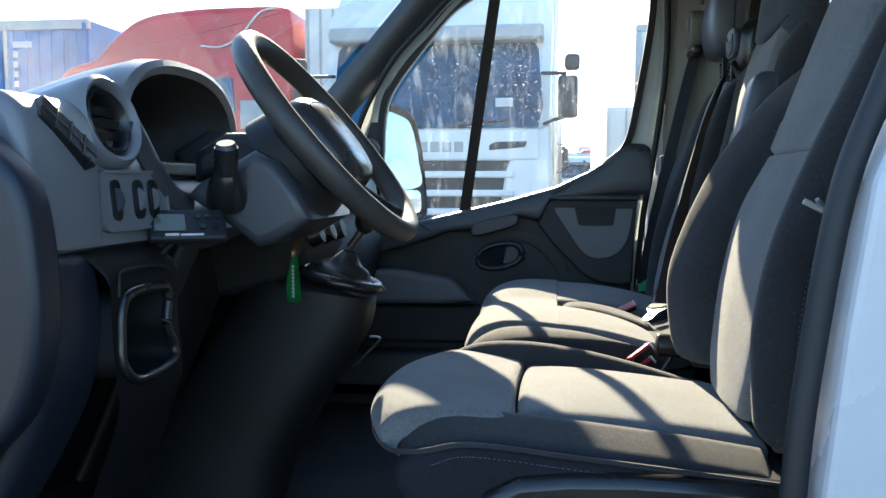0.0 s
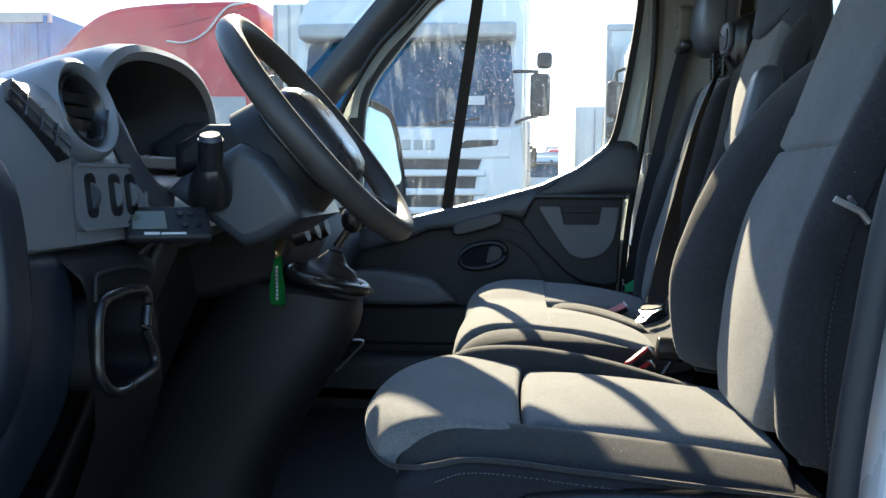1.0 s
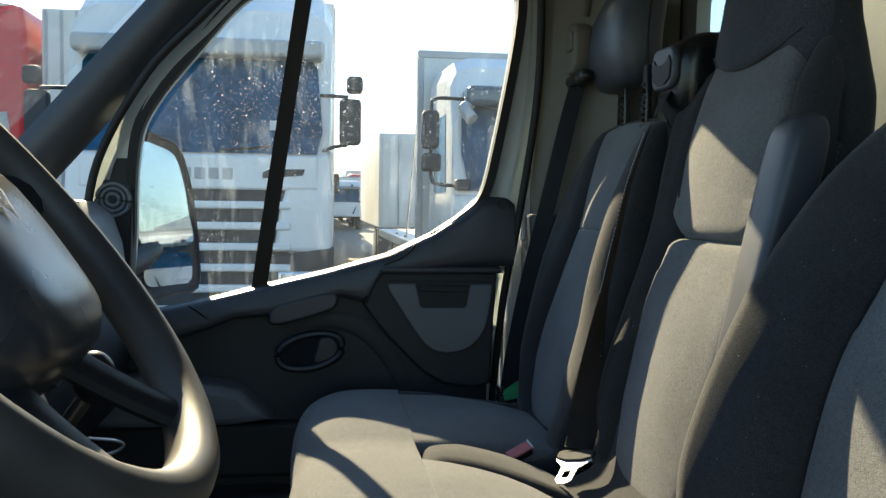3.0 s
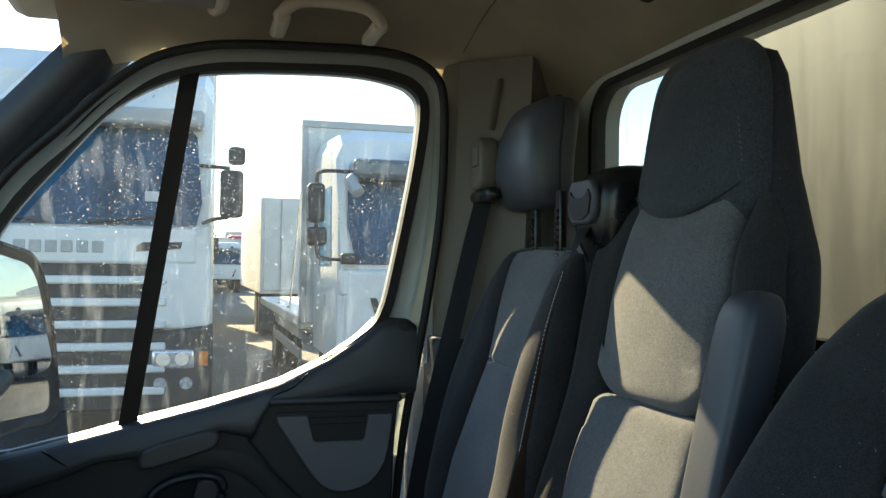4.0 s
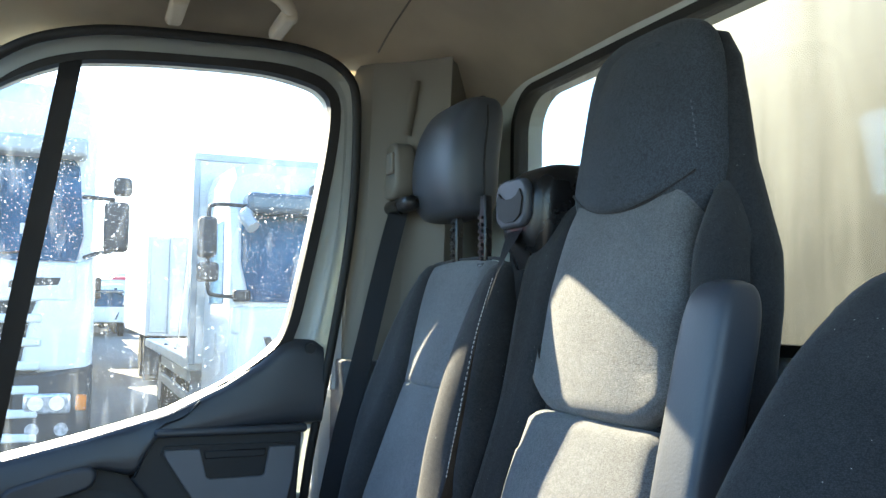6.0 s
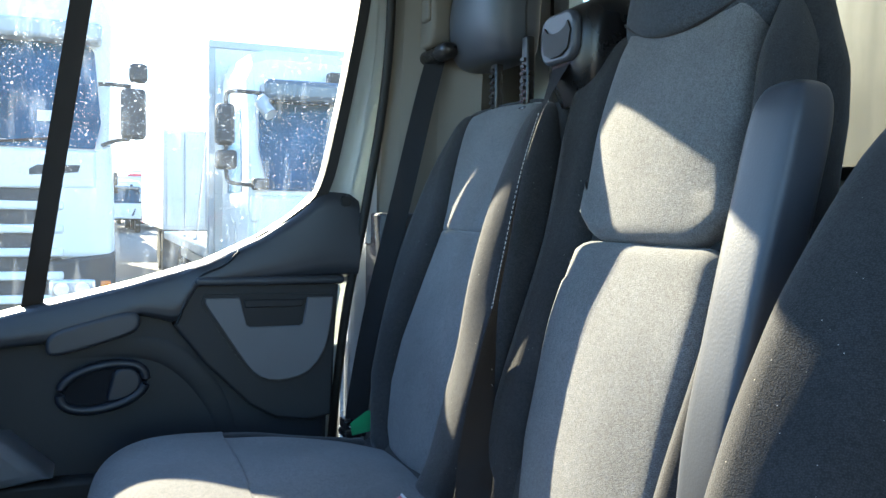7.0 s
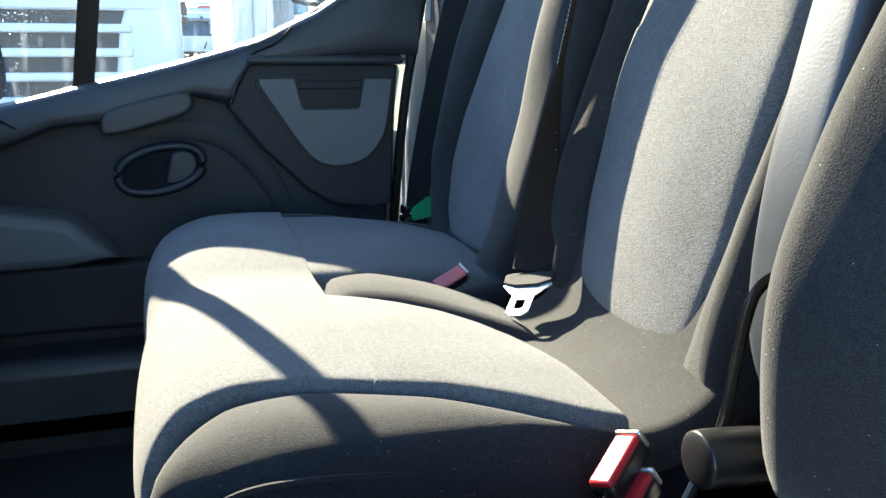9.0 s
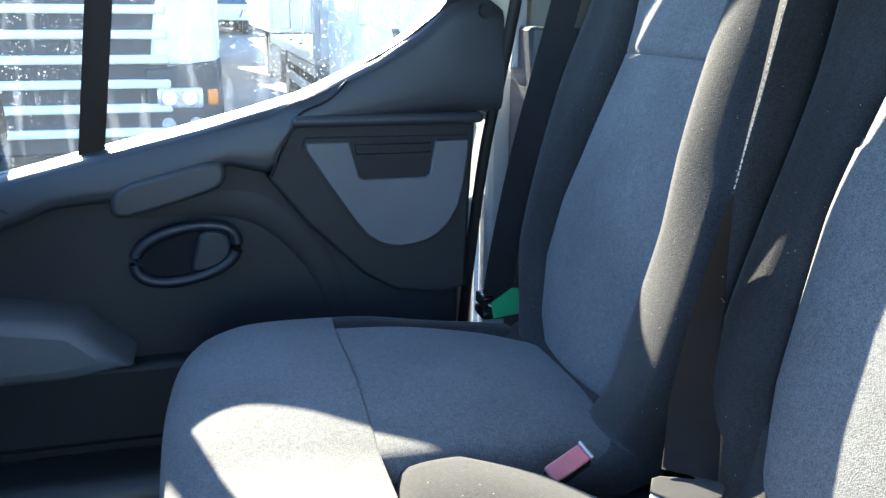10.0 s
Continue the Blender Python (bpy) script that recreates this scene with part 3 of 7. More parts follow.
    tagged(part("wall_front", bm, M_PLA2), "dark front bulkhead of the cab", "wall", kind="structure")


build_shell()


# ---- passenger door ----
def build_door():
    d = thing("door_1", "closed passenger door with dark plastic lining and a divided window", "door", kind="structure")
    # painted window frame
    win = [(v.x, v.z) for v in smooth_line([(x, 0, z) for x, z in WIN], 4, True)]
    bm = B()
    frame_ring(bm, grown(win, 0.042), win, lambda p: on_door(p, 0.0), (0, 0.05, 0))
    part("window_frame", bm, M_PAINT_IN, d, "pale painted metal window frame")
    bm = B()
    frame_ring(bm, grown(win, 0.017), grown(win, -0.003), lambda p: on_door(p, 0.010), (0, 0.026, 0))
    part("window_seal", bm, M_RUB, d, "black rubber glass run")
    # black weatherstrip around the opening
    strip = [(-0.65, 1.42), (-0.61, 1.60), (-0.505, 1.78), (-0.394, 1.893), (-0.318, 1.967), (-0.245, 2.019), (-0.164, 2.046), (-0.086, 2.057), (0.051, 2.063), (0.166, 2.065), (0.242, 2.055), (0.289, 2.03), (0.310, 1.991), (0.318, 1.903), (0.320, 1.79), (0.312, 1.66), (0.288, 1.45), (0.268, 1.30), (0.255, 1.05), (0.25, 0.76)]
    bm = B()
    tube(bm, smooth_line([on_door(p, 0.03) for p in strip], 6), 0.009, 8, up=(0, 1, 0))
    part("weatherstrip", bm, M_RUB, d, "black rubber weatherstrip")
    bm = B()
    line = smooth_line([on_door(p, 0.008) for p in strip], 4)
    mid = Vector((-0.05, 0, 1.55))
    o = [bm.verts.new(p) for p in line]
    i = [bm.verts.new(p + Vector((mid.x - p.x, 0, max(0.0, p.z - 1.5) * (mid.z - p.z) / max(0.01, abs(mid.z - p.z)))).normalized() * 0.028) for p in line]
    for k in range(len(o) - 1):
        bm.faces.new((o[k], o[k + 1], i[k + 1], i[k]))
    bmesh.ops.solidify(bm, geom=bm.faces[:], thickness=0.008)
    part("flange", bm, M_PAINT_IN, d, "pale painted door flange")
    # painted upright between the glass and the weatherstrip
    bm = B()

    def upright(u, v):
        z = 1.46 + 0.56 * v
        xa = float(np.interp(z, [1.45, 1.545, 1.664, 1.86, 1.965, 2.02], [0.20, 0.216, 0.241, 0.270, 0.276, 0.255]))
        xb = float(np.interp(z, [1.45, 1.66, 1.79, 1.903, 1.991, 2.03], [0.292, 0.314, 0.322, 0.320, 0.312, 0.289]))
        return (xa + (xb - xa) * u, door_y(z) - 0.004 - 0.010 * u, z)
    grid(bm, upright, 4, 20, 0.006)
    part("frame_upright", bm, M_PAINT_IN, d, "pale painted rear window upright")
    # divider bar
    bm = B()
    a, b = on_door((-0.287, 1.318), 0.012), on_door((-0.177, 2.012), 0.008)
    s = Vector((0.0165, 0, -0.003))
    vs = [bm.verts.new(q) for q in (a - s, a + s, b + s, b - s)]
    f = bm.faces.new(vs)
    bmesh.ops.solidify(bm, geom=[f], thickness=0.03)
    part("divider_bar", bm, M_RUB, d, "black window divider bar", smooth=False)
    bm = B()
    f = bm.faces.new([bm.verts.new(on_door(p, -0.012)) for p in grown(WIN, 0.006)])
    part("pane", bm, M_GLS, d, "dusty glass with dried drops", smooth=False).visible_shadow = False
    # lining: upper shoulder following the sill, then the recessed lower panel
    top = [(-0.76, 1.218), (-0.66, 1.245), (-0.56, 1.268), (-0.43, 1.297), (-0.287, 1.332), (-0.14, 1.367), (0.0, 1.407), (0.10, 1.454), (0.165, 1.497), (0.205, 1.535), (0.225, 1.545), (0.268, 1.545), (0.285, 1.53)]
    low = [(-0.76, 1.135), (-0.50, 1.205), (-0.38, 1.242), (-0.335, 1.262), (-0.25, 1.268), (-0.17, 1.295), (-0.11, 1.312), (-0.05, 1.296), (-0.015, 1.362), (0.12, 1.372), (0.285, 1.376)]

    def upper(u, v):
        x = -0.76 + 1.045 * u
        zt = float(np.interp(x, [p[0] for p in top], [p[1] for p in top]))
        zb = float(np.interp(x, [p[0] for p in low], [p[1] for p in low]))
        sec = ((0.0, 2.728), (0.0, 2.680), (0.05, 2.664), (0.14, 2.656), (0.35, 2.652), (0.7, 2.648), (0.88, 2.650), (0.96, 2.658), (1.0, 2.675), (1.0, 2.72))
        k = v * (len(sec) - 1)
        i = min(len(sec) - 2, int(k))
        f = k - i
        s_ = sec[i][0] + (sec[i + 1][0] - sec[i][0]) * f
        return (x + 0.0012 * max(0, 1 - abs(s_)), sec[i][1] + (sec[i + 1][1] - sec[i][1]) * f, zt + (zb - zt) * s_)
    bm = B()
    grid(bm, upper, 110, 27)
    part("sill_cap", bm, M_PLA, d, "grained anthracite upper door lining")
    # joints between the shoulder pieces
    for a in ([(0.058, 1.426), (0.03, 1.40), (-0.018, 1.374), (-0.05, 1.298)], [(-0.43, 1.294), (-0.40, 1.272), (-0.378, 1.258)]):
        bm = B()
        tube(bm, smooth_line([(x, 2.6505, z) for x, z in a], 6), 0.0022, 6)
        part("joint", bm, M_BLK, d)
    bm = B()
    prism(bm, [(-0.76, 0.78), (-0.76, 1.22), (-0.56, 1.255), (-0.287, 1.315), (-0.03, 1.373), (0.252, 1.373), (0.240, 1.2), (0.235, 1.0), (0.23, 0.78)], "y", 2.70, 2.75, 0.01)
    part("panel", bm, M_DOOR, d, "dark plastic lower lining")
    # rear shield around the pocket, proud of the panel
    bm = B()
    prism(bm, [(-0.015, 1.372), (0.250, 1.372), (0.243, 1.25), (0.238, 1.11), (0.20, 1.10), (0.13, 1.11), (0.08, 1.14), (0.0, 1.22), (-0.055, 1.292)], "y", 2.668, 2.71, 0.006, 3)
    part("rear_shield", bm, M_DOOR, d)
    bm = B()
    block(bm, -0.02, 0.255, 2.642, 2.70, 1.364, 1.380, 0.007, 3)
    part("ledge", bm, M_PLA, d, "narrow horizontal ledge")
    # raised swage curving from the shield over the release
    bm = B()
    tube(bm, smooth_line([(0.06, 1.02, 0), (0.03, 1.13, 0), (-0.02, 1.205, 0), (-0.08, 1.245, 0), (-0.16, 1.252, 0), (-0.26, 1.235, 0), (-0.33, 1.205, 0)], 8), 0.026, 12, taper=lambda q: 0.15 + 0.85 * math.sin(math.pi * min(1, q * 1.1 + 0.12) * 0.95) ** 0.5 if q < 0.97 else 0.1)
    for v in bm.verts:
        v.co = Vector((v.co.x, 2.702 + v.co.z * 0.16, v.co.y))
    part("swage", bm, M_DOOR, d)
    bm = B()
    prism(bm, [(v.x, v.z) for v in smooth_line([(-0.262, 0, 1.262), (-0.25, 0, 1.290), (-0.19, 0, 1.309), (-0.13, 0, 1.322), (-0.112, 0, 1.312), (-0.115, 0, 1.292), (-0.14, 0, 1.278), (-0.24, 0, 1.250)], 3, True)], "y", 2.6425, 2.70, 0.007, 3)
    part("pull_cup", bm, M_PLA, d, "moulded grip")
    # pocket
    bm = B()
    P = [(0.0, 1.341), (0.06, 1.341), (0.073, 1.290), (0.08, 1.286), (0.172, 1.286), (0.178, 1.290), (0.186, 1.339), (0.235, 1.339)] + [(v.x, v.z) for v in smooth_line([(0.235, 0, 1.335), (0.232, 0, 1.30), (0.220, 0, 1.240), (0.19, 0, 1.20), (0.15, 0, 1.186), (0.115, 0, 1.187), (0.085, 0, 1.204), (0.055, 0, 1.245), (0.005, 0, 1.322), (0.0, 0, 1.334)], 2)]
    prism(bm, P, "y", 2.655, 2.675, 0.0015, 1)
    part("pocket_face", bm, M_PLG, d, "grey pocket insert")
    bm = B()
    prism(bm, [(p[0], p[1]) for p in grown(P[6:] + P[:2], 0.006)], "y", 2.661, 2.672)
    part("pocket_rim", bm, M_PLA2, d)
    # Flat dark plate paints the shade of the pocket opening.
    bm = B()
    prism(bm, [(0.064, 1.336), (0.184, 1.336), (0.172, 1.289), (0.079, 1.289)], "y", 2.662, 2.668, 0.002)
    part("pocket_slot_shade", bm, M_RECESS_SHADE, d, "dark plate for the shaded pocket opening")
    bm = B()
    prism(bm, [(0.068, 1.336), (0.180, 1.336), (0.178, 1.322), (0.070, 1.322)], "y", 2.656, 2.668, 0.002)
    part("pocket_lip", bm, M_PLA2, d)
    # inner release in its oval cup
    def oval(dx, dz):
        return [(-0.171 + (0.066 + dx) * math.cos(a) * 1.0, 1.188 + (0.034 + dz) * math.copysign(abs(math.sin(a)) ** 0.8, math.sin(a)) + 0.16 * (0.066 + dx) * math.cos(a)) for a in [2 * math.pi * k / 32 for k in range(32)]]
    bm = B()
    tube(bm, [Vector((p[0], 2.674, p[1])) for p in oval(0.004, 0.004)], 0.0085, 10, True)
    part("release_bezel", bm, M_CAP, d, "glossy black oval bezel")
    # Flat dark plate paints the shade inside the cup.
    bm = B()
    prism(bm, oval(0.002, 0.002), "y", 2.6765, 2.706)
    part("release_cup_shade", bm, M_RECESS_SHADE, d, "dark plate for the shaded release cup")
    bm = B()
    prism(bm, [(v.x, v.z) for v in smooth_line([(-0.166, 0, 1.164), (-0.140, 0, 1.162), (-0.114, 0, 1.178), (-0.109, 0, 1.203), (-0.126, 0, 1.221), (-0.152, 0, 1.216), (-0.160, 0, 1.195)], 3, True)], "y", 2.668, 2.690, 0.006, 3)
    part("release_lever", bm, M_CAP, d, "black door release lever")
    # lower arm pad / bottle bin
    bm = B()
    prism(bm, [(-0.80, 1.15), (-0.48, 1.145), (-0.32, 1.118), (-0.29, 1.09), (-0.250, 1.052), (-0.34, 1.040), (-0.80, 1.036)], "y", 2.60, 2.72, 0.018, 3)
    part("arm_pad", bm, M_PLG, d, "grey moulded arm pad")
    # Added panel in lining plastic, fills the dark area below the pad.
    bm = B()
    block(bm, -0.80, 0.06, 2.672, 2.72, 0.905, 1.030, 0.012)
    part("under_pad_panel", bm, M_DOOR, d, "dark lining panel added below the arm pad")
    bm = B()
    block(bm, -0.78, 0.20, 2.60, 2.72, 0.72, 0.885, 0.03, 4)
    part("bottom_bin", bm, M_PLA, d)
    bm = B()
    cyl(bm, (0.258, 2.662, 1.520), (0.258, 2.650, 1.520), 0.012, 0.010)
    part("screw_cap", bm, M_PLA2, d, "round screw cap")
    # outer skin
    bm = B()
    block(bm, -0.86, 0.28, 2.752, 2.775, 0.6, 1.26, 0.008)
    part("outer_skin", bm, M_WHT, d, "white painted outer skin")
    # mirror triangle
    bm = B()
    prism(bm, [(-0.72, 1.26), (-0.555, 1.285), (-0.545, 1.60), (-0.57, 1.66)], "y", 2.66, 2.72, 0.004)
    part("mirror_corner", bm, M_RUB, d, "black corner panel at the mirror foot")
    # round tweeter grille on the corner panel
    for r_, nm in ((0.034, "tweeter_grille"), (0.024, "tweeter_ring"), (0.013, "tweeter_ring")):
        bm = B()
        tube(bm, ring(Vector((-0.586, 2.657, 1.519)), Vector((1, 0, 0)), Vector((0, 0, 1)), r_, r_, 28), 0.0045, 8, True)
        part(nm, bm, M_PLG, d, "grey round tweeter grille" if r_ > 0.03 else "")
    return d


build_door()


# ---- seats ----
def stitch(bm, pts, gap=0.011, ln=0.006, r=0.0007):
    line = smooth_line(pts, 30)
    acc = 0.0
    last = line[0]
    k = 0
    for p in line[1:]:
        acc += (p - last).length
        last = p
        if acc > gap:
            acc = 0
            k += 1
            q = line[min(len(line) - 1, line.index(p) + 1)]
            d = (q - p)
            if d.length > 0:
                d.normalize()
                tube(bm, [p, p + d * ln], r, 5)
    return bm


def along(tab, z0, z1):
    """A width or place read from a table of (z, value), for a panel that runs from z0 to z1."""
    zs, vs = [q[0] for q in tab], [q[1] for q in tab]
    return lambda t: float(np.interp(z0 + (z1 - z0) * t, zs, vs))


def build_tall_seat(name, yc, h, label, face, shell, half, bolsters, group="", dip=0.012, seam=0.020):
    """A front seat back with a built-in head support: light centre panels, charcoal bolsters and shell.
    face: (x, z) of the centre panels; shell: (z, half width); half: (z, half width of the centre panels);
    bolsters: for the side towards the driver door and the far side, the profile and the (z, half width) of the outer edge."""
    s = thing(name, label, "seat", group)
    bm = B()
    rows = []
    depth = [(1.06, 0.295, 0.12), (1.12, 0.305, 0.13), (1.25, 0.335, 0.13), (1.42, 0.38, 0.12), (1.55, 0.410, 0.105), (1.64, 0.435, 0.09),
             (1.70, 0.450, 0.075), (1.76, 0.460, 0.064), (1.82, 0.468, 0.052), (1.88, 0.476, 0.040), (1.912, 0.482, 0.030), (1.926, 0.487, 0.020), (1.930, 0.490, 0.010)]
    for q in smooth_line(depth, 4):
        z, x, dp = q
        hw = float(np.interp(z, [w[0] for w in shell], [w[1] for w in shell]))
        row = []
        for k in range(28):
            a = 2 * math.pi * k / 28
            ca, sa = math.cos(a), math.sin(a)
            px = math.copysign(abs(ca) ** 0.55, ca) * hw
            py = math.copysign(abs(sa) ** 0.7, sa) * dp / 2
            row.append(bm.verts.new((x + dp / 2 + py * (1.0 if sa > 0 else 0.9) + 0.012, yc + px, z)))
        rows.append(row)
    for a, b in zip(rows, rows[1:]):
        for k in range(28):
            bm.faces.new((a[k], a[(k + 1) % 28], b[(k + 1) % 28], b[k]))
    bm.faces.new(rows[0]), bm.faces.new(rows[-1])
    part("back_shell", bm, M_FAB_D, s, "charcoal fabric shell")
    # lower and upper centre panels meet in a deep seam
    low, up = face
    for nm, prof, swell in (("lower_back_panel", low, 0.012), ("upper_back_panel", up, 0.012)):
        cw = along(half, prof[0][1], prof[-1][1])
        bm = B()
        pad(bm, prof, lambda t: yc - cw(t), lambda t: yc + cw(t), 0.020, 0.03, lambda u, t: swell * math.sin(math.pi * u) ** 0.8 * math.sin(math.pi * min(1, 0.25 + t * 0.75)), end_r=seam, nu=22)
        for v in bm.verts:
            q = abs(v.co.y - yc)
            k = max(0.0, q - cw(0.9) + 0.035) / 0.035
            if nm[0] == "l" and v.co.z > low[-1][1] - 0.05:
                v.co.z -= 0.8 * seam * k * k
            if nm[0] == "u" and v.co.z < up[0][1] + 0.05:
                v.co.z += 0.65 * seam * k * k
        part(nm, bm, M_FAB_L, s, "light grey woven centre panel")
    # padded head: a rounded body and a front panel that narrows upwards, its lower seam sagging in the middle
    hs = h / 0.20
    bm = B()
    loaf(bm, [(fx + dp / 2, yc, z, dp / 2, hw * hs) for z, fx, dp, hw in ((1.70, 0.448, 0.05, 0.120), (1.72, 0.438, 0.075, 0.134), (1.75, 0.434, 0.086, 0.138), (1.80, 0.441, 0.080, 0.132), (1.86, 0.450, 0.070, 0.125), (1.90, 0.458, 0.056, 0.116), (1.922, 0.466, 0.040, 0.100), (1.934, 0.474, 0.022, 0.074), (1.937, 0.478, 0.008, 0.035))], 0.72, 44)
    part("head_body", bm, M_FAB_H, s, "grey woven head support, shade darkened into it")
    bm = B()
    hw = along([(1.72, 0.128 * hs), (1.76, 0.128 * hs), (1.82, 0.112 * hs), (1.88, 0.090 * hs), (1.915, 0.066 * hs)], 1.724, 1.915)
    pad(bm, [(0.428, 1.724), (0.433, 1.76), (0.440, 1.81), (0.449, 1.86), (0.459, 1.90), (0.466, 1.915)], lambda t: yc - hw(t), lambda t: yc + hw(t), 0.016, 0.02, lambda u, t: 0.008 * math.sin(math.pi * u), end_r=0.010)
    for v in bm.verts:
        q = max(0.0, 1 - ((v.co.y - yc) / (0.128 * hs)) ** 2)
        k = max(0.0, (1.80 - v.co.z) / 0.076)
        v.co.z += (0.024 - 0.036 * q) * k
        v.co.x += (0.022 - 0.022 * q)
    part("head_panel", bm, M_FAB_H, s, "grey woven head panel, shade darkened into it")
    bm = B()
    seam_ridge(bm, [(0.430 + 0.020 * (a / 0.128) ** 2, yc + a * hs, 1.713 + 0.036 * (a / 0.128) ** 2) for a in (-0.126, -0.11, -0.08, -0.04, 0, 0.04, 0.08, 0.11, 0.126)], 0.0016)
    part("head_seam", bm, M_FAB_D, s)
    for sg in (-1, 1):
        bm = B()
        stitch(bm, [(0.4515, yc + sg * 0.127 * hs, 1.765), (0.456, yc + sg * 0.112 * hs, 1.82), (0.464, yc + sg * 0.091 * hs, 1.88), (0.472, yc + sg * 0.068 * hs, 1.914)], 0.0065, 0.0035, 0.0006)
        part("head_stitching", bm, M_STITCH, s)
    # side bolsters over flat side panels
    for sg, (prof, outer) in zip((-1, 1), bolsters):
        ow = along(outer, prof[0][1], prof[-1][1])
        cw = along(half, prof[0][1], prof[-1][1])
        edge = [(x + 0.020, z) for x, z in prof if z < 1.62]
        ya, yb = sorted((yc + sg * (h - 0.036), yc + sg * (h - 0.004)))
        bm = B()
        prism(bm, edge + [(0.50, edge[-1][1]), (0.47, 1.45), (0.43, 1.2), (0.40, 1.07)], "y", ya, yb, 0.010, 3)
        part("side_panel", bm, M_FAB_D, s, "charcoal fabric side")
        bm = B()
        stitch(bm, [(x + 0.030, yc + sg * (h - 0.002), z) for x, z in edge], 0.006, 0.0035, 0.0005)
        part("stitching", bm, M_STITCH, s)
        bm = B()
        inn = (lambda t: yc + cw(t) - 0.006) if sg > 0 else (lambda t: yc - ow(t))
        out = (lambda t: yc + ow(t)) if sg > 0 else (lambda t: yc - cw(t) + 0.006)
        pad(bm, prof, inn, out, 0.032, 0.05, lambda u, t: 0.006 - dip * (1 - (u if sg > 0 else 1 - u)) ** 1.5 - 0.15 * dip * (u if sg > 0 else 1 - u) ** 4, end_r=0.035)
        part("side_bolster", bm, M_FAB_D, s, "charcoal fabric bolster")
    return s


def warp(bm, yc, hw, front, amount, power):
    """Rounds the front corners of a cushion in plan."""
    for v in bm.verts:
        t = min(1.1, abs((v.co.y - yc) / hw))
        f = max(0.0, min(1.0, (front + 0.30 - v.co.x) / 0.30))
        v.co.x += amount * t ** power * f
        v.co.z -= 0.005 * t ** 4 * f
    return bm


def seam_ridge(bm, pts, r=0.0035):
    return tube(bm, smooth_line(pts, 8), r, 6)


def build_driver_seat():
    yc = 1.315
    far = [(0.228, 1.09), (0.204, 1.15), (0.198, 1.25), (0.224, 1.345), (0.258, 1.42), (0.290, 1.475), (0.350, 1.555), (0.398, 1.602), (0.442, 1.632), (0.50, 1.645)]
    near = [(0.250, 1.09), (0.242, 1.15), (0.240, 1.24), (0.258, 1.345), (0.304, 1.465), (0.344, 1.55), (0.384, 1.63), (0.430, 1.70), (0.475, 1.735)]
    s = build_tall_seat("driver_seat", yc, 0.265, "driver seat in light grey and charcoal woven fabric",
                        ([(0.258, 1.09), (0.262, 1.16), (0.276, 1.26), (0.302, 1.37), (0.345, 1.466)], [(0.346, 1.462), (0.372, 1.54), (0.395, 1.61), (0.422, 1.69), (0.444, 1.745)]),
                        [(1.06, 0.24), (1.5, 0.255), (1.56, 0.245), (1.61, 0.22), (1.66, 0.185), (1.72, 0.165), (1.80, 0.15), (1.88, 0.13), (1.912, 0.10), (1.93, 0.03)],
                        [(1.09, 0.115), (1.14, 0.145), (1.25, 0.160), (1.40, 0.156), (1.5, 0.148), (1.62, 0.135), (1.75, 0.125)],
                        [(near, [(1.09, 0.262), (1.55, 0.265), (1.66, 0.245), (1.74, 0.20)]), (far, [(1.09, 0.262), (1.5, 0.262), (1.58, 0.255), (1.62, 0.24), (1.645, 0.215)])], "cab seats", 0.046, 0.008)
    # cushion: front and rear centre panels
    def bow(q):
        warp(q, yc, 0.265, -0.29, 0.085, 2.4)
        for v in q.verts:
            if v.co.x < -0.08:
                v.co.x = -0.08 + (v.co.x + 0.08) * 0.87
        return q
    bm = B()
    pad(bm, [(-0.304, 1.070), (-0.292, 1.092), (-0.262, 1.111), (-0.20, 1.120), (-0.12, 1.114), (-0.055, 1.104)], yc - 0.205, yc + 0.205, 0.018, 0.05, lambda u, t: 0.008 * math.sin(math.pi * u), end_r=0.014)
    part("front_cushion_panel", bow(bm), M_FAB_L, s, "light grey woven cushion panel")
    bm = B()
    pad(bm, [(-0.053, 1.104), (0.02, 1.102), (0.10, 1.096), (0.20, 1.087), (0.285, 1.078)], yc - 0.165, yc + 0.165, 0.024, 0.05, lambda u, t: 0.012 * math.sin(math.pi * u) * math.sin(math.pi * t), end_r=0.016)
    part("rear_cushion_panel", bow(bm), M_FAB_L, s, "light grey woven cushion panel")
    for sg in (-1, 1):
        bm = B()
        y0, y1 = (yc - 0.266, yc - 0.158) if sg < 0 else (yc + 0.158, yc + 0.266)
        pad(bm, [(-0.285, 1.05), (-0.258, 1.092), (-0.19, 1.117), (-0.08, 1.114), (0.04, 1.104), (0.16, 1.093), (0.285, 1.08)], y0, y1, 0.03, 0.05,
            lambda u, t: -0.004 + 0.006 * math.sin(math.pi * t) * ((1 - u) if sg > 0 else u) - 0.028 * (u if sg > 0 else 1 - u) ** 1.3 + (0.034 * math.sin(math.pi * min(1, t * 1.08)) * math.sin(math.pi * u) if sg > 0 else 0), end_r=0.03)
        part("cushion_bolster", bow(bm), M_FAB_D, s, "charcoal fabric bolster")
    bm = B()
    out = [(0.30, 0.995), (0.30, 1.050), (0.12, 1.068), (0.0, 1.079), (-0.10, 1.088), (-0.18, 1.090), (-0.235, 1.082), (-0.276, 1.072), (-0.302, 1.056), (-0.298, 1.030), (-0.268, 1.0), (-0.22, 0.968), (-0.15, 0.948), (0.0, 0.955), (0.1, 0.975)]
    prism(bm, out, "y", yc - 0.270, yc + 0.270, 0.014, 3)
    part("skirt", bow(bm), M_SKIRT, s, "blue-grey fabric side")
    bm = B()
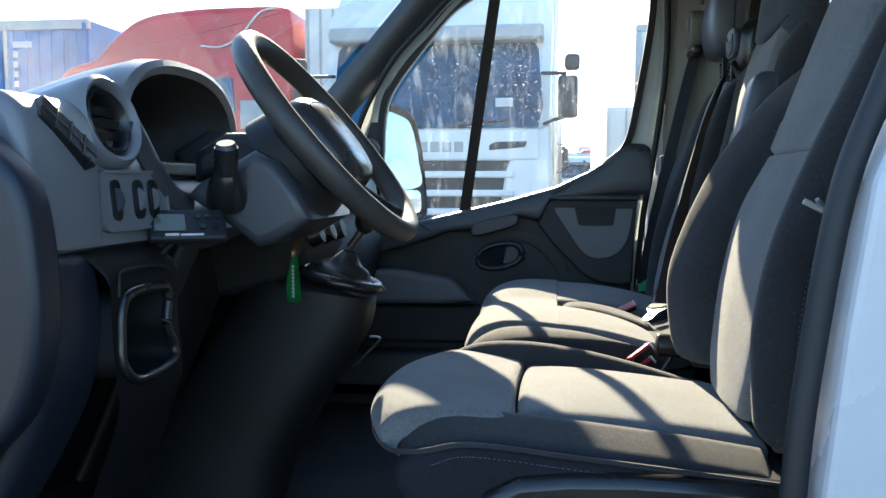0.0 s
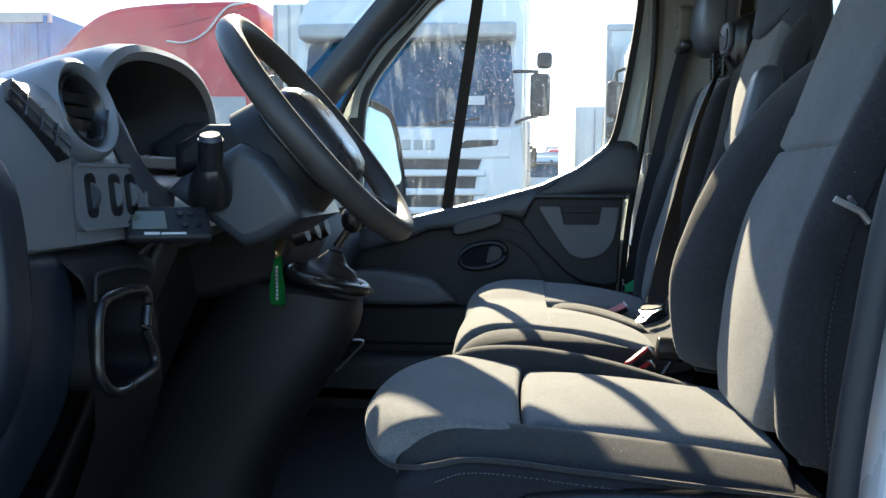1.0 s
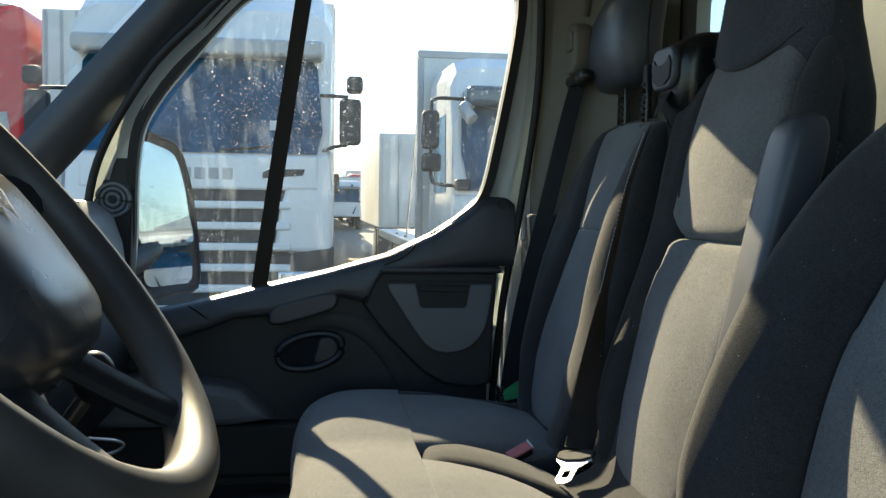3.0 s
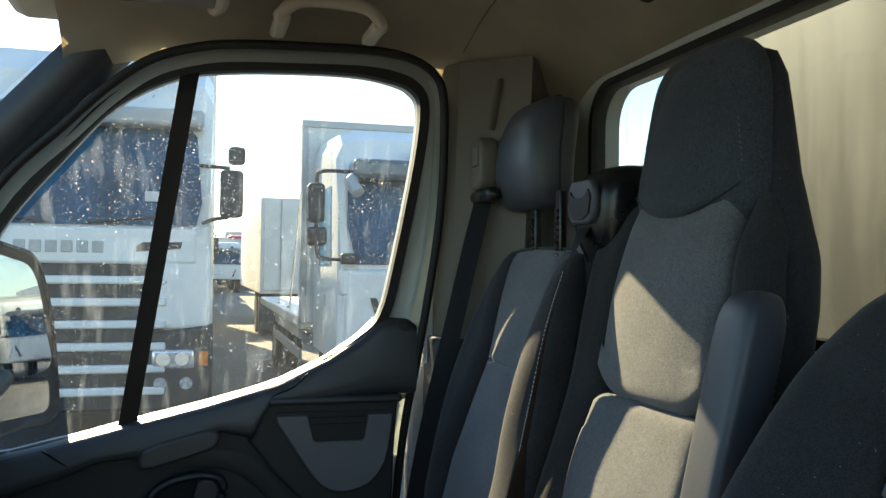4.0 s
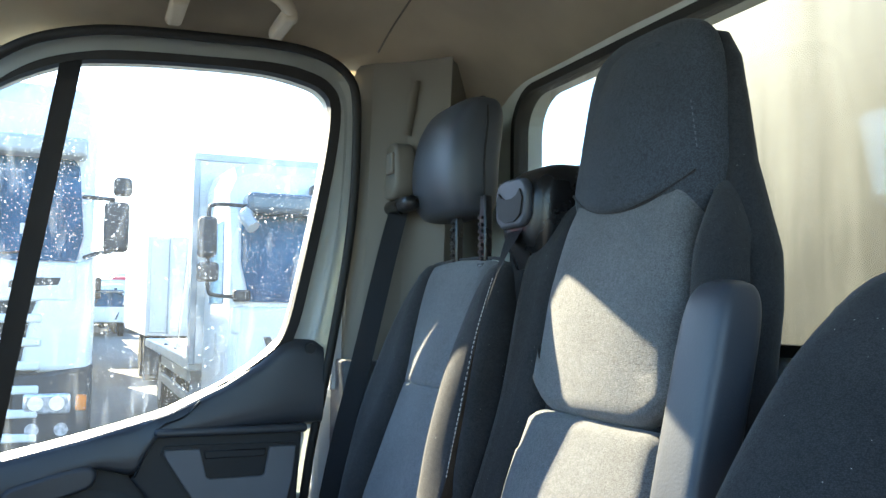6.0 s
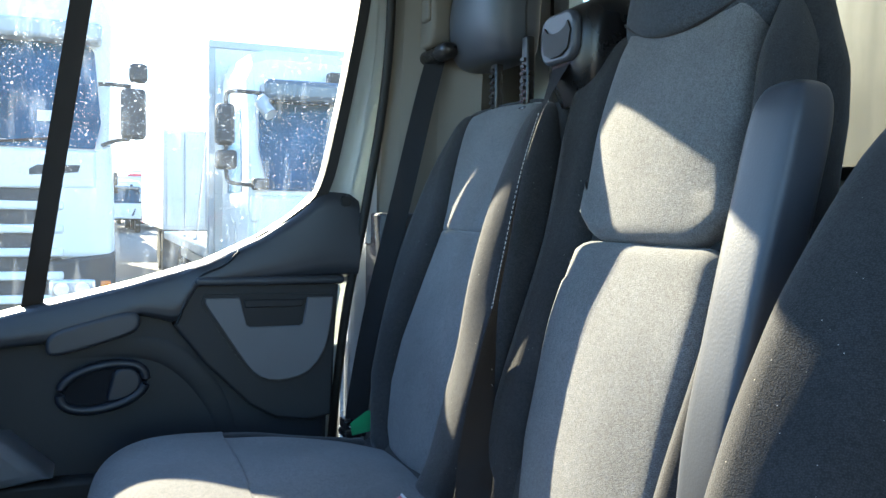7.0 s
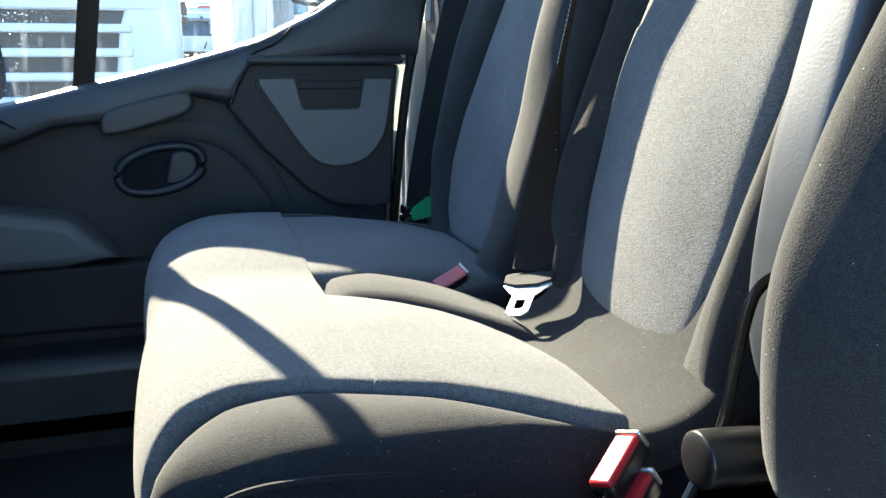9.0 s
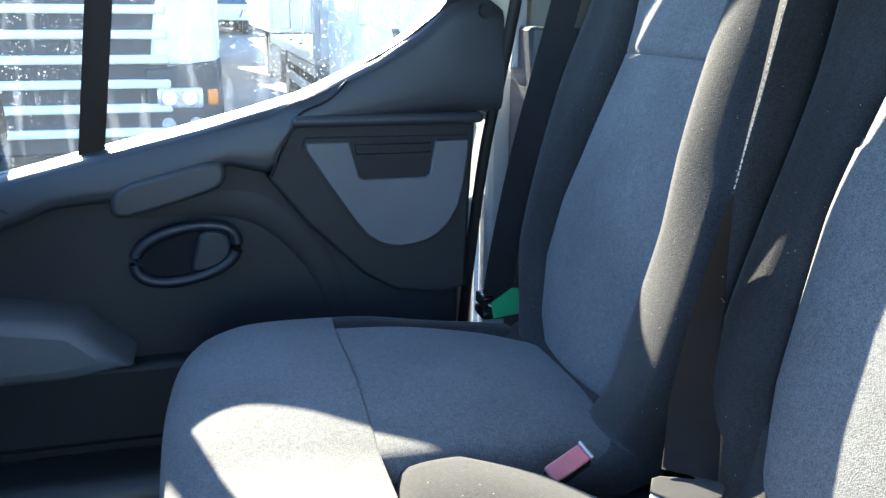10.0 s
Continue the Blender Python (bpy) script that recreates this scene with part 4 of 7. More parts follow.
    stitch(bm, [(0.28, yc - 0.2715, 1.040), (0.12, yc - 0.2715, 1.055), (0.0, yc - 0.2715, 1.066), (-0.10, yc - 0.2715, 1.075), (-0.18, yc - 0.2715, 1.077), (-0.235, yc - 0.2715, 1.067)], 0.007, 0.004, 0.0005)
    part("stitching", bow(bm), M_STITCH, s)
    bm = B()
    seam_ridge(bm, [(0.28, yc - 0.268, 1.054), (0.12, yc - 0.269, 1.070), (0.0, yc - 0.269, 1.081), (-0.10, yc - 0.269, 1.090), (-0.18, yc - 0.268, 1.092), (-0.235, yc - 0.265, 1.084), (-0.272, yc - 0.25, 1.075), (-0.296, yc - 0.2, 1.066), (-0.299, yc, 1.064), (-0.296, yc + 0.2, 1.066)])
    part("piping", bow(bm), M_FAB_D, s)
    bm = B()
    prism(bm, [(0.33, 0.76), (0.335, 1.050), (0.22, 1.060), (0.10, 1.063), (0.02, 1.060), (-0.045, 1.052), (-0.085, 1.030), (-0.105, 0.98), (-0.105, 0.76)], "y", yc - 0.285, yc - 0.235, 0.016, 3)
    prism(bm, [(0.32, FLOOR), (0.33, 0.97), (-0.2, 0.96), (-0.18, FLOOR)], "y", yc - 0.22, yc + 0.22, 0.012, 3)
    part("base_cover", bm, M_BLK, s, "black plastic seat base")
    # back-rest tilt lever by the inner side and the map-pocket clip on the outer side
    bm = B()
    tube(bm, smooth_line([(0.188, yc + 0.288, 1.118), (0.192, yc + 0.288, 1.118), (0.20, yc + 0.288, 1.118), (0.215, yc + 0.288, 1.117), (0.26, yc + 0.288, 1.112), (0.34, yc + 0.286, 1.10)], 5), 0.021, 18, taper=lambda q: min(1.0, 0.30 + 1.1 * math.sqrt(q * 2.2)) if q < 0.35 else 1.0)
    part("tilt_lever", bm, M_BLK, s, "black plastic tilt lever")
    bm = B()
    tube(bm, [(0.288, yc - 0.272, 1.398), (0.315, yc - 0.275, 1.384), (0.325, yc - 0.272, 1.372)], 0.004, 6)
    tube(bm, [(0.31, yc - 0.27, 1.392), (0.302, yc - 0.275, 1.40)], 0.003, 6)
    part("clip", bm, M_STEEL, s, "small metal clip")
    # armrest folded up beside the back
    secs = []
    for z, k in ((1.118, 0.35), (1.124, 0.70), (1.14, 0.95), (1.20, 1.0), (1.30, 1.0), (1.40, 1.0), (1.50, 1.0), (1.57, 1.0), (1.60, 0.93), (1.616, 0.74), (1.622, 0.45), (1.624, 0.15)):
        fx = float(np.interp(z, [1.118, 1.135, 1.20, 1.30, 1.44, 1.56, 1.624], [0.306, 0.300, 0.287, 0.292, 0.320, 0.348, 0.362]))
        secs.append((fx + 0.022, yc + 0.344, z, 0.026 * k, 0.031 * k))
    a = part("armrest", loaf(B(), secs, 0.42), M_ARM, s, "folded-up blue-grey vinyl armrest")
    bm = B()
    cyl(bm, (0.34, yc + 0.262, 1.20), (0.34, yc + 0.30, 1.20), 0.035)
    part("armrest_pivot", bm, M_BLK, s)
    return s


build_driver_seat()


def build_bench():
    side = [(0.285, 1.09), (0.287, 1.16), (0.309, 1.25), (0.346, 1.36), (0.386, 1.48), (0.412, 1.60), (0.426, 1.66), (0.446, 1.70), (0.472, 1.735), (0.51, 1.752)]
    wide = [(1.09, 0.194), (1.58, 0.196), (1.66, 0.176), (1.70, 0.156), (1.75, 0.134)]
    s = build_tall_seat("passenger_bench", 1.901, 0.194, "two-person passenger bench in light grey and charcoal fabric",
                        ([(0.298, 1.10), (0.308, 1.16), (0.326, 1.25), (0.354, 1.37), (0.390, 1.476)], [(0.391, 1.472), (0.402, 1.54), (0.414, 1.62), (0.430, 1.69), (0.446, 1.742)]),
                        [(1.06, 0.18), (1.12, 0.19), (1.6, 0.192), (1.66, 0.184), (1.70, 0.168), (1.76, 0.146), (1.82, 0.136), (1.88, 0.124), (1.912, 0.105), (1.926, 0.07), (1.93, 0.024)],
                        [(1.09, 0.100), (1.13, 0.124), (1.22, 0.141), (1.36, 0.146), (1.48, 0.141), (1.60, 0.134), (1.70, 0.120), (1.75, 0.106)],
                        [(side, wide), (side, [(1.09, 0.205), (1.30, 0.218), (1.45, 0.222), (1.58, 0.230), (1.66, 0.226), (1.70, 0.206), (1.75, 0.160)])], "cab seats")
    y0, y1 = 1.715, 2.56

    def crown(q):
        """Bow the front edge and let the outer place stand a little fuller."""
        warp(q, 2.137, 0.425, -0.2, 0.05, 12)
        for v in q.verts:
            k = min(1.0, max(0.0, (v.co.y - 2.12) / 0.2))
            v.co.z += 0.014 * k * k * (3 - 2 * k) * min(1.0, max(0.0, (v.co.z - 0.99) / 0.08))
        return q

    # cushion: one front panel, a D-shaped rear panel for each place, charcoal bolsters round them
    near = lambda t: float(np.interp(t, [0, 0.17, 0.33, 0.5, 0.7, 0.9, 1], [1.768, 1.792, 1.822, 1.828, 1.822, 1.810, 1.803]))
    bm = B()
    pad(bm, [(0.008, 1.120), (-0.06, 1.122), (-0.12, 1.118), (-0.165, 1.102), (-0.188, 1.075), (-0.196, 1.035)][::-1], near, y1 - 0.035, 0.010, 0.05,
        lambda u, t: 0.006 * abs(math.sin(2 * math.pi * u)), end_r=0.004, nu=40)
    part("front_cushion_panel", crown(bm), M_FAB_L, s, "light grey woven panel across both places")
    bm = B()
    pad(bm, [(0.004, 1.120), (0.06, 1.117), (0.13, 1.110), (0.205, 1.098)], lambda t: float(np.interp(t, [0, 0.3, 0.6, 0.85, 1], [1.803, 1.787, 1.757, 1.728, 1.718])),
        lambda t: float(np.interp(t, [0, 0.2, 0.4, 0.6, 0.76, 0.88, 0.95, 1], [2.082, 2.066, 2.044, 2.014, 1.976, 1.930, 1.885, 1.835])), 0.010, 0.05,
        lambda u, t: 0.008 * math.sin(math.pi * u) * math.sin(math.pi * (0.5 + 0.45 * t)), end_r=0.004)
    part("rear_cushion_panel", crown(bm), M_FAB_L, s, "light grey woven cushion panel")
    bm = B()
    pad(bm, [(0.004, 1.12), (0.10, 1.112), (0.19, 1.10), (0.27, 1.082)], lambda t: 2.150 + 0.02 * t ** 2, lambda t: 2.50 - 0.03 * t ** 2, 0.028, 0.05,
        lambda u, t: 0.010 * math.sin(math.pi * u) * math.sin(math.pi * (1 - 0.85 * t)), end_r=0.004)
    part("rear_cushion_panel", crown(bm), M_FAB_L, s, "light grey woven cushion panel")
    ends = [(-0.195, 1.03), (-0.175, 1.075), (-0.13, 1.100), (-0.06, 1.110), (0.04, 1.106), (0.14, 1.092), (0.215, 1.078)]
    for pr, lo, hi, swell in (
            (ends, lambda t: y0 - 0.003 - 0.012 * t, lambda t: float(np.interp(t, [0, 0.12, 0.25, 0.4, 0.62, 0.85, 1], [1.785, 1.806, 1.838, 1.834, 1.806, 1.752, 1.728])), lambda u, t: 0.008 * math.sin(math.pi * u) - 0.014 * (1 - u) ** 2),
            ([(0.010, 1.108), (0.05, 1.115), (0.12, 1.112), (0.19, 1.101), (0.240, 1.086)], lambda t: float(np.interp(t, [0, 0.35, 0.65, 1], [2.070, 2.032, 1.985, 1.935])), lambda t: float(np.interp(t, [0, 0.3, 0.6, 0.85, 1], [2.170, 2.175, 2.140, 2.085, 2.045])), lambda u, t: 0.008 * math.sin(math.pi * u) * math.sin(math.pi * min(1, t + 0.2))),
            ([(x, z) for x, z in ends[:-1]] + [(0.28, 1.072)], lambda t: 2.49, lambda t: y1, lambda u, t: 0.006 * math.sin(math.pi * u))):
        bm = B()
        pad(bm, pr, lo, hi, 0.028, 0.05, swell, end_r=0.03)
        part("cushion_bolster", crown(bm), M_FAB_D, s, "charcoal fabric bolster")
    bm = B()
    prism(bm, [(0.28, 0.92), (0.28, 1.045), (0.0, 1.072), (-0.12, 1.066), (-0.180, 1.035), (-0.194, 1.0), (-0.18, 0.95), (-0.12, 0.92)], "y", y0 - 0.004, y1 + 0.004, 0.015, 3)
    part("skirt", crown(bm), M_SKIRT, s, "charcoal fabric side")
    bm = B()
    seam_ridge(bm, [(0.20, y0 - 0.008, 1.058), (0.10, y0 - 0.005, 1.070), (0.0, y0 - 0.003, 1.081), (-0.08, y0, 1.085), (-0.125, y0 + 0.006, 1.076), (-0.155, y0 + 0.016, 1.052)], 0.0028)
    part("piping", bm, M_FAB_D, s)
    bm = B()
    prism(bm, [(0.30, FLOOR), (0.30, 0.93), (-0.15, 0.93), (-0.11, FLOOR)], "y", y0 + 0.03, y1 - 0.03, 0.01)
    part("base_cover", bm, M_PLA2, s, "black plastic seat box")
    # outer place back
    yc, h = 2.365, 0.205
    farz = [(1.09, 2.43), (1.13, 2.478), (1.20, 2.508), (1.28, 2.506), (1.36, 2.482), (1.46, 2.450), (1.50, 2.452), (1.60, 2.474), (1.68, 2.492)]
    nearz = [(1.09, 2.262), (1.14, 2.232), (1.30, 2.216), (1.46, 2.226), (1.55, 2.232), (1.68, 2.246)]
    for nm, prof in (("lower_back_panel", [(0.286, 1.095), (0.298, 1.15), (0.322, 1.25), (0.350, 1.36), (0.378, 1.472)]), ("upper_back_panel", [(0.378, 1.468), (0.398, 1.54), (0.420, 1.61), (0.436, 1.65), (0.452, 1.672)])):
        bm = B()
        pad(bm, prof, along(nearz, prof[0][1], prof[-1][1]), along(farz, prof[0][1], prof[-1][1]), 0.018, 0.03, lambda u, t: 0.010 + 0.008 * math.sin(math.pi * u), end_r=0.012)
        part(nm, bm, M_FAB_L, s, "grey woven centre panel")
    for sg in (-1, 1):
        prof = [(0.268, 1.085), (0.282, 1.15), (0.306, 1.25), (0.338, 1.37), (0.368, 1.48), (0.396, 1.57), (0.420, 1.63), (0.440, 1.662), (0.462, 1.672)]
        if sg < 0:
            prof = [(x - 0.006, z) for x, z in prof]
        inner = along(nearz if sg < 0 else farz, 1.085, 1.672)
        outer = along([(1.085, 2.15), (1.16, 2.112), (1.40, 2.116), (1.55, 2.136), (1.672, 2.19)] if sg < 0 else [(1.085, 2.50), (1.2, 2.560), (1.40, 2.556), (1.55, 2.548), (1.672, 2.53)], 1.085, 1.672)
        bm = B()
        if sg < 0:
            pad(bm, prof, outer, lambda t: inner(t) + 0.006, 0.030, 0.05, lambda u, t: 0.001 + 0.026 * math.sin(math.pi * min(1, 0.12 + 0.86 * t)) ** 0.6 * (0.15 + 0.75 * math.sin(math.pi * 0.8 * u)) + 0.004 * math.sin(9 * t + 3 * u), end_r=0.02)
        else:
            pad(bm, prof, lambda t: inner(t) - 0.008, outer, 0.030, 0.05, lambda u, t: 0.012 + 0.022 * math.sin(math.pi * min(1, t * 1.1)) * u, end_r=0.02)
        part("side_bolster", bm, M_FAB_D, s, "charcoal fabric bolster")
    bm = B()
    prism(bm, [(0.32, 1.06), (0.39, 1.40), (0.448, 1.668), (0.50, 1.662), (0.50, 1.30), (0.43, 1.06)], "y", 2.150, yc + h - 0.03, 0.018, 3)
    prism(bm, [(0.36, 1.06), (0.425, 1.40), (0.475, 1.64), (0.50, 1.64), (0.50, 1.30), (0.45, 1.06)], "y", 2.05, 2.152)
    part("back_shell", bm, M_FAB_D, s)
    bm = B()
    seam_ridge(bm, [(0.449, 2.20, 1.655), (0.447, 2.225, 1.672), (0.446, 2.26, 1.678), (0.446, 2.37, 1.681), (0.446, 2.48, 1.678), (0.447, 2.51, 1.668)], 0.003)
    part("piping", bm, M_FAB_D, s)
    # lower tuck between cushion and backs
    for ya, yb in ((1.706, 2.070), (2.150, 2.54)):
        bm = B()
        pad(bm, [(0.315, 1.19), (0.292, 1.12), (0.245, 1.088), (0.17, 1.082), (0.10, 1.078)][::-1], ya, yb, 0.02, 0.03, None, end_r=0.015, nu=24)
        part("tuck", bm, M_FAB_D, s, "charcoal fabric tuck behind the cushion")
    # head restraint on two posts
    yh = 2.412
    secs = [(0.452 + dx, yh, z + 0.010, a_, b_) for z, dx, a_, b_ in ((1.742, 0.004, 0.014, 0.062), (1.745, 0.002, 0.030, 0.088), (1.757, -0.002, 0.042, 0.102), (1.785, -0.006, 0.049, 0.109), (1.84, -0.006, 0.051, 0.112), (1.89, 0.002, 0.049, 0.110), (1.922, 0.010, 0.042, 0.104), (1.942, 0.014, 0.030, 0.090), (1.947, 0.016, 0.012, 0.06))]
    hr = part("headrest", loaf(B(), secs, 0.55), M_ARM, s, "dark vinyl head restraint")
    bm = B()
    tube(bm, smooth_line([(0.452, yh - 0.110, 1.78), (0.451, yh - 0.113, 1.85), (0.457, yh - 0.111, 1.91), (0.466, yh - 0.08, 1.955), (0.467, yh, 1.9585), (0.466, yh + 0.08, 1.955)], 8), 0.0022, 6)
    part("headrest_seam", bm, M_FAB_D, hr)
    for dy in (-0.085, 0.027):
        bm = B()
        block(bm, 0.438, 0.452, yc + dy - 0.011, yc + dy + 0.011, 1.62, 1.78, 0.003)
        for k in range(7):
            block(bm, 0.434, 0.439, yc + dy - 0.006, yc + dy + 0.006, 1.675 + k * 0.011, 1.680 + k * 0.011)
        part("headrest_post", bm, M_BLK, s, "notched black post")
        bm = B()
        block(bm, 0.430, 0.462, yc + dy - 0.018, yc + dy + 0.018, 1.655, 1.670, 0.004)
        part("post_sleeve", bm, M_BLK, s)
    return s


build_bench()


# ---- steering wheel ----
def build_wheel():
    c = Vector((-0.350, 1.305, 1.490))
    up = Vector((-0.236, 0, 0.290)).normalized()
    side = Vector((0, 1, 0))
    ax = up.cross(side)
    if ax.x < 0:
        ax = -ax
    s = thing("steering_wheel", "black four-spoke steering wheel with worn grained rim", "steering wheel")
    bm = B()
    n = 72
    pts = ring(c, side, up, 0.188, 0.188, n)
    rings = []
    for i, p in enumerate(pts):
        rad = (p - c).normalized()
        rings.append([bm.verts.new(p + rad * (0.0165 * math.cos(a)) + ax * (0.0185 * math.sin(a))) for a in [2 * math.pi * k / 14 for k in range(14)]])
    for i in range(n):
        A, C = rings[i], rings[(i + 1) % n]
        for k in range(14):
            bm.faces.new((A[k], A[(k + 1) % 14], C[(k + 1) % 14], C[k]))
    part("rim", bm, M_RIM, s, "grained black rim")
    W = Matrix((( side.x, up.x, ax.x, c.x), (side.y, up.y, ax.y, c.y), (side.z, up.z, ax.z, c.z), (0, 0, 0, 1)))
    # hub: airbag pad
    bm = B()
    out = smooth_line([(-0.085, 0.058, 0), (0, 0.075, 0), (0.085, 0.058, 0), (0.098, 0.0, 0), (0.072, -0.075, 0), (0, -0.092, 0), (-0.072, -0.075, 0), (-0.098, 0, 0)], 6, True)
    layers = [(-0.050, 0.80), (-0.038, 1.0), (-0.012, 1.0), (0.006, 0.95), (0.016, 0.84), (0.022, 0.62), (0.024, 0.3)]
    R_ = []
    for z, k in layers:
        R_.append([bm.verts.new(W @ Vector((p.x * k, p.y * k, z))) for p in out])
    for a, b in zip(R_, R_[1:]):
        for i in range(len(out)):
            j = (i + 1) % len(out)
            bm.faces.new((a[i], a[j], b[j], b[i]))
    bm.faces.new(R_[0]), bm.faces.new(R_[-1])
    part("airbag_pad", bm, M_HUB, s, "dark grey airbag cover")
    bm = B()
    fr = [(p.x * 0.72, p.y * 0.45 + 0.018) for p in out]
    R_ = [[bm.verts.new(W @ Vector((x, y, 0.0205 - 18 * (x * x + (y - .018) ** 2) * 0.03))) for x, y in fr]]
    ls = R_[0]
    tube(bm, [v.co for v in ls], 0.0018, 6, True)
    part("pad_groove", bm, M_BLK, s)
    bm = B()
    dmn = [(0, 0.022), (0.013, 0), (0, -0.022), (-0.013, 0)]
    o_ = [bm.verts.new(W @ Vector((x, y + 0.018, 0.0265))) for x, y in dmn]
    i_ = [bm.verts.new(W @ Vector((x * .45, y * .5 + 0.018, 0.0275))) for x, y in dmn]
    for k in range(4):
        bm.faces.new((o_[k], o_[(k + 1) % 4], i_[(k + 1) % 4], i_[k]))
    bmesh.ops.solidify(bm, geom=bm.faces[:], thickness=0.003)
    part("emblem", bm, M_STEEL, s, "small silver emblem", smooth=False)
    for x0, y0, x1, y1 in ((-0.06, 0.02, -0.178, 0.045), (0.06, 0.02, 0.178, 0.045), (-0.045, -0.06, -0.085, -0.163), (0.045, -0.06, 0.085, -0.163)):
        bm = B()
        pts = [W @ Vector((x0 + (x1 - x0) * k / 8, y0 + (y1 - y0) * k / 8, -0.028 + 0.026 * (k / 8) ** 1.5)) for k in range(9)]
        tube(bm, pts, 0.012, 10, flat=(0.010, 0.021) if abs(y1) < .1 else (0.010, 0.019), up=side if abs(y1) > .1 else up)
        part("spoke", bm, M_PLA2, s, "black spoke")
    bm = B()
    cyl(bm, W @ Vector((0, 0, -0.03)), W @ Vector((0, 0, -0.085)), 0.088, 0.098, 32)
    part("hub_collar", bm, M_RUB, s)
    return W


WHEEL = build_wheel()


# ---- dashboard and controls ----
def basis(o, u, n):
    """A frame at o with x along u and z along n."""
    u, n = Vector(u).normalized(), Vector(n).normalized()
    v = n.cross(u).normalized()
    u = v.cross(n)
    return Matrix(((u.x, v.x, n.x, o[0]), (u.y, v.y, n.y, o[1]), (u.z, v.z, n.z, o[2]), (0, 0, 0, 1)))


def build_dash():
    d = thing("dashboard", "anthracite plastic dashboard with hooded instruments and round vents", "dashboard")
    bm = B()
    sec = [(-1.10, 1.44), (-0.95, 1.485), (-0.80, 1.505), (-0.68, 1.52), (-0.615, 1.515), (-0.58, 1.485), (-0.562, 1.43), (-0.553, 1.36), (-0.55, 1.342), (-0.62, 1.31), (-0.72, 1.27), (-1.10, 1.27)]
    prism(bm, sec, "y", 0.878, 1.128, 0.022, 3)
    prism(bm, sec, "y", 1.548, 2.655, 0.022, 3)
    prism(bm, [(-1.10, 1.42), (-0.80, 1.425), (-0.62, 1.425), (-0.575, 1.418), (-0.562, 1.40), (-0.553, 1.36), (-0.55, 1.342), (-0.62, 1.31), (-0.72, 1.27), (-1.10, 1.27)], "y", 1.10, 1.56)
    part("upper_body", bm, M_DASH, d, "grained grey upper dashboard")
    # lower left panel: a sheet that curves away downwards and inwards, with an open cubby
    h0, h1, k0, k1 = 0.945, 1.058, 1.186, 1.284

    def sheet(y, z):
        back = 0.10 * max(0.0, (y - 1.06) / 0.2) ** 1.6 + 0.16 * max(0.0, (1.20 - z) / 0.4) ** 1.7 - 0.010 * math.exp(-((z - 1.15) / 0.05) ** 2)
        back += 0.045 * max(0.0, (z - 1.30) / 0.04) ** 1.5
        return Vector((-0.508 - back, y, z))
    ys = [0.918, 0.93, h0] + [h0 + (h1 - h0) * k / 8 for k in range(1, 8)] + [h1] + [h1 + 0.02 * k for k in range(1, 11)]
    zs = [0.74 + (k0 - 0.74) * k / 14 for k in range(14)] + [k0] + [k0 + (k1 - k0) * k / 7 for k in range(1, 7)] + [k1, 1.295, 1.31, 1.325, 1.338]
    bm = B()
    V = [[bm.verts.new(sheet(y, z)) for z in zs] for y in ys]
    fs = []
    for a in range(len(ys) - 1):
        for b in range(len(zs) - 1):
            ym, zm = (ys[a] + ys[a + 1]) / 2, (zs[b] + zs[b + 1]) / 2
            if not (h0 < ym < h1 and k0 < zm < k1):
                fs.append(bm.faces.new((V[a][b], V[a + 1][b], V[a + 1][b + 1], V[a][b + 1])))
    bmesh.ops.solidify(bm, geom=fs, thickness=0.006)
    part("lower_panel", bm, M_PLA2, d, "curved black lower panel with an open cubby")
    bm = B()
    rim = [(h0 - 0.012, 0, 1.235), (h0 - 0.006, 0, k1 - 0.012), (h0 + 0.018, 0, k1 + 0.003), (h1 - 0.014, 0, k1 + 0.001), (h1 + 0.001, 0, k1 - 0.016), (h1 - 0.006, 0, 1.235), (h1 + 0.010, 0, k0 + 0.016), (h1 - 0.002, 0, k0 - 0.001), (1.0, 0, k0 - 0.006), (h0 + 0.012, 0, k0 - 0.004), (h0 - 0.012, 0, 1.203)]
    tube(bm, [sheet(p.x, p.z) + Vector((0.002, 0, 0)) for p in smooth_line(rim, 6, True)], 0.0065, 10, True)
    part("cubby_rim", bm, M_BLK, d, "glossy rounded cubby rim")
    bm = B()
    wall = [sheet(p.x, p.z) for p in smooth_line(rim, 4, True)]
    R_ = [[bm.verts.new(p + Vector((-dx, 0, 0))) for p in wall] for dx in (0.0, 0.05, 0.09)]
    for a, b in zip(R_, R_[1:]):
        for k in range(len(a)):
            bm.faces.new((a[k], a[(k + 1) % len(a)], b[(k + 1) % len(a)], b[k]))
    bm.faces.new(R_[-1])
    part("cubby", bm, M_PLA2, d, "deep black cubby")
    bm = B()
    tube(bm, smooth_line([sheet(y, z) + Vector((0.001, 0, 0)) for y, z in ((0.935, 1.285), (0.938, 1.303), (0.955, 1.312), (1.0, 1.314), (1.05, 1.312), (1.075, 1.304))], 5), 0.0022, 6)
    part("cubby_groove", bm, M_RUB, d)
    # folded cover that sweeps down beside the column
    bm = B()
    sw = [(-0.575, 1.28, 1.325), (-0.60, 1.24, 1.24), (-0.63, 1.20, 1.15), (-0.66, 1.18, 1.06), (-0.69, 1.16, 0.98)]
    tube(bm, smooth_line(sw, 6), 0.02, 14, flat=(0.030, 0.016), up=(1, 0, 0))
    part("column_shroud", bm, M_PLA2, d, "black shroud beside the column")
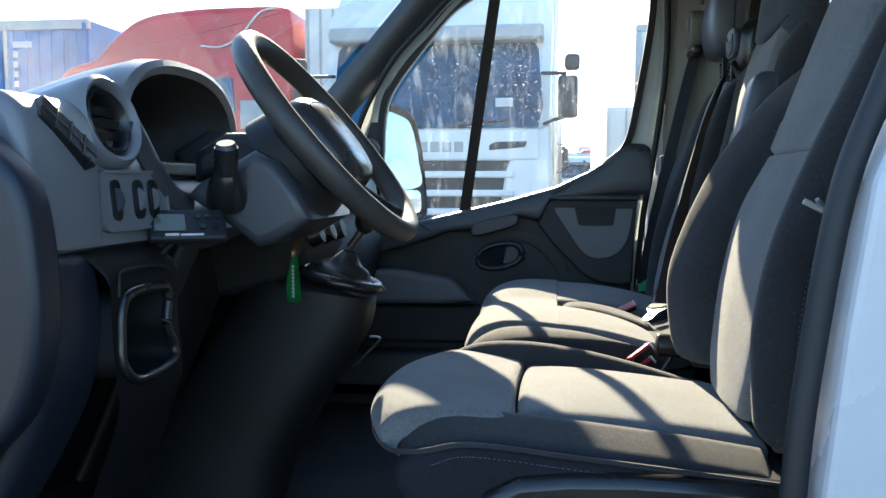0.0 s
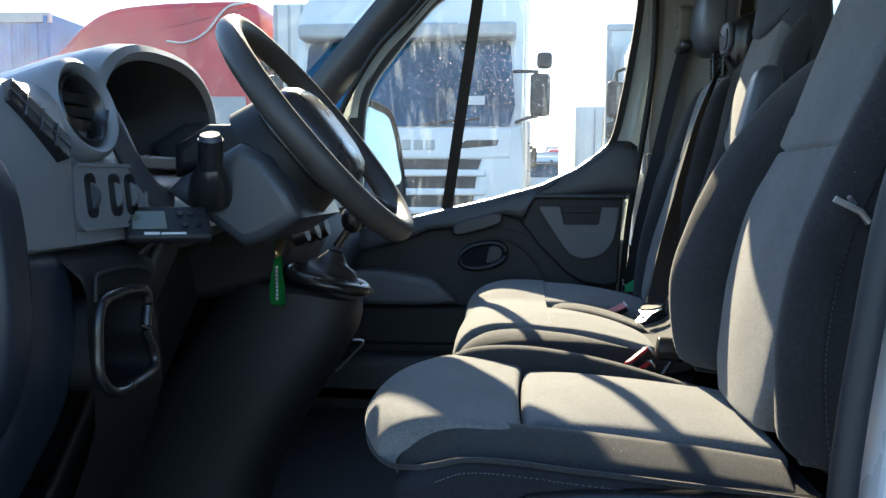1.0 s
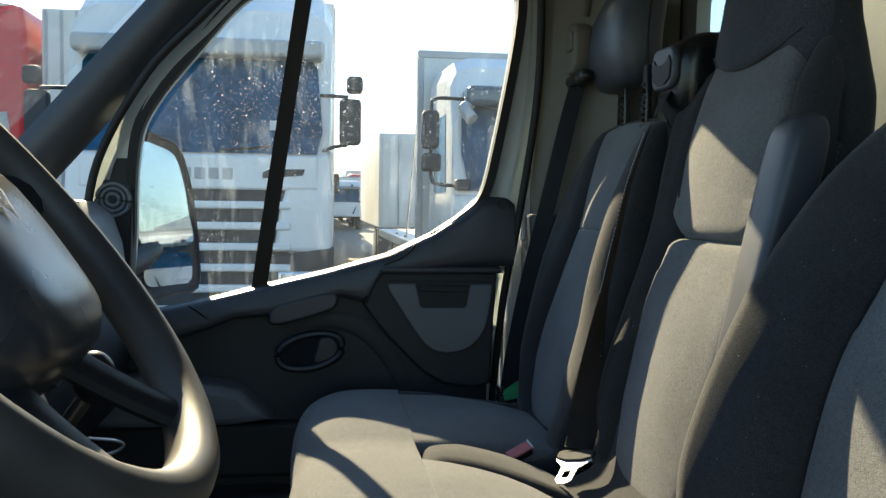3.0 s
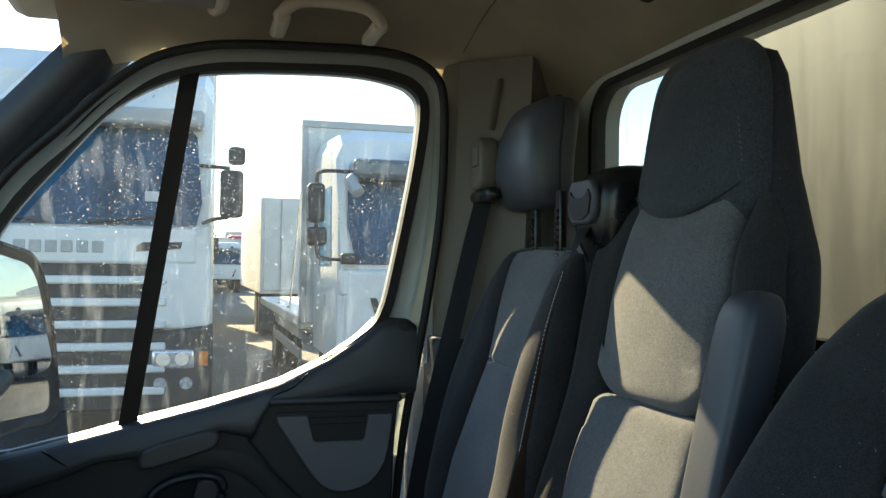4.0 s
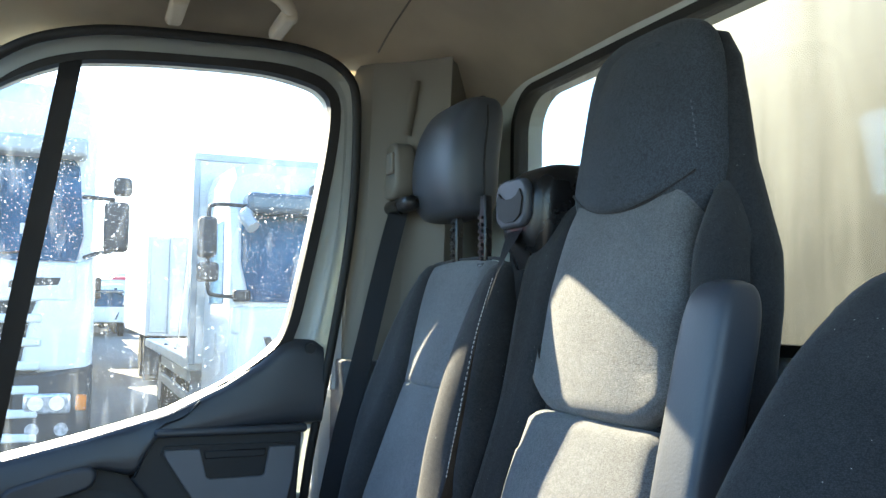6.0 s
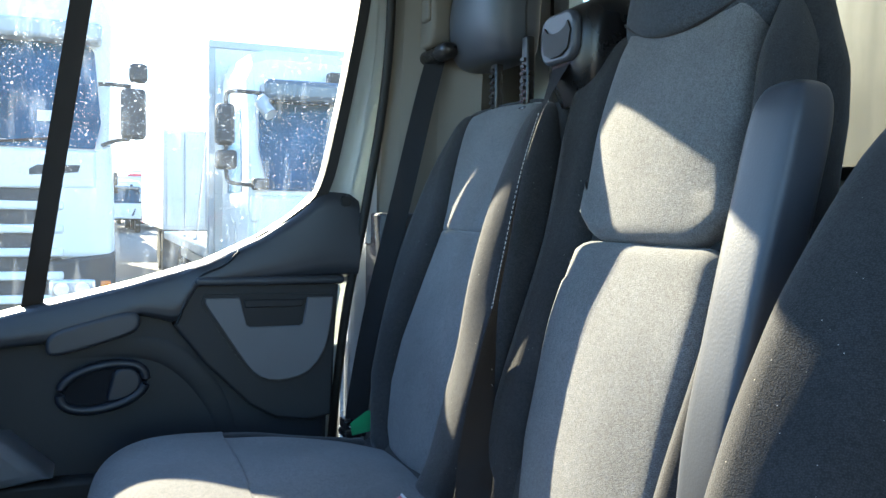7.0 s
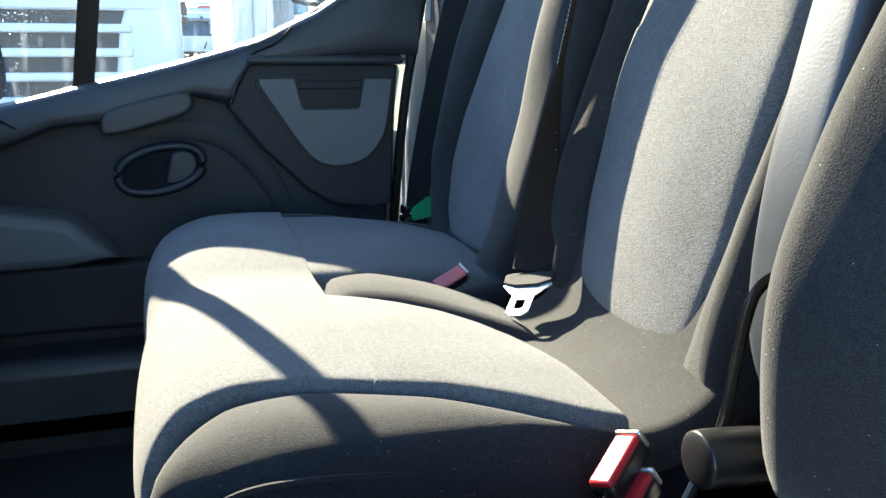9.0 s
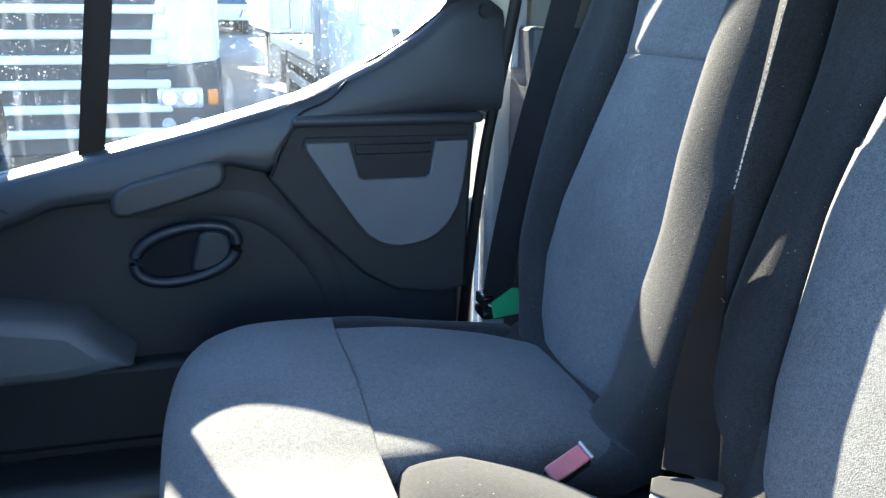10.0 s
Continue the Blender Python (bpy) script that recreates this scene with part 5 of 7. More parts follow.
    # end caps towards the door opening
    capA = [(-0.66, 1.51), (-0.60, 1.49), (-0.557, 1.458), (-0.522, 1.416), (-0.509, 1.34), (-0.509, 1.26), (-0.531, 1.189), (-0.571, 1.14), (-0.68, 1.04), (-0.80, 0.98), (-1.1, 0.96), (-1.1, 1.45)]
    bm = B()
    prism(bm, [tuple(v.xz) for v in smooth_line([(x, 0, z) for x, z in capA[:10]], 4)] + capA[10:], "y", 0.775, 0.828, 0.014, 4)
    part("end_cap", bm, M_CAP, d, "curved dark end cap at the door opening")
    capB = [(-0.60, 1.335), (-0.545, 1.335), (-0.531, 1.30), (-0.531, 1.23), (-0.545, 1.17), (-0.575, 1.11), (-0.63, 1.02), (-0.72, 0.90), (-0.80, 0.76), (-1.1, 0.76), (-1.1, 1.335)]
    bm = B()
    prism(bm, [tuple(v.xz) for v in smooth_line([(x, 0, z) for x, z in capB[:9]], 4)] + capB[9:], "y", 0.83, 0.945, 0.018, 4)
    part("kick_panel", bm, M_CAP, d, "curved black kick panel")
    # instrument hood
    yc = 1.335
    N_ = 30

    def hood(hw, top, base, x, th):
        a = math.pi * th
        c_, s_ = math.cos(a), math.sin(a)
        return Vector((x, yc - hw * math.copysign(abs(c_) ** 0.8, c_), base + (top - base) * s_ ** 0.75))
    bm = B()
    layers = [(0.14, 1.510, 1.46, -0.96), (0.19, 1.560, 1.46, -0.84), (0.228, 1.598, 1.46, -0.70), (0.238, 1.612, 1.47, -0.625), (0.225, 1.611, 1.475, -0.598), (0.208, 1.602, 1.475, -0.592), (0.200, 1.590, 1.475, -0.60), (0.196, 1.582, 1.465, -0.64), (0.18, 1.562, 1.455, -0.76)]
    R_ = [[bm.verts.new(hood(*l, k / N_)) for k in range(N_ + 1)] for l in layers]
    for a, b in zip(R_[:7], R_[1:7]):
        for k in range(N_):
            bm.faces.new((a[k], a[k + 1], b[k + 1], b[k]))
    for row in R_[7:]:
        for v in row:
            bm.verts.remove(v)
    part("instrument_hood", bm, M_DASH, d, "arched grey instrument hood")
    bm = B()
    R_ = [[bm.verts.new(hood(*l, k / N_)) for k in range(N_ + 1)] for l in layers[6:]]
    for a, b in zip(R_, R_[1:]):
        for k in range(N_):
            bm.faces.new((a[k], a[k + 1], b[k + 1], b[k]))
    bmesh.ops.solidify(bm, geom=bm.faces[:], thickness=0.003)
    part("hood_lining", bm, M_PLG, d, "matt dark hood lining")
    bm = B()
    bm.faces.new([bm.verts.new(hood(0.182, 1.565, 1.44, -0.755, k / N_)) for k in range(N_ + 1)])
    bmesh.ops.solidify(bm, geom=bm.faces[:], thickness=0.004)
    part("instrument_face", bm, M_BLK, d, "unlit black instrument face", smooth=False)
    bm = B()
    block(bm, -0.76, -0.60, yc - 0.2, yc + 0.2, 1.43, 1.452, 0.004)
    part("instrument_floor", bm, M_BLK, d)
    # lower step of the cluster towards the column
    bm = B()
    prism(bm, [(-0.70, 1.475), (-0.635, 1.514), (-0.582, 1.510), (-0.562, 1.49), (-0.56, 1.45), (-0.60, 1.42), (-0.66, 1.42)], "y", 1.495, 1.60, 0.012, 3)
    part("cluster_cheek", bm, M_APIL, d, "pale grey cheek beside the instruments")
    bm = B()
    prism(bm, [(-0.63, 1.48), (-0.592, 1.478), (-0.556, 1.42), (-0.547, 1.35), (-0.62, 1.33)], "y", 1.128, 1.160, 0.012, 3)
    part("fascia_edge", bm, M_DASH, d, "pale edge of the fascia")
    bm = B()
    tube(bm, smooth_line([(-0.565, 1.078, 1.50), (-0.556, 1.100, 1.465), (-0.550, 1.125, 1.432), (-0.545, 1.165, 1.400), (-0.54, 1.21, 1.383)], 6), 0.01, 10, flat=(0.008, 0.017))
    part("fascia_bead", bm, M_APIL, d, "curved fascia edge")
    # round vent in its pod
    c = Vector((-0.568, 1.030, 1.497))
    W = basis(c, (0.15, 1, 0), (0.96, -0.10, 0.26))
    bm = B()
    prev = None
    for r_, z in ((0.062, -0.07), (0.062, -0.01), (0.060, 0.006), (0.054, 0.012), (0.048, 0.008), (0.046, -0.004), (0.045, -0.03)):
        row = [bm.verts.new(W @ Vector((r_ * math.cos(2 * math.pi * k / 32), r_ * math.sin(2 * math.pi * k / 32), z))) for k in range(32)]
        if prev:
            for k in range(32):
                bm.faces.new((prev[k], prev[(k + 1) % 32], row[(k + 1) % 32], row[k]))
        prev = row
    part("vent_pod", bm, M_DASH, d, "round vent surround")
    bm = B()
    prev = None
    for r_, z in ((0.044, -0.012), (0.044, 0.002), (0.040, 0.006), (0.036, 0.002), (0.034, -0.02)):
        row = [bm.verts.new(W @ Vector((r_ * math.cos(2 * math.pi * k / 28), r_ * math.sin(2 * math.pi * k / 28), z))) for k in range(28)]
        if prev:
            for k in range(28):
                bm.faces.new((prev[k], prev[(k + 1) % 28], row[(k + 1) % 28], row[k]))
        prev = row
    bm.faces.new(prev)
    part("vent_ring", bm, M_BLK, d, "black vent ring")
    for k in (-1, 0, 1):
        bm = B()
        w_ = math.sqrt(0.035 ** 2 - (k * 0.016) ** 2)
        block(bm, -w_, w_, -0.006, 0.006, -0.0015, 0.0015, 0.001, 1, W @ pose(0, k * 0.016, -0.008, 20))
        part("vent_slat", bm, M_BLK, d)
    # shoulder beside the door opening, with the side demister slots
    bm = B()
    sh = [(v.x, v.z) for v in smooth_line([(-0.80, 0, 1.49), (-0.66, 0, 1.519), (-0.60, 0, 1.521), (-0.572, 0, 1.509), (-0.558, 0, 1.485), (-0.551, 0, 1.44), (-0.548, 0, 1.39), (-0.547, 0, 1.345)], 4)]
    prism(bm, sh + [(-0.80, 1.345)], "y", 0.836, 0.985, 0.016, 4)
    part("side_shoulder", bm, M_DASH, d, "grained shoulder beside the door opening")
    W = basis((-0.5575, 0.917, 1.475), (0.0, 0.76, -0.64), (0.944, 0.0, 0.33))
    # Raised black plate stands in for the shade inside the slots.
    bm = B()
    block(bm, -0.048, 0.048, -0.016, 0.016, -0.014, 0.0080, 0.002, 2, W)
    part("demister_plate", bm, M_BLK, d, "black plate for the shaded demister slots")
    for k in range(3):
        bm = B()
        block(bm, -0.0012, 0.0012, -0.016, 0.016, -0.004, 0.0095, 0.0005, 1, W @ pose(-0.024 + 0.024 * k, 0, 0))
        part("demister_bar", bm, M_PLA, d)
    bm = B()
    block(bm, -0.048, 0.048, -0.0012, 0.0012, -0.004, 0.0092, 0.0004, 1, W)
    part("demister_bar", bm, M_PLA, d)
    # switch plate
    W = basis((-0.549, 1.062, 1.397), (0.04, 1, 0), (1, -0.04, 0.1))
    bm = B()
    o = round_rect(-0.083, 0.083, -0.040, 0.038, 0.014, 4)
    frame_ring(bm, o, grown(o, -0.004), lambda p: W @ Vector((p[0], p[1], 0.004)), W.to_3x3() @ Vector((0, 0, -0.02)))
    bm.faces.new([bm.verts.new(W @ Vector((p[0], p[1], 0.001))) for p in o])
    part("switch_plate", bm, M_DASH, d, "switch plate with rounded corners")
    for x, w_ in ((-0.050, 0.010), (0.004, 0.012), (0.042, 0.012)):
        bm = B()
        prism_pts = round_rect(x - w_, x + w_, -0.026, 0.026, w_ * 0.9, 4)
        top = [bm.verts.new(W @ Vector((p[0], p[1], 0.004))) for p in prism_pts]
        low = [bm.verts.new(W @ Vector((p[0], p[1], -0.004))) for p in prism_pts]
        bm.faces.new(top)
        for k in range(len(top)):
            bm.faces.new((top[k], top[(k + 1) % len(top)], low[(k + 1) % len(top)], low[k]))
        sl = part("switch_slot", bm, M_BLK, d, "black switch slot", smooth=False)
        bm = B()
        cyl(bm, W @ Vector((x - 0.003, 0, -0.004)), W @ Vector((x + 0.003, 0, -0.004)), 0.017, n=20)
        part("thumbwheel", bm, M_PLG if x > -0.04 else M_ARM, d, "ribbed grey thumbwheel")
    # centre stack
    bm = B()
    prism(bm, [(-0.70, 1.50), (-0.585, 1.49), (-0.53, 1.42), (-0.485, 1.345), (-0.47, 1.29), (-0.50, 1.235), (-0.62, 1.20), (-0.75, 1.20)], "y", 1.56, 1.87, 0.015, 3)
    part("centre_console", bm, M_PLA2, d, "black centre stack")
    for k in range(3):
        bm = B()
        cyl(bm, (-0.475, 1.62 + 0.085 * k, 1.315), (-0.452, 1.62 + 0.085 * k, 1.322), 0.024, 0.020)
        part("control_knob", bm, M_BLK, d, "round black control knob")
    for k in range(6):
        bm = B()
        block(bm, -0.492, -0.482, 1.600 + 0.036 * k, 1.628 + 0.036 * k, 1.362, 1.378, 0.003)
        part("push_button", bm, M_BLK, d)
    bm = B()
    prism(bm, [(-1.10, 1.30), (-0.58, 1.33), (-0.54, 1.25), (-0.56, 1.10), (-0.66, 0.99), (-0.80, 0.95), (-1.10, 0.95)], "y", 1.88, 2.65, 0.03, 3)
    part("glovebox", bm, M_PLA2, d, "black glovebox")
    bm = B()
    prism(bm, [(-1.10, 1.28), (-0.66, 1.32), (-0.64, 1.20), (-0.72, 1.02), (-0.86, 0.92), (-1.10, 0.90)], "y", 1.16, 1.58, 0.02, 3)
    part("knee_panel", bm, M_PLA2, d)
    # paper tray rim under the stack
    bm = B()
    tube(bm, smooth_line([(-0.468, 1.96, 1.196), (-0.43, 1.968, 1.19), (-0.416, 1.972, 1.182), (-0.43, 1.97, 1.172), (-0.46, 1.965, 1.168)], 6), 0.0022, 6)
    part("tray_rim", bm, M_STEEL, d, "thin bright tray rim")
    bm = B()
    tube(bm, smooth_line([(-0.438, 1.98, 1.050), (-0.42, 1.98, 1.050), (-0.414, 1.98, 1.043), (-0.44, 1.98, 1.015), (-0.478, 1.98, 0.976)], 6), 0.003, 6)
    part("tray_rim", bm, M_STEEL, d, "thin bright tray rim")
    return d


build_dash()


def build_column():
    s = thing("steering_column", "dark plastic steering column cover with stalks and hanging keys", "steering column")
    bm = B()
    prism(bm, [(-0.535, 1.40), (-0.517, 1.418), (-0.43, 1.466), (-0.395, 1.448), (-0.363, 1.405), (-0.345, 1.366), (-0.40, 1.334), (-0.428, 1.326), (-0.475, 1.360)], "y", 1.178, 1.43, 0.016, 3)
    part("lower_cover", bm, M_APIL, s, "blue-grey lower column cover")
    bm = B()
    prism(bm, [(-0.55, 1.42), (-0.46, 1.44), (-0.425, 1.455), (-0.42, 1.478), (-0.44, 1.495), (-0.50, 1.495), (-0.55, 1.465)], "y", 1.245, 1.365, 0.016, 3)
    part("upper_cover", bm, M_PLA2, s)
    for sg, nm in ((-1, "left"), (1, "right")):
        y = 1.305 + sg * 0.125
        bm = B()
        tube(bm, smooth_line([(-0.470, y - sg * 0.004, 1.396), (-0.465, y + sg * 0.012, 1.412), (-0.461, y + sg * 0.022, 1.424), (-0.459, y + sg * 0.028, 1.434)], 5), 0.031, 24, taper=lambda q: 1.0 - 0.30 * q - 0.16 * q ** 2)
        part("stalk_boot", bm, M_BLK, s)
        bm = B()
        tube(bm, smooth_line([(-0.464, y + sg * 0.01, 1.412), (-0.460, y + sg * 0.026, 1.43), (-0.456, y + sg * 0.034, 1.452), (-0.454, y + sg * 0.040, 1.468)], 5), 0.0165, 14)
        k = part("stalk", bm, M_BLK, s, "black control stalk")
        bm = B()
        cyl(bm, (-0.454, y + sg * 0.040, 1.467), (-0.4535, y + sg * 0.043, 1.474), 0.0155, 0.0125, 20)
        part("stalk_cap", bm, M_ARM, k, "grey turning cap")
    bm = B()
    cyl(bm, (-0.455, 1.43, 1.34), (-0.455, 1.462, 1.335), 0.016)
    part("ignition_lock", bm, M_BLK, s)
    return s


build_column()


def build_lanyard():
    s = thing("key_lanyard", "green key strap hanging from the ignition lock", "key strap")
    bm = B()
    tube(bm, smooth_line([(-0.456, 1.462, 1.333), (-0.466, 1.500, 1.312), (-0.474, 1.515, 1.295), (-0.478, 1.518, 1.282)], 5), 0.004, 8, flat=(0.007, 0.0025))
    part("key", bm, mat("brass key", (0.55, 0.42, 0.2), 0.35, metal=1.0, var=0.1, scale=30, bump=0.05), s, "brass-coloured key and clasp")
    bm = B()
    line = smooth_line([(0.0, 0.0, 1.284), (0.0, -0.004, 1.25), (0.0, -0.006, 1.215), (0.0, -0.004, 1.200), (0.0, 0.001, 1.197), (0.0, 0.006, 1.201), (0.0, 0.006, 1.22), (0.0, 0.003, 1.262), (0.0, 0.0005, 1.284)], 6)
    turn = Matrix.Rotation(radians(-22), 3, "Z")
    o = Vector((-0.476, 1.517, 0))
    rows = []
    for p in line:
        w_ = 0.0065 + 0.0055 * min(1, (1.284 - p.z) / 0.05)
        rows.append([bm.verts.new(o + turn @ (p + Vector((dx - 0.004 * math.sin((1.284 - p.z) * 30), 0, 0)))) for dx in (-w_, w_)])
    for a, b in zip(rows, rows[1:]):
        bm.faces.new((a[0], a[1], b[1], b[0]))
    bmesh.ops.solidify(bm, geom=bm.faces[:], thickness=0.0016)
    part("strap", bm, M_GREEN, s, "green woven loop")
    bm = B()
    for k in range(9):
        z = 1.208 + k * 0.0068
        block(bm, -0.0022, 0.0022, -0.0008, 0.0008, z, z + 0.0048, 0, 1, Matrix.Translation((-0.4775, 1.5095, 0)) @ Matrix.Rotation(radians(-22), 4, "Z"))
    part("print", bm, M_SCREEN, s, "pale print marks", smooth=False)


build_lanyard()


def build_display():
    s = thing("display_unit", "small dark add-on display with buttons, on a bracket", "display unit")
    W = basis((-0.502, 1.115, 1.364), (0.80, 0.52, -0.10), (0.30, -0.55, 0.78))
    bm = B()
    block(bm, -0.052, 0.052, -0.030, 0.030, -0.014, 0.0, 0.005, 3, W)
    part("case", bm, M_PLA2, s, "dark case")
    bm = B()
    block(bm, -0.044, -0.002, -0.016, 0.018, -0.001, 0.0015, 0.001, 1, W)
    part("screen", bm, M_LCD, s, "unlit grey screen")
    for x, y in ((0.015, 0.012), (0.028, 0.012), (0.041, 0.012), (0.020, -0.010), (0.036, -0.010)):
        bm = B()
        cyl(bm, W @ Vector((x, y, -0.002)), W @ Vector((x, y, 0.0025)), 0.0042, n=12)
        part("button", bm, M_BLK, s)
    bm = B()
    block(bm, -0.030, -0.012, -0.026, -0.022, -0.001, 0.001, 0, 1, W)
    block(bm, -0.010, 0.020, -0.026, -0.023, -0.001, 0.001, 0, 1, W)
    part("marking", bm, M_SCREEN, s, "pale marking bars", smooth=False)
    bm = B()
    tube(bm, [(-0.515, 1.115, 1.355), (-0.525, 1.115, 1.335), (-0.54, 1.11, 1.32)], 0.006, 8)
    tube(bm, [(-0.495, 1.12, 1.352), (-0.50, 1.12, 1.338), (-0.51, 1.12, 1.33)], 0.003, 8)
    part("bracket", bm, M_BLK, s)


build_display()


def build_console():
    s = thing("gear_console", "black gear console with a leather gaiter and lever", "gear console")
    bm = B()

    def shape(u, v):
        a = 2 * math.pi * u
        h = v
        z = FLOOR + (1.215 - FLOOR) * h
        right = float(np.interp(h, [0, 0.3, 0.55, 0.75, 0.9, 1.0], [-0.56, -0.52, -0.455, -0.395, -0.355, -0.354]))
        left = -0.95 + 0.36 * h
        rx, cx = (right - left) / 2, (right + left) / 2
        ry = 0.115 - 0.02 * h
        ca, sa = math.cos(a), math.sin(a)
        return Vector((cx + rx * math.copysign(abs(ca) ** 0.7, ca), 1.64 + ry * math.copysign(abs(sa) ** 0.7, sa), z + (0.02 * h * -ca)))
    rows = [[bm.verts.new(shape(k / 40, j / 16)) for k in range(40)] for j in range(17)]
    top = [[bm.verts.new(shape(k / 40, 1.0) * (1 - f) + Vector((-0.437, 1.64, 1.222)) * f + Vector((0, 0, 0.010 * math.sin(math.pi * min(1, f * 1.6))))) for k in range(40)] for f in (0.08, 0.2, 0.4, 0.7)]
    for a, b in zip(rows + top, rows[1:] + top):
        for k in range(40):
            bm.faces.new((a[k], a[(k + 1) % 40], b[(k + 1) % 40], b[k]))
    bm.faces.new(top[-1])
    part("body", bm, M_PLA2, s, "rounded black console body")
    c = Vector((-0.420, 1.625, 1.232))
    u, v = Vector((0.97, 0, -0.24)).normalized(), Vector((0, 1, 0))
    bm = B()
    tube(bm, ring(c, u, v, 0.078, 0.066, 40), 0.011, 10, True)
    part("gaiter_ring", bm, M_BLK, s, "black gaiter ring")
    bm = B()
    prev = None
    for j in range(12):
        f = j / 11
        row = []
        for k in range(40):
            a = 2 * math.pi * k / 40
            fold = 1 + 0.10 * math.sin(f * 15 + 2 * a) * (1 - f) + 0.05 * math.sin(5 * a + f * 4)
            r_ = (1 - f) ** 1.25 * fold
            row.append(bm.verts.new(c + u * (0.074 * r_ * math.cos(a) + 0.014 * math.cos(a)) + v * (0.062 * r_ * math.sin(a) + 0.012 * math.sin(a)) + Vector((0.022 * f, 0, -0.008 + 0.060 * f + 0.008 * math.sin(f * 15 + 2 * a) * (1 - f)))))
        if prev:
            for k in range(40):
                bm.faces.new((prev[k], prev[(k + 1) % 40], row[(k + 1) % 40], row[k]))
        prev = row
    part("gaiter", bm, mat("gaiter leather", (0.016, 0.016, 0.017), 0.42, var=0.15, scale=20, bump=0.4, bscale=500, bdist=0.001), s, "creased black leather gaiter")
    bm = B()
    cyl(bm, c + Vector((0.022, 0, 0.06)), c + Vector((0.05, 0.005, 0.10)), 0.008)
    part("lever", bm, M_BLK, s)
    bm = B()
    bmesh.ops.create_uvsphere(bm, u_segments=18, v_segments=12, radius=0.023, matrix=Matrix.Translation(c + Vector((0.052, 0.005, 0.112))) @ Matrix.Diagonal((0.9, 0.9, 1.15, 1)))
    part("knob", bm, M_BLK, s, "smooth black gear knob")


build_console()


# ---- seat belts and buckles ----
def webbing(bm, pts, width, across, thick=0.0016):
    line = smooth_line(pts, 10)
    n = len(line)
    rows = []
    for i, p in enumerate(line):
        t = i / (n - 1)
        a = across(t) if callable(across) else across
        a = Vector(a).normalized() * width / 2
        rows.append((bm.verts.new(p - a), bm.verts.new(p), bm.verts.new(p + a)))
    fs = []
    for a, b in zip(rows, rows[1:]):
        fs.append(bm.faces.new((a[0], a[1], b[1], b[0])))
        fs.append(bm.faces.new((a[1], a[2], b[2], b[1])))
    bmesh.ops.solidify(bm, geom=fs, thickness=thick)
    return bm


def build_belts():
    s = thing("seat_belt", "charcoal seat belt from the pillar guide to its floor anchor", "seat belt", "seat belts")
    bm = B()
    webbing(bm, [(0.392, 2.535, 1.79), (0.372, 2.545, 1.70), (0.335, 2.560, 1.52), (0.300, 2.585, 1.34), (0.275, 2.600, 1.18), (0.265, 2.605, 1.08)], 0.047, lambda t: (0.55, -0.8 + 0.3 * t, 0.1))
    part("webbing", bm, M_BELT, s)
    bm = B()
    prism(bm, round_rect(2.505, 2.585, 1.80, 1.905, 0.03, 5), "x", 0.372, 0.412, 0.008, 3)
    part("guide", bm, M_TRIM, s, "beige belt guide")
    bm = B()
    block(bm, 0.366, 0.376, 2.515, 2.55, 1.845, 1.885, 0.004)
    part("adjuster_button", bm, M_TRIM, s)
    bm = B()
    block(bm, 0.372, 0.405, 2.455, 2.60, 1.772, 1.800, 0.013, 3)
    part("guide_mouth", bm, M_BLK, s, "black belt slot")
    bm = B()
    tube(bm, [(0.402, 2.53, 1.92), (0.408, 2.505, 2.02)], 0.008, 8, flat=(0.010, 0.004))
    part("adjuster_rail", bm, M_TRIM, s)

    s = thing("seat_belt", "charcoal centre belt with frayed edge and steel tongue", "seat belt", "seat belts")
    bm = B()
    turn = lambda t: radians(float(np.interp(t, [0, 0.15, 0.5, 0.62, 0.78, 1], [98, 66, 54, 30, -12, -40])))
    webbing(bm, [(0.430, 2.128, 1.735), (0.394, 2.128, 1.66), (0.355, 2.118, 1.56), (0.328, 2.106, 1.46), (0.308, 2.100, 1.377), (0.292, 2.094, 1.29), (0.276, 2.080, 1.20), (0.264, 2.060, 1.160), (0.252, 2.042, 1.138)], 0.047,
            lambda t: (math.cos(turn(t)), math.sin(turn(t)), 0))
    part("webbing", bm, M_BELT, s)
    bm = B()
    stitch(bm, [(0.376, 2.112, 1.645), (0.342, 2.098, 1.56), (0.314, 2.086, 1.46), (0.294, 2.081, 1.377)], 0.0052, 0.0038, 0.0006)
    tagged(part("stitching", bm, M_THREAD, s), "pale stitches along the belt edge", kind="stuff")
    bm = B()
    for k in range(14):
        q = Vector((0.29 + 0.02 * random.random(), 2.09 + 0.02 * random.random(), 1.16 + 0.14 * random.random()))
        tube(bm, [q, q + Vector((random.uniform(-.01, .0), random.uniform(-.01, .01), random.uniform(-.006, .006)))], 0.0005, 4)
    tagged(part("loose_threads", bm, M_THREAD, s), "pale frayed threads", kind="stuff")
    # loop head between the two backs
    bm = B()
    loaf(bm, [(0.450, 2.106, 1.655, 0.040, 0.046), (0.448, 2.106, 1.70, 0.054, 0.059), (0.450, 2.106, 1.755, 0.058, 0.062), (0.456, 2.106, 1.785, 0.052, 0.059), (0.464, 2.106, 1.800, 0.038, 0.048), (0.468, 2.106, 1.805, 0.018, 0.028)], 0.5)
    bm.transform(Matrix.Translation((0.024, 0.020, 0.0)))
    part("loop_head", bm, M_BLK, s, "glossy black belt outlet")
    # Grey plate paints the sky reflection on the glossy black outlet.
    bm = B()
    prism(bm, round_rect(2.060, 2.154, 1.712, 1.782, 0.024, 5), "x", 0.384, 0.398, 0.005, 2)
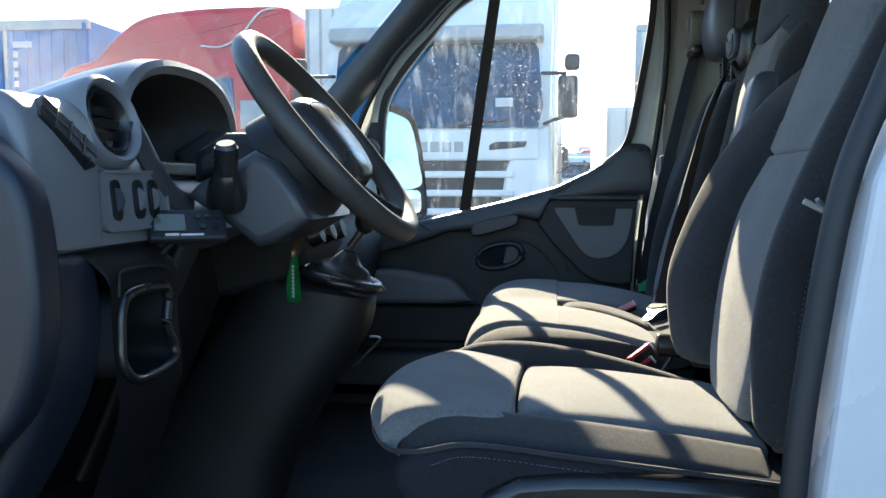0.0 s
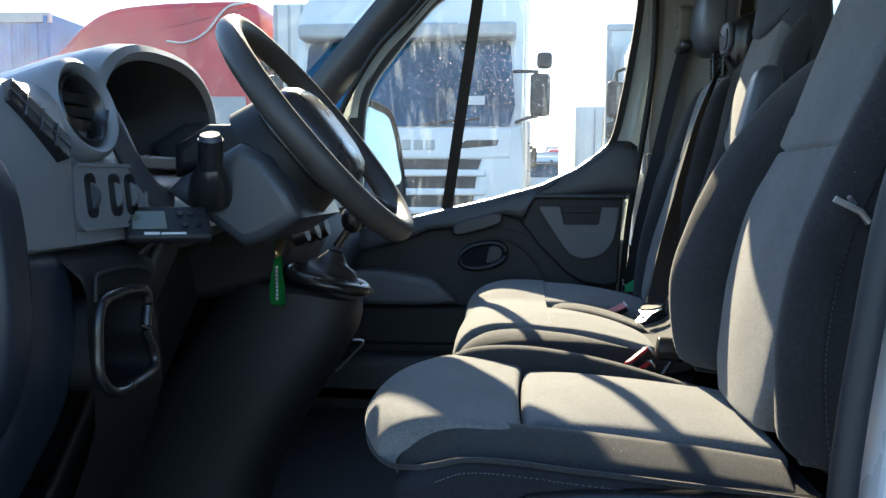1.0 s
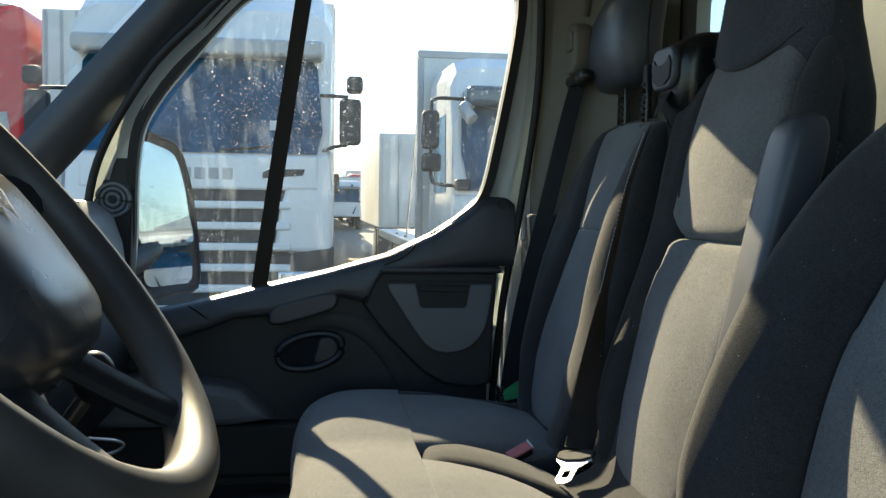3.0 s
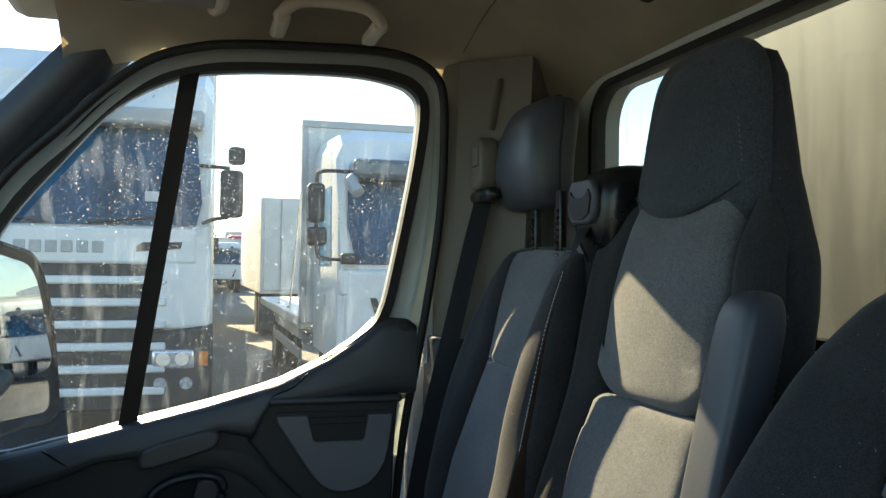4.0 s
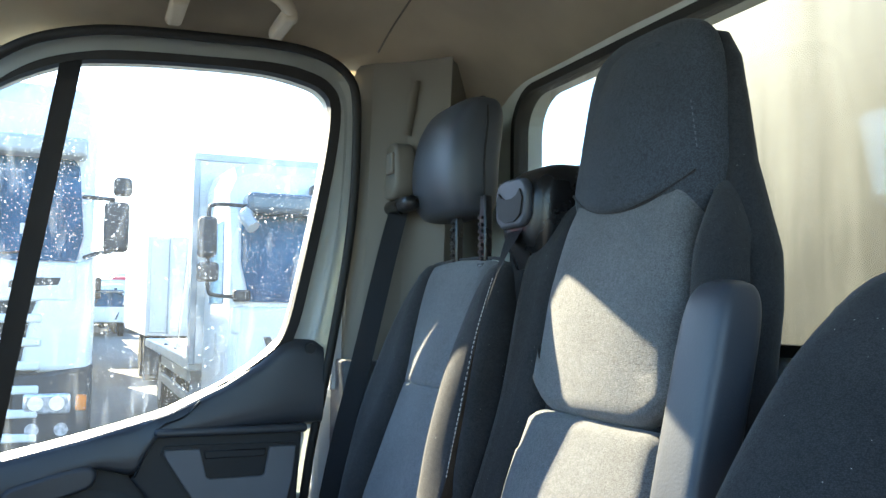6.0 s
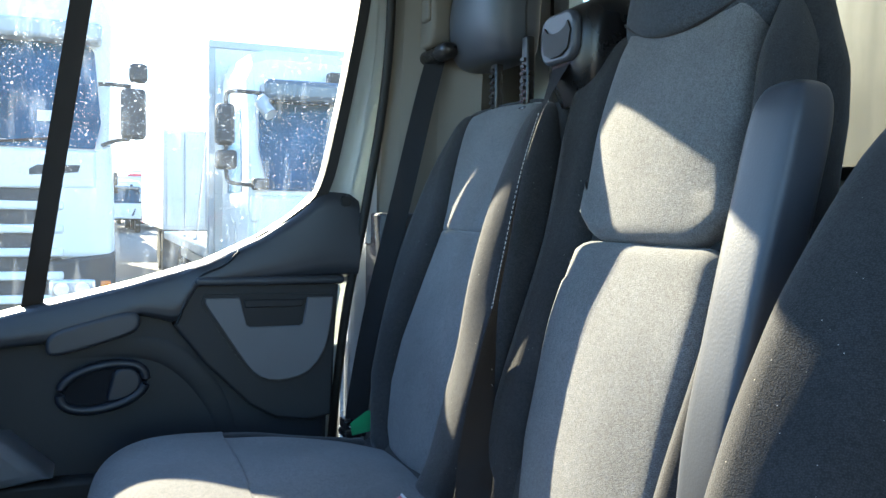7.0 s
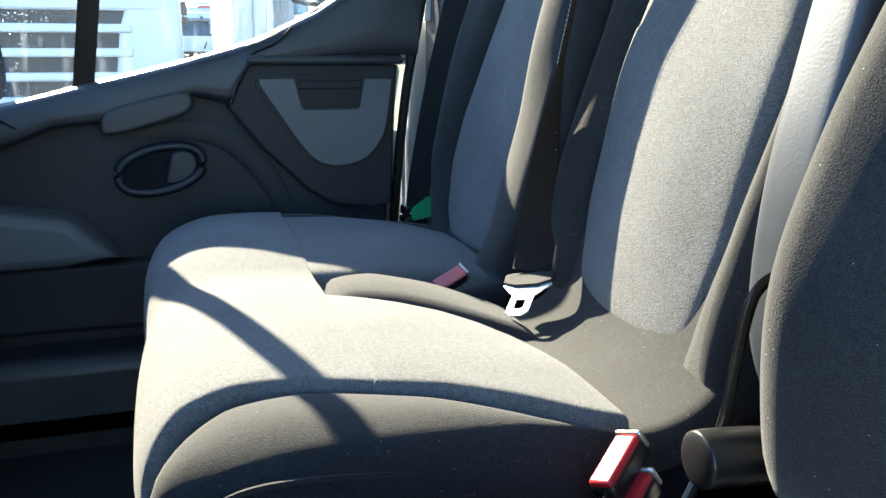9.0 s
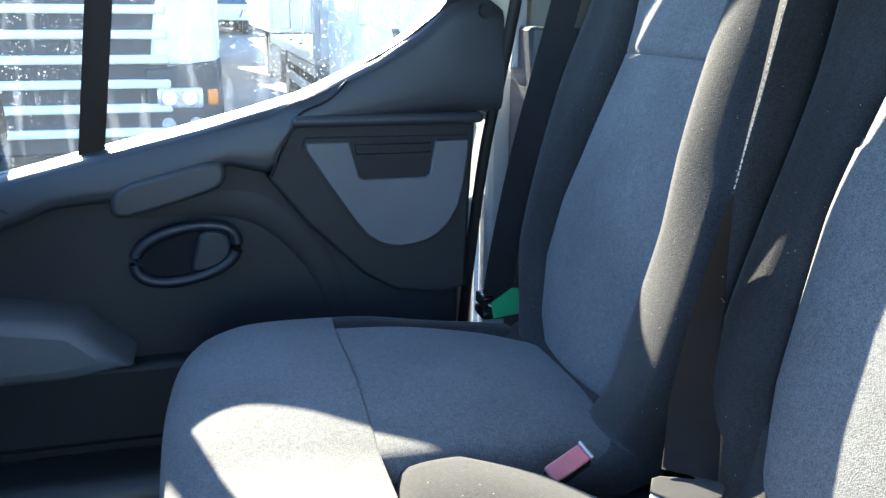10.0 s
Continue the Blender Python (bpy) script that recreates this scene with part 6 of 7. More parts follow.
    bm.transform(Matrix.Translation((0.024, 0.020, 0.0)))
    part("loop_face", bm, M_ARM, s, "outlet face with the sky reflection painted grey")
    # Dark plate stands in for the shade inside the mouth.
    bm = B()
    prism(bm, [(2.138, 1.765), (2.146, 1.752), (2.138, 1.728), (2.120, 1.720), (2.092, 1.720), (2.074, 1.728), (2.067, 1.752), (2.075, 1.765), (2.084, 1.757), (2.098, 1.753), (2.116, 1.753), (2.130, 1.757)], "x", 0.3815, 0.388)
    bm.transform(Matrix.Translation((0.024, 0.020, 0.0)))
    part("loop_mouth", bm, M_RUB, s, "dark plate for the shaded belt mouth", smooth=False)
    bm = B()
    W = basis((0.244, 2.030, 1.128), (-0.58, -0.70, -0.40), (-0.45, -0.20, 0.90)) @ Matrix.Scale(1.15, 4)
    prism(bm, [(-0.012, -0.022), (-0.009, -0.028), (0.003, -0.027), (0.009, -0.012), (0.009, 0.012), (0.003, 0.027), (-0.009, 0.028), (-0.012, 0.022)], "z", -0.002, 0.0035, 0.0015, 2)
    bm.transform(W)
    part("tongue_grip", bm, M_BELT, s, "dark tongue grip")
    # steel tongue: Y-shaped plate with a slot
    o = [(0.0, -0.025), (0.006, -0.027), (0.016, -0.012), (0.046, -0.012), (0.052, -0.006), (0.052, 0.006), (0.046, 0.012), (0.016, 0.012), (0.006, 0.027), (0.0, 0.025)]
    i = [(0.028, -0.0055), (0.028, -0.0055), (0.030, -0.0055), (0.040, -0.0055), (0.042, -0.004), (0.042, 0.004), (0.040, 0.0055), (0.030, 0.0055), (0.028, 0.0055), (0.028, 0.0055)]
    bm = B()
    frame_ring(bm, o, i, lambda p: W @ Vector((p[0], p[1], 0.001)), W.to_3x3() @ Vector((0, 0, -0.002)))
    bmesh.ops.remove_doubles(bm, verts=bm.verts, dist=0.0003)
    part("tongue", bm, M_STEEL, s, "bright steel tongue", smooth=False)


build_belts()


def build_buckle(name, o, u, n, label, red, sc=1.0):
    s = thing(name, label, "buckle", "belt buckles")
    W = basis(o, u, n) @ Matrix.Scale(sc, 4)
    bm = B()
    block(bm, -0.034, 0.030, -0.014, 0.014, -0.022, 0.0, 0.005, 3, W)
    part("housing", bm, M_BLK, s, "black housing")
    bm = B()
    block(bm, -0.032, 0.028, -0.0135, 0.0135, -0.004, 0.005, 0.004, 3, W)
    part("push_button", bm, red, s, "red push button")
    bm = B()
    block(bm, 0.0275, 0.033, -0.015, 0.015, -0.014, 0.006, 0.0025, 2, W)
    part("latch_slot_lip", bm, M_STEEL, s, "bright steel lip")
    bm = B()
    tube(bm, [W @ Vector((-0.030, 0, -0.012)), W @ Vector((-0.075, 0, -0.030)), W @ Vector((-0.11, 0, -0.06))], 0.008, 8, flat=(0.004, 0.010))
    part("stalk", bm, M_BLK, s)


M_PINK = mat("faded red plastic", (0.5, 0.16, 0.18), 0.4, var=0.08, scale=30, bump=0.03)
build_buckle("belt_buckle", (0.164, 1.668, 1.090), (0.72, 0.49, 0.46), (-0.571, 0.079, 0.817), "red-buttoned belt buckle beside the driver seat", M_RED, 0.85)
build_buckle("belt_buckle", (0.165, 1.648, 1.068), (0.72, 0.49, 0.46), (-0.560, 0.060, 0.825), "red-buttoned belt buckle beside the driver seat", M_RED, 0.85)
bm = B()
tube(bm, smooth_line([(0.275, 1.64, 1.238), (0.255, 1.64, 1.222), (0.245, 1.64, 1.17), (0.237, 1.64, 1.12), (0.217, 1.638, 1.08), (0.185, 1.63, 1.03)], 6), 0.006, 8, flat=(0.003, 0.0055))
tagged(part("cable", bm, M_BLK), "black cable strap beside the driver armrest", "cable")
build_buckle("belt_buckle", (0.178, 2.128, 1.112), (0.85, 0.2, 0.25), (-0.3, -0.5, 0.8), "faded red belt buckle between the bench places", M_PINK, 0.7)


def build_tag():
    s = thing("tag", "small green plastic tag on a wire loop by the door", "tag")
    W = basis((0.272, 2.556, 1.118), (0.85, -0.5, 0.35), (-0.45, -0.75, 0.5)) @ Matrix.Scale(1.3, 4)
    bm = B()
    o = [(-0.022, -0.014), (0.006, -0.014), (0.022, -0.002), (0.022, 0.012), (0.004, 0.016), (-0.022, 0.004)]
    f = bm.faces.new([bm.verts.new(W @ Vector((x, y, 0))) for x, y in o])
    bmesh.ops.solidify(bm, geom=[f], thickness=0.002)
    part("plate", bm, M_TAG, s, smooth=False)
    bm = B()
    tube(bm, smooth_line([(0.248, 2.63, 1.126), (0.25, 2.612, 1.104), (0.264, 2.575, 1.100), (0.278, 2.56, 1.112)], 6), 0.0013, 6)
    part("wire", bm, M_SCREEN, s, "pale wire loop")
    bm = B()
    block(bm, 0.24, 0.275, 2.585, 2.63, 1.082, 1.095, 0.004)
    block(bm, 0.245, 0.262, 2.60, 2.64, 1.094, 1.112, 0.003)
    part("striker", bm, M_BLK, s)


build_tag()


# ---- roof fittings ----
def build_fittings():
    bm = B()
    pts = smooth_line([(-0.020, 2.555, 2.118), (-0.014, 2.535, 2.122), (-0.002, 2.524, 2.132), (0.016, 2.518, 2.140), (0.045, 2.515, 2.144), (0.085, 2.514, 2.144), (0.125, 2.515, 2.142), (0.152, 2.520, 2.135), (0.168, 2.530, 2.124), (0.178, 2.545, 2.116), (0.182, 2.558, 2.114)], 6)
    tube(bm, pts, 0.011, 14, flat=(0.013, 0.012), up=(0, 1, 0))
    for x in (-0.014, 0.174):
        block(bm, x - 0.015, x + 0.015, 2.530, 2.66, 2.102, 2.126, 0.009, 3)
    bm.transform(Matrix.Translation((-0.13, 1.01, 1.655)) @ Matrix.Scale(0.925, 4) @ Matrix.Translation((0.13, -1.01, -1.655)))
    h = tagged(part("grab_handle", bm, M_HEAD), "beige plastic grab handle above the passenger door", "grab handle")
    v = thing("sun_visor", "folded grey-beige sun visor against the headliner", "sun visor")
    bm = B()
    block(bm, -0.40, -0.135, 1.86, 2.465, 2.092, 2.108, 0.007, 3, pose(0, 0, 0))
    part("flap", bm, mat("visor vinyl", (0.24, 0.22, 0.2), 0.7, var=0.06, scale=5, bump=0.25, bscale=500), v)
    bm = B()
    tube(bm, smooth_line([(-0.128, 1.88, 2.106), (-0.126, 2.2, 2.108), (-0.126, 2.44, 2.10), (-0.14, 2.475, 2.092)], 6), 0.012, 10, flat=(0.013, 0.010))
    part("edge_roll", bm, M_HEAD, v, "beige rolled edge")
    k = thing("coat_hook", "small black roof hook on the headliner", "hook")
    for dy in (0.0, -0.046):
        bm = B()
        cyl(bm, (0.520, 2.105 + dy, 2.100), (0.515, 2.105 + dy, 2.068), 0.021, 0.018)
        part("stud", bm, M_BLK if dy else M_RUB, k)
    bm = B()
    tube(bm, smooth_line([(0.345, 2.0, ROOF + 0.008), (0.35, 2.3, ROOF + 0.005), (0.35, 2.45, ROOF - 0.02), (0.345, 2.54, ROOF - 0.055)], 6), 0.002, 6)
    tagged(part("trim", bm, M_TRIM), "beige headliner joint strip", "trim", kind="structure")


build_fittings()


def build_wing_mirror():
    s = thing("wing_mirror", "black speckled door mirror with a wide-angle glass below", "door mirror")
    n = Vector((0.83, -0.56, 0.06)).normalized()
    u = Vector((0.56, 0.83, 0.0)).normalized()
    c = Vector((-0.535, 2.955, 1.49))
    v = n.cross(u)
    W = Matrix(((u.x, v.x, n.x, c.x), (u.y, v.y, n.y, c.y), (u.z, v.z, n.z, c.z), (0, 0, 0, 1)))
    bm = B()
    prev = None
    out = [(v_.x, v_.y) for v_ in smooth_line([(-0.098, -0.195, 0), (0.0, -0.205, 0), (0.098, -0.195, 0), (0.108, -0.10, 0), (0.098, 0.02, 0), (0.080, 0.105, 0), (0.052, 0.165, 0), (0.0, 0.187, 0), (-0.098, 0.186, 0), (-0.106, 0.0, 0)], 4, True)]
    for z, k in ((-0.11, 0.35), (-0.10, 0.62), (-0.06, 0.88), (-0.01, 1.0), (0.012, 1.0), (0.016, 0.96), (0.008, 0.92)):
        row = [bm.verts.new(W @ Vector((p[0] * k, p[1] * (k * .5 + .5 if k < .9 else k), z))) for p in out]
        if prev:
            for i in range(len(out)):
                bm.faces.new((prev[i], prev[(i + 1) % len(out)], row[(i + 1) % len(out)], row[i]))
        else:
            bm.faces.new(row)
        prev = row
    bm.faces.new(prev)
    part("housing", bm, M_PLA2, s, "black housing with water spots")
    mm = bpy.data.materials.new("mirror glass")
    mm.use_nodes = True
    b = mm.node_tree.nodes["Principled BSDF"]
    b.inputs["Base Color"].default_value = (0.82, 0.86, 0.88, 1)
    b.inputs["Metallic"].default_value = 1.0
    b.inputs["Roughness"].default_value = 0.015
    for z0, z1, nm in ((-0.085, 0.170, "main_glass"), (-0.180, -0.100, "wide_glass")):
        bm = B()
        o = round_rect(-0.090, 0.074, z0, z1, 0.025, 5)
        if z1 > 0:
            o = [(v_.x, v_.y) for v_ in smooth_line([(-0.088, z0, 0), (0.072, z0, 0), (0.070, 0.0, 0), (0.056, 0.08, 0), (0.030, 0.140, 0), (-0.020, 0.160, 0), (-0.086, 0.162, 0), (-0.092, 0.05, 0)], 4, True)]
        f = bm.faces.new([bm.verts.new(W @ Vector((p[0], p[1], 0.016))) for p in o])
        bmesh.ops.solidify(bm, geom=[f], thickness=0.003)
        part(nm, bm, mm, s, "mirror glass", smooth=False)
    bm = B()
    tube(bm, [(-0.60, 2.72, 1.36), (-0.57, 2.84, 1.38), (-0.56, 2.93, 1.40)], 0.03, 10)
    part("foot", bm, M_PLA2, s)


build_wing_mirror()


# ---- our own load box and chassis ----
def build_carrier():
    s = thing("chassis", "steel van chassis with black tyres under the cab", "chassis")
    for y in (1.35, 2.2):
        bm = B()
        block(bm, -0.9, 4.6, y - 0.04, y + 0.04, 0.48, 0.64, 0.01)
        part("rail", bm, M_RUB, s)
    for x, y in ((-0.95, 0.95), (-0.95, 2.55), (2.9, 1.0), (2.9, 2.5)):
        bm = B()
        cyl(bm, (x, y - 0.11, 0.35), (x, y + 0.11, 0.35), 0.35, n=32)
        part("tyre", bm, M_RUB, s)
    for x in (-0.95, 2.9):
        bm = B()
        cyl(bm, (x, 0.95, 0.36), (x, 2.55, 0.36), 0.06)
        cyl(bm, (x, 1.775, 0.36), (x, 1.775, 0.60), 0.10)
        part("axle", bm, M_RUB, s)
    for x in (-0.6, 0.3, 1.2, 2.4, 4.0):
        bm = B()
        block(bm, x, x + 0.1, 0.95, 2.6, 0.60, 0.68, 0.01)
        part("cross_member", bm, M_RUB, s)
    b = thing("cargo_box", "grimy pale cargo box wall close behind the cab", "cargo box")
    m = bpy.data.materials.new("weathered box panel")
    m.use_nodes = True
    N, L = m.node_tree.nodes, m.node_tree.links
    bs = N["Principled BSDF"]
    bs.inputs["Roughness"].default_value = 0.55
    tc = N.new("ShaderNodeTexCoord")
    mp = N.new("ShaderNodeMapping")
    mp.inputs["Scale"].default_value = (1, 1, 0.12)
    n1, n2 = N.new("ShaderNodeTexNoise"), N.new("ShaderNodeTexNoise")
    n1.inputs["Scale"].default_value, n1.inputs["Detail"].default_value = 13, 6
    n2.inputs["Scale"].default_value, n2.inputs["Detail"].default_value = 2.2, 6
    L.new(tc.outputs["Object"], mp.inputs[0])
    L.new(mp.outputs[0], n1.inputs["Vector"])
    L.new(tc.outputs["Object"], n2.inputs["Vector"])
    mul = N.new("ShaderNodeMath")
    mul.operation = "MULTIPLY"
    L.new(n1.outputs[0], mul.inputs[0])
    L.new(n2.outputs[0], mul.inputs[1])
    cr = N.new("ShaderNodeValToRGB")
    cr.color_ramp.elements[0].position, cr.color_ramp.elements[1].position = 0.15, 0.36
    cr.color_ramp.elements[0].color, cr.color_ramp.elements[1].color = (0.060, 0.057, 0.046, 1), (0.195, 0.187, 0.162, 1)
    L.new(mul.outputs[0], cr.inputs[0])
    L.new(cr.outputs[0], bs.inputs["Base Color"])
    bm = B()
    block(bm, 1.06, 4.7, 0.62, 2.93, 0.68, 3.05, 0.035, 3)
    part("panel_body", bm, m, b, "pale panels streaked with grime")
    bm = B()
    for k, (y, w_) in enumerate(((2.00, 0.012), (1.98, 0.022), (2.00, 0.012), (1.977, 0.026))):
        block(bm, 1.0575, 1.0595, y - w_ / 2, y + w_ / 2, 1.600 - 0.016 * k, 1.606 - 0.016 * k)
    part("small_print", bm, M_APIL, b, "tiny dark print marks", smooth=False)


build_carrier()

# ---- yard vehicles ----
# The base blue stands in for the sky reflected in the glass.
M_TGL = mat("truck glass with painted sky blue", (0.03, 0.15, 0.30), 0.08, spec=0.3, var=0.3, scale=2, bump=0.0)
M_TDK = mat("truck dark plastic", (0.03, 0.032, 0.036), 0.6, var=0.2, scale=6, bump=0.1)
M_TWH = mat("truck white paint", (0.78, 0.78, 0.76), 0.3, var=0.05, scale=1.6, bump=0.02, bscale=20)
M_TGR = mat("truck grey lettering", (0.40, 0.41, 0.41), 0.4, var=0.05, bump=0.0)
M_TRED = mat("truck red paint", (0.55, 0.012, 0.022), 0.32, var=0.1, scale=2, bump=0.02, bscale=20)
M_TBLU = mat("container blue", (0.012, 0.15, 0.42), 0.55, var=0.15, scale=2, bump=0.05, bscale=40)
M_TBOX = mat("trailer skin", (0.70, 0.69, 0.65), 0.5, var=0.08, scale=1.0, bump=0.03, bscale=20)
M_LENS = mat("headlamp lens", (0.75, 0.77, 0.8), 0.1, metal=0.6, var=0.25, scale=25, bump=0.1, bscale=60)
M_AMB = mat("amber lens", (0.7, 0.2, 0.02), 0.2, var=0.1, bump=0.0)


def wheel(parent, x, y, r=0.5, w=0.3):
    bm = B()
    cyl(bm, (x - w / 2, y, r), (x + w / 2, y, r), r, n=32)
    t = part("tyre", bm, M_RUB, parent, "black tyre")
    bm = B()
    cyl(bm, (x - w / 2 - 0.01, y, r), (x + w / 2 + 0.01, y, r), r * 0.55, n=24)
    part("rim", bm, M_TGR, t)


def truck_mirror(parent, x, y, sg, z0, z1, w_, arms):
    bm = B()
    block(bm, x - w_ / 2, x + w_ / 2, y - 0.07, y + 0.09, z0, z1, 0.04, 3)
    m = part("mirror", bm, M_TDK, parent, "black mirror housing")
    for (xa, za, xb, zb) in arms:
        bm = B()
        tube(bm, smooth_line([(xa, y + 0.28, za), (xa * .5 + xb * .5, y + 0.06, zb * .7 + za * .3), (xb, y, zb)], 5), 0.018, 8)
        part("mirror_arm", bm, M_TDK, parent)


def build_tall_truck(paint, label, lettering=True):
    """A high cab seen from the front: its nose lies on y = 0, centred on x = 0, with a box trailer behind."""
    s = thing("truck", label, "truck", "trucks in the yard")
    bm = B()
    secs = [(0.0, 0.95, 1.98, 1.16), (0.10, 0.93, 2.95, 1.19), (0.22, 0.92, 3.35, 1.20), (0.60, 0.92, 3.62, 1.20), (2.15, 0.92, 3.72, 1.20)]
    prev = None
    for y, z0, z1, hw in secs:
        o = [(-hw, z0), (-hw, z1 - 0.22), (-hw + 0.08, z1 - 0.06), (-hw + 0.24, z1), (hw - 0.24, z1), (hw - 0.08, z1 - 0.06), (hw, z1 - 0.22), (hw, z0)]
        row = [bm.verts.new((x, y, z)) for x, z in o]
        if prev:
            for k in range(8):
                bm.faces.new((prev[k], prev[(k + 1) % 8], row[(k + 1) % 8], row[k]))
        else:
            bm.faces.new(row)
        prev = row
    bm.faces.new(prev)
    part("cab", bm, paint, s, "painted high cab", smooth=False)
    # windscreen, raked
    bm = B()
    o = [(-1.06, 1.98), (1.06, 1.98), (1.11, 2.2), (1.06, 2.80), (1.0, 2.88), (-1.0, 2.88), (-1.06, 2.80), (-1.11, 2.2)]
    f = bm.faces.new([bm.verts.new((x, -0.025 + 0.11 * max(0, z - 1.98), z)) for x, z in o])
    bmesh.ops.solidify(bm, geom=[f], thickness=0.01)
    ws = part("windscreen", bm, M_TGL, s, "dark windscreen with a painted sky reflection", smooth=False)
    bm = B()
    block(bm, 0.62, 0.80, -0.016, -0.010, 2.20, 2.29)
    part("sticker", bm, M_SCREEN, ws, "white windscreen sticker", smooth=False)
    for k in (-1, 1):
        bm = B()
        tube(bm, [(k * 0.15, -0.035, 2.0), (k * 0.75, -0.03, 2.06)], 0.012, 6)
        part("wiper", bm, M_TDK, ws)
    bm = B()
    block(bm, -1.12, 1.12, -0.16, 0.12, 2.86, 3.02, 0.04, 3)
    part("sun_shield", bm, M_TGR if paint is M_TWH else M_TDK, s, "tinted sun shield")
    # nose
    bm = B()
    block(bm, -1.08, 1.08, -0.06, 0.1, 1.64, 1.965, 0.03, 3)
    part("nose_panel", bm, paint, s)
    if lettering:
        for k in range(6):
            bm = B()
            x = -0.43 + 0.125 * k
            block(bm, x, x + 0.095, -0.066, -0.055, 1.735, 1.84, 0.006, 1)
            part("badge_bar", bm, M_TGR, s, "plain grey badge bar", smooth=False)
    bm = B()
    block(bm, -0.80, 0.80, -0.02, 0.05, 0.36, 1.64, 0.01)
    part("grille_back", bm, M_TDK, s, "dark grille")
    for k in range(6):
        bm = B()
        z = 1.445 + 0.045 - 0.195 * k
        block(bm, -0.86, 0.62 + 0.2, -0.075, 0.0, z - 0.028, z + 0.045, 0.02, 3)
        part("grille_slat", bm, paint, s, "painted grille slat")
    for sg in (-1, 1):
        bm = B()
        prism(bm, [(sg * 0.56, 1.75), (sg * 0.93, 1.78), (sg * 0.95, 1.84), (sg * 0.62, 1.835), (sg * 0.56, 1.80)], "y", -0.066, -0.03)
        part("intake", bm, M_TDK, s, "dark air intake", smooth=False)
        bm = B()
        pts = [(0.66, 1.06), (0.72, 1.5), (0.80, 1.74), (0.95, 1.92), (1.19, 2.02), (1.215, 1.5), (1.215, 1.06)]
        prism(bm, [(sg * x, z) for x, z in pts], "y", -0.05, 0.5, 0.05, 4)
        part("corner_panel", bm, paint, s, "rounded corner panel")
        bm = B()
        prism(bm, [(sg * x, z) for x, z in ((0.60, 0.34), (0.62, 1.03), (0.9, 1.06), (1.225, 1.12), (1.225, 0.36))], "y", -0.06, 0.55, 0.04, 3)
        part("bumper_corner", bm, M_TDK, s, "dark bumper corner")
        bm = B()
        block(bm, min(sg * 0.70, sg * 1.07), max(sg * 0.70, sg * 1.07), -0.075, 0.0, 0.71, 0.885, 0.03, 3)
        hl = part("headlamp", bm, M_LENS, s, "clear headlamp")
        for q in (0.80, 0.96):
            bm = B()
            cyl(bm, (sg * q, -0.078, 0.80), (sg * q, -0.082, 0.80), 0.06, n=20)
            part("reflector", bm, M_STEEL, hl)
        bm = B()
        block(bm, min(sg * 1.10, sg * 1.19), max(sg * 1.10, sg * 1.19), -0.07, 0.0, 0.73, 0.87, 0.02)
        part("indicator", bm, M_AMB, s, "amber indicator")
        for q in (0.78, 1.0):
            bm = B()
            cyl(bm, (sg * q, -0.07, 0.585), (sg * q, -0.055, 0.585), 0.055, n=20)
            part("fog_lamp", bm, M_LENS, s, "round fog lamp")
        truck_mirror(s, sg * 1.36, -0.25, sg, 2.06, 2.48, 0.20, [(sg * 1.10, 2.54, sg * 1.34, 2.50), (sg * 1.12, 2.02, sg * 1.33, 2.06)])
        bm = B()
        block(bm, sg * 1.40 - 0.075, sg * 1.40 + 0.075, -0.31, -0.18, 2.53, 2.69, 0.04, 3)
        part("mirror", bm, M_TDK, s, "black mirror housing")
        bm = B()
        prism(bm, [(0.45, 1.95), (0.55, 2.75), (1.25, 2.75), (1.3, 1.95)], "x", sg * 1.195, sg * 1.205)
        part("side_window", bm, M_TGL, s, "dark side window with painted sky blue", smooth=False)
        wheel(s, sg * 1.03, 1.35)
        wheel(s, sg * 1.0, 4.6)
    bm = B()
    block(bm, -1.0, 1.0, 0.05, 0.5, 0.33, 0.95, 0.03)
    part("bumper", bm, M_TDK, s)
    bm = B()
    block(bm, -0.35, 0.35, 0.4, 9.5, 0.75, 1.05, 0.02)
    part("frame", bm, M_TDK, s)
    bm = B()
    block(bm, -1.25, 1.25, 2.5, 14.0, 1.05, 3.98, 0.03)
    part("trailer_box", bm, M_TBOX, s, "pale trailer box")
    for k in range(8):
        bm = B()
        block(bm, -1.262, 1.262, 2.6 + 1.6 * k, 2.66 + 1.6 * k, 1.1, 3.95, 0.01)
        part("box_rib", bm, M_TGR, s)
    return s


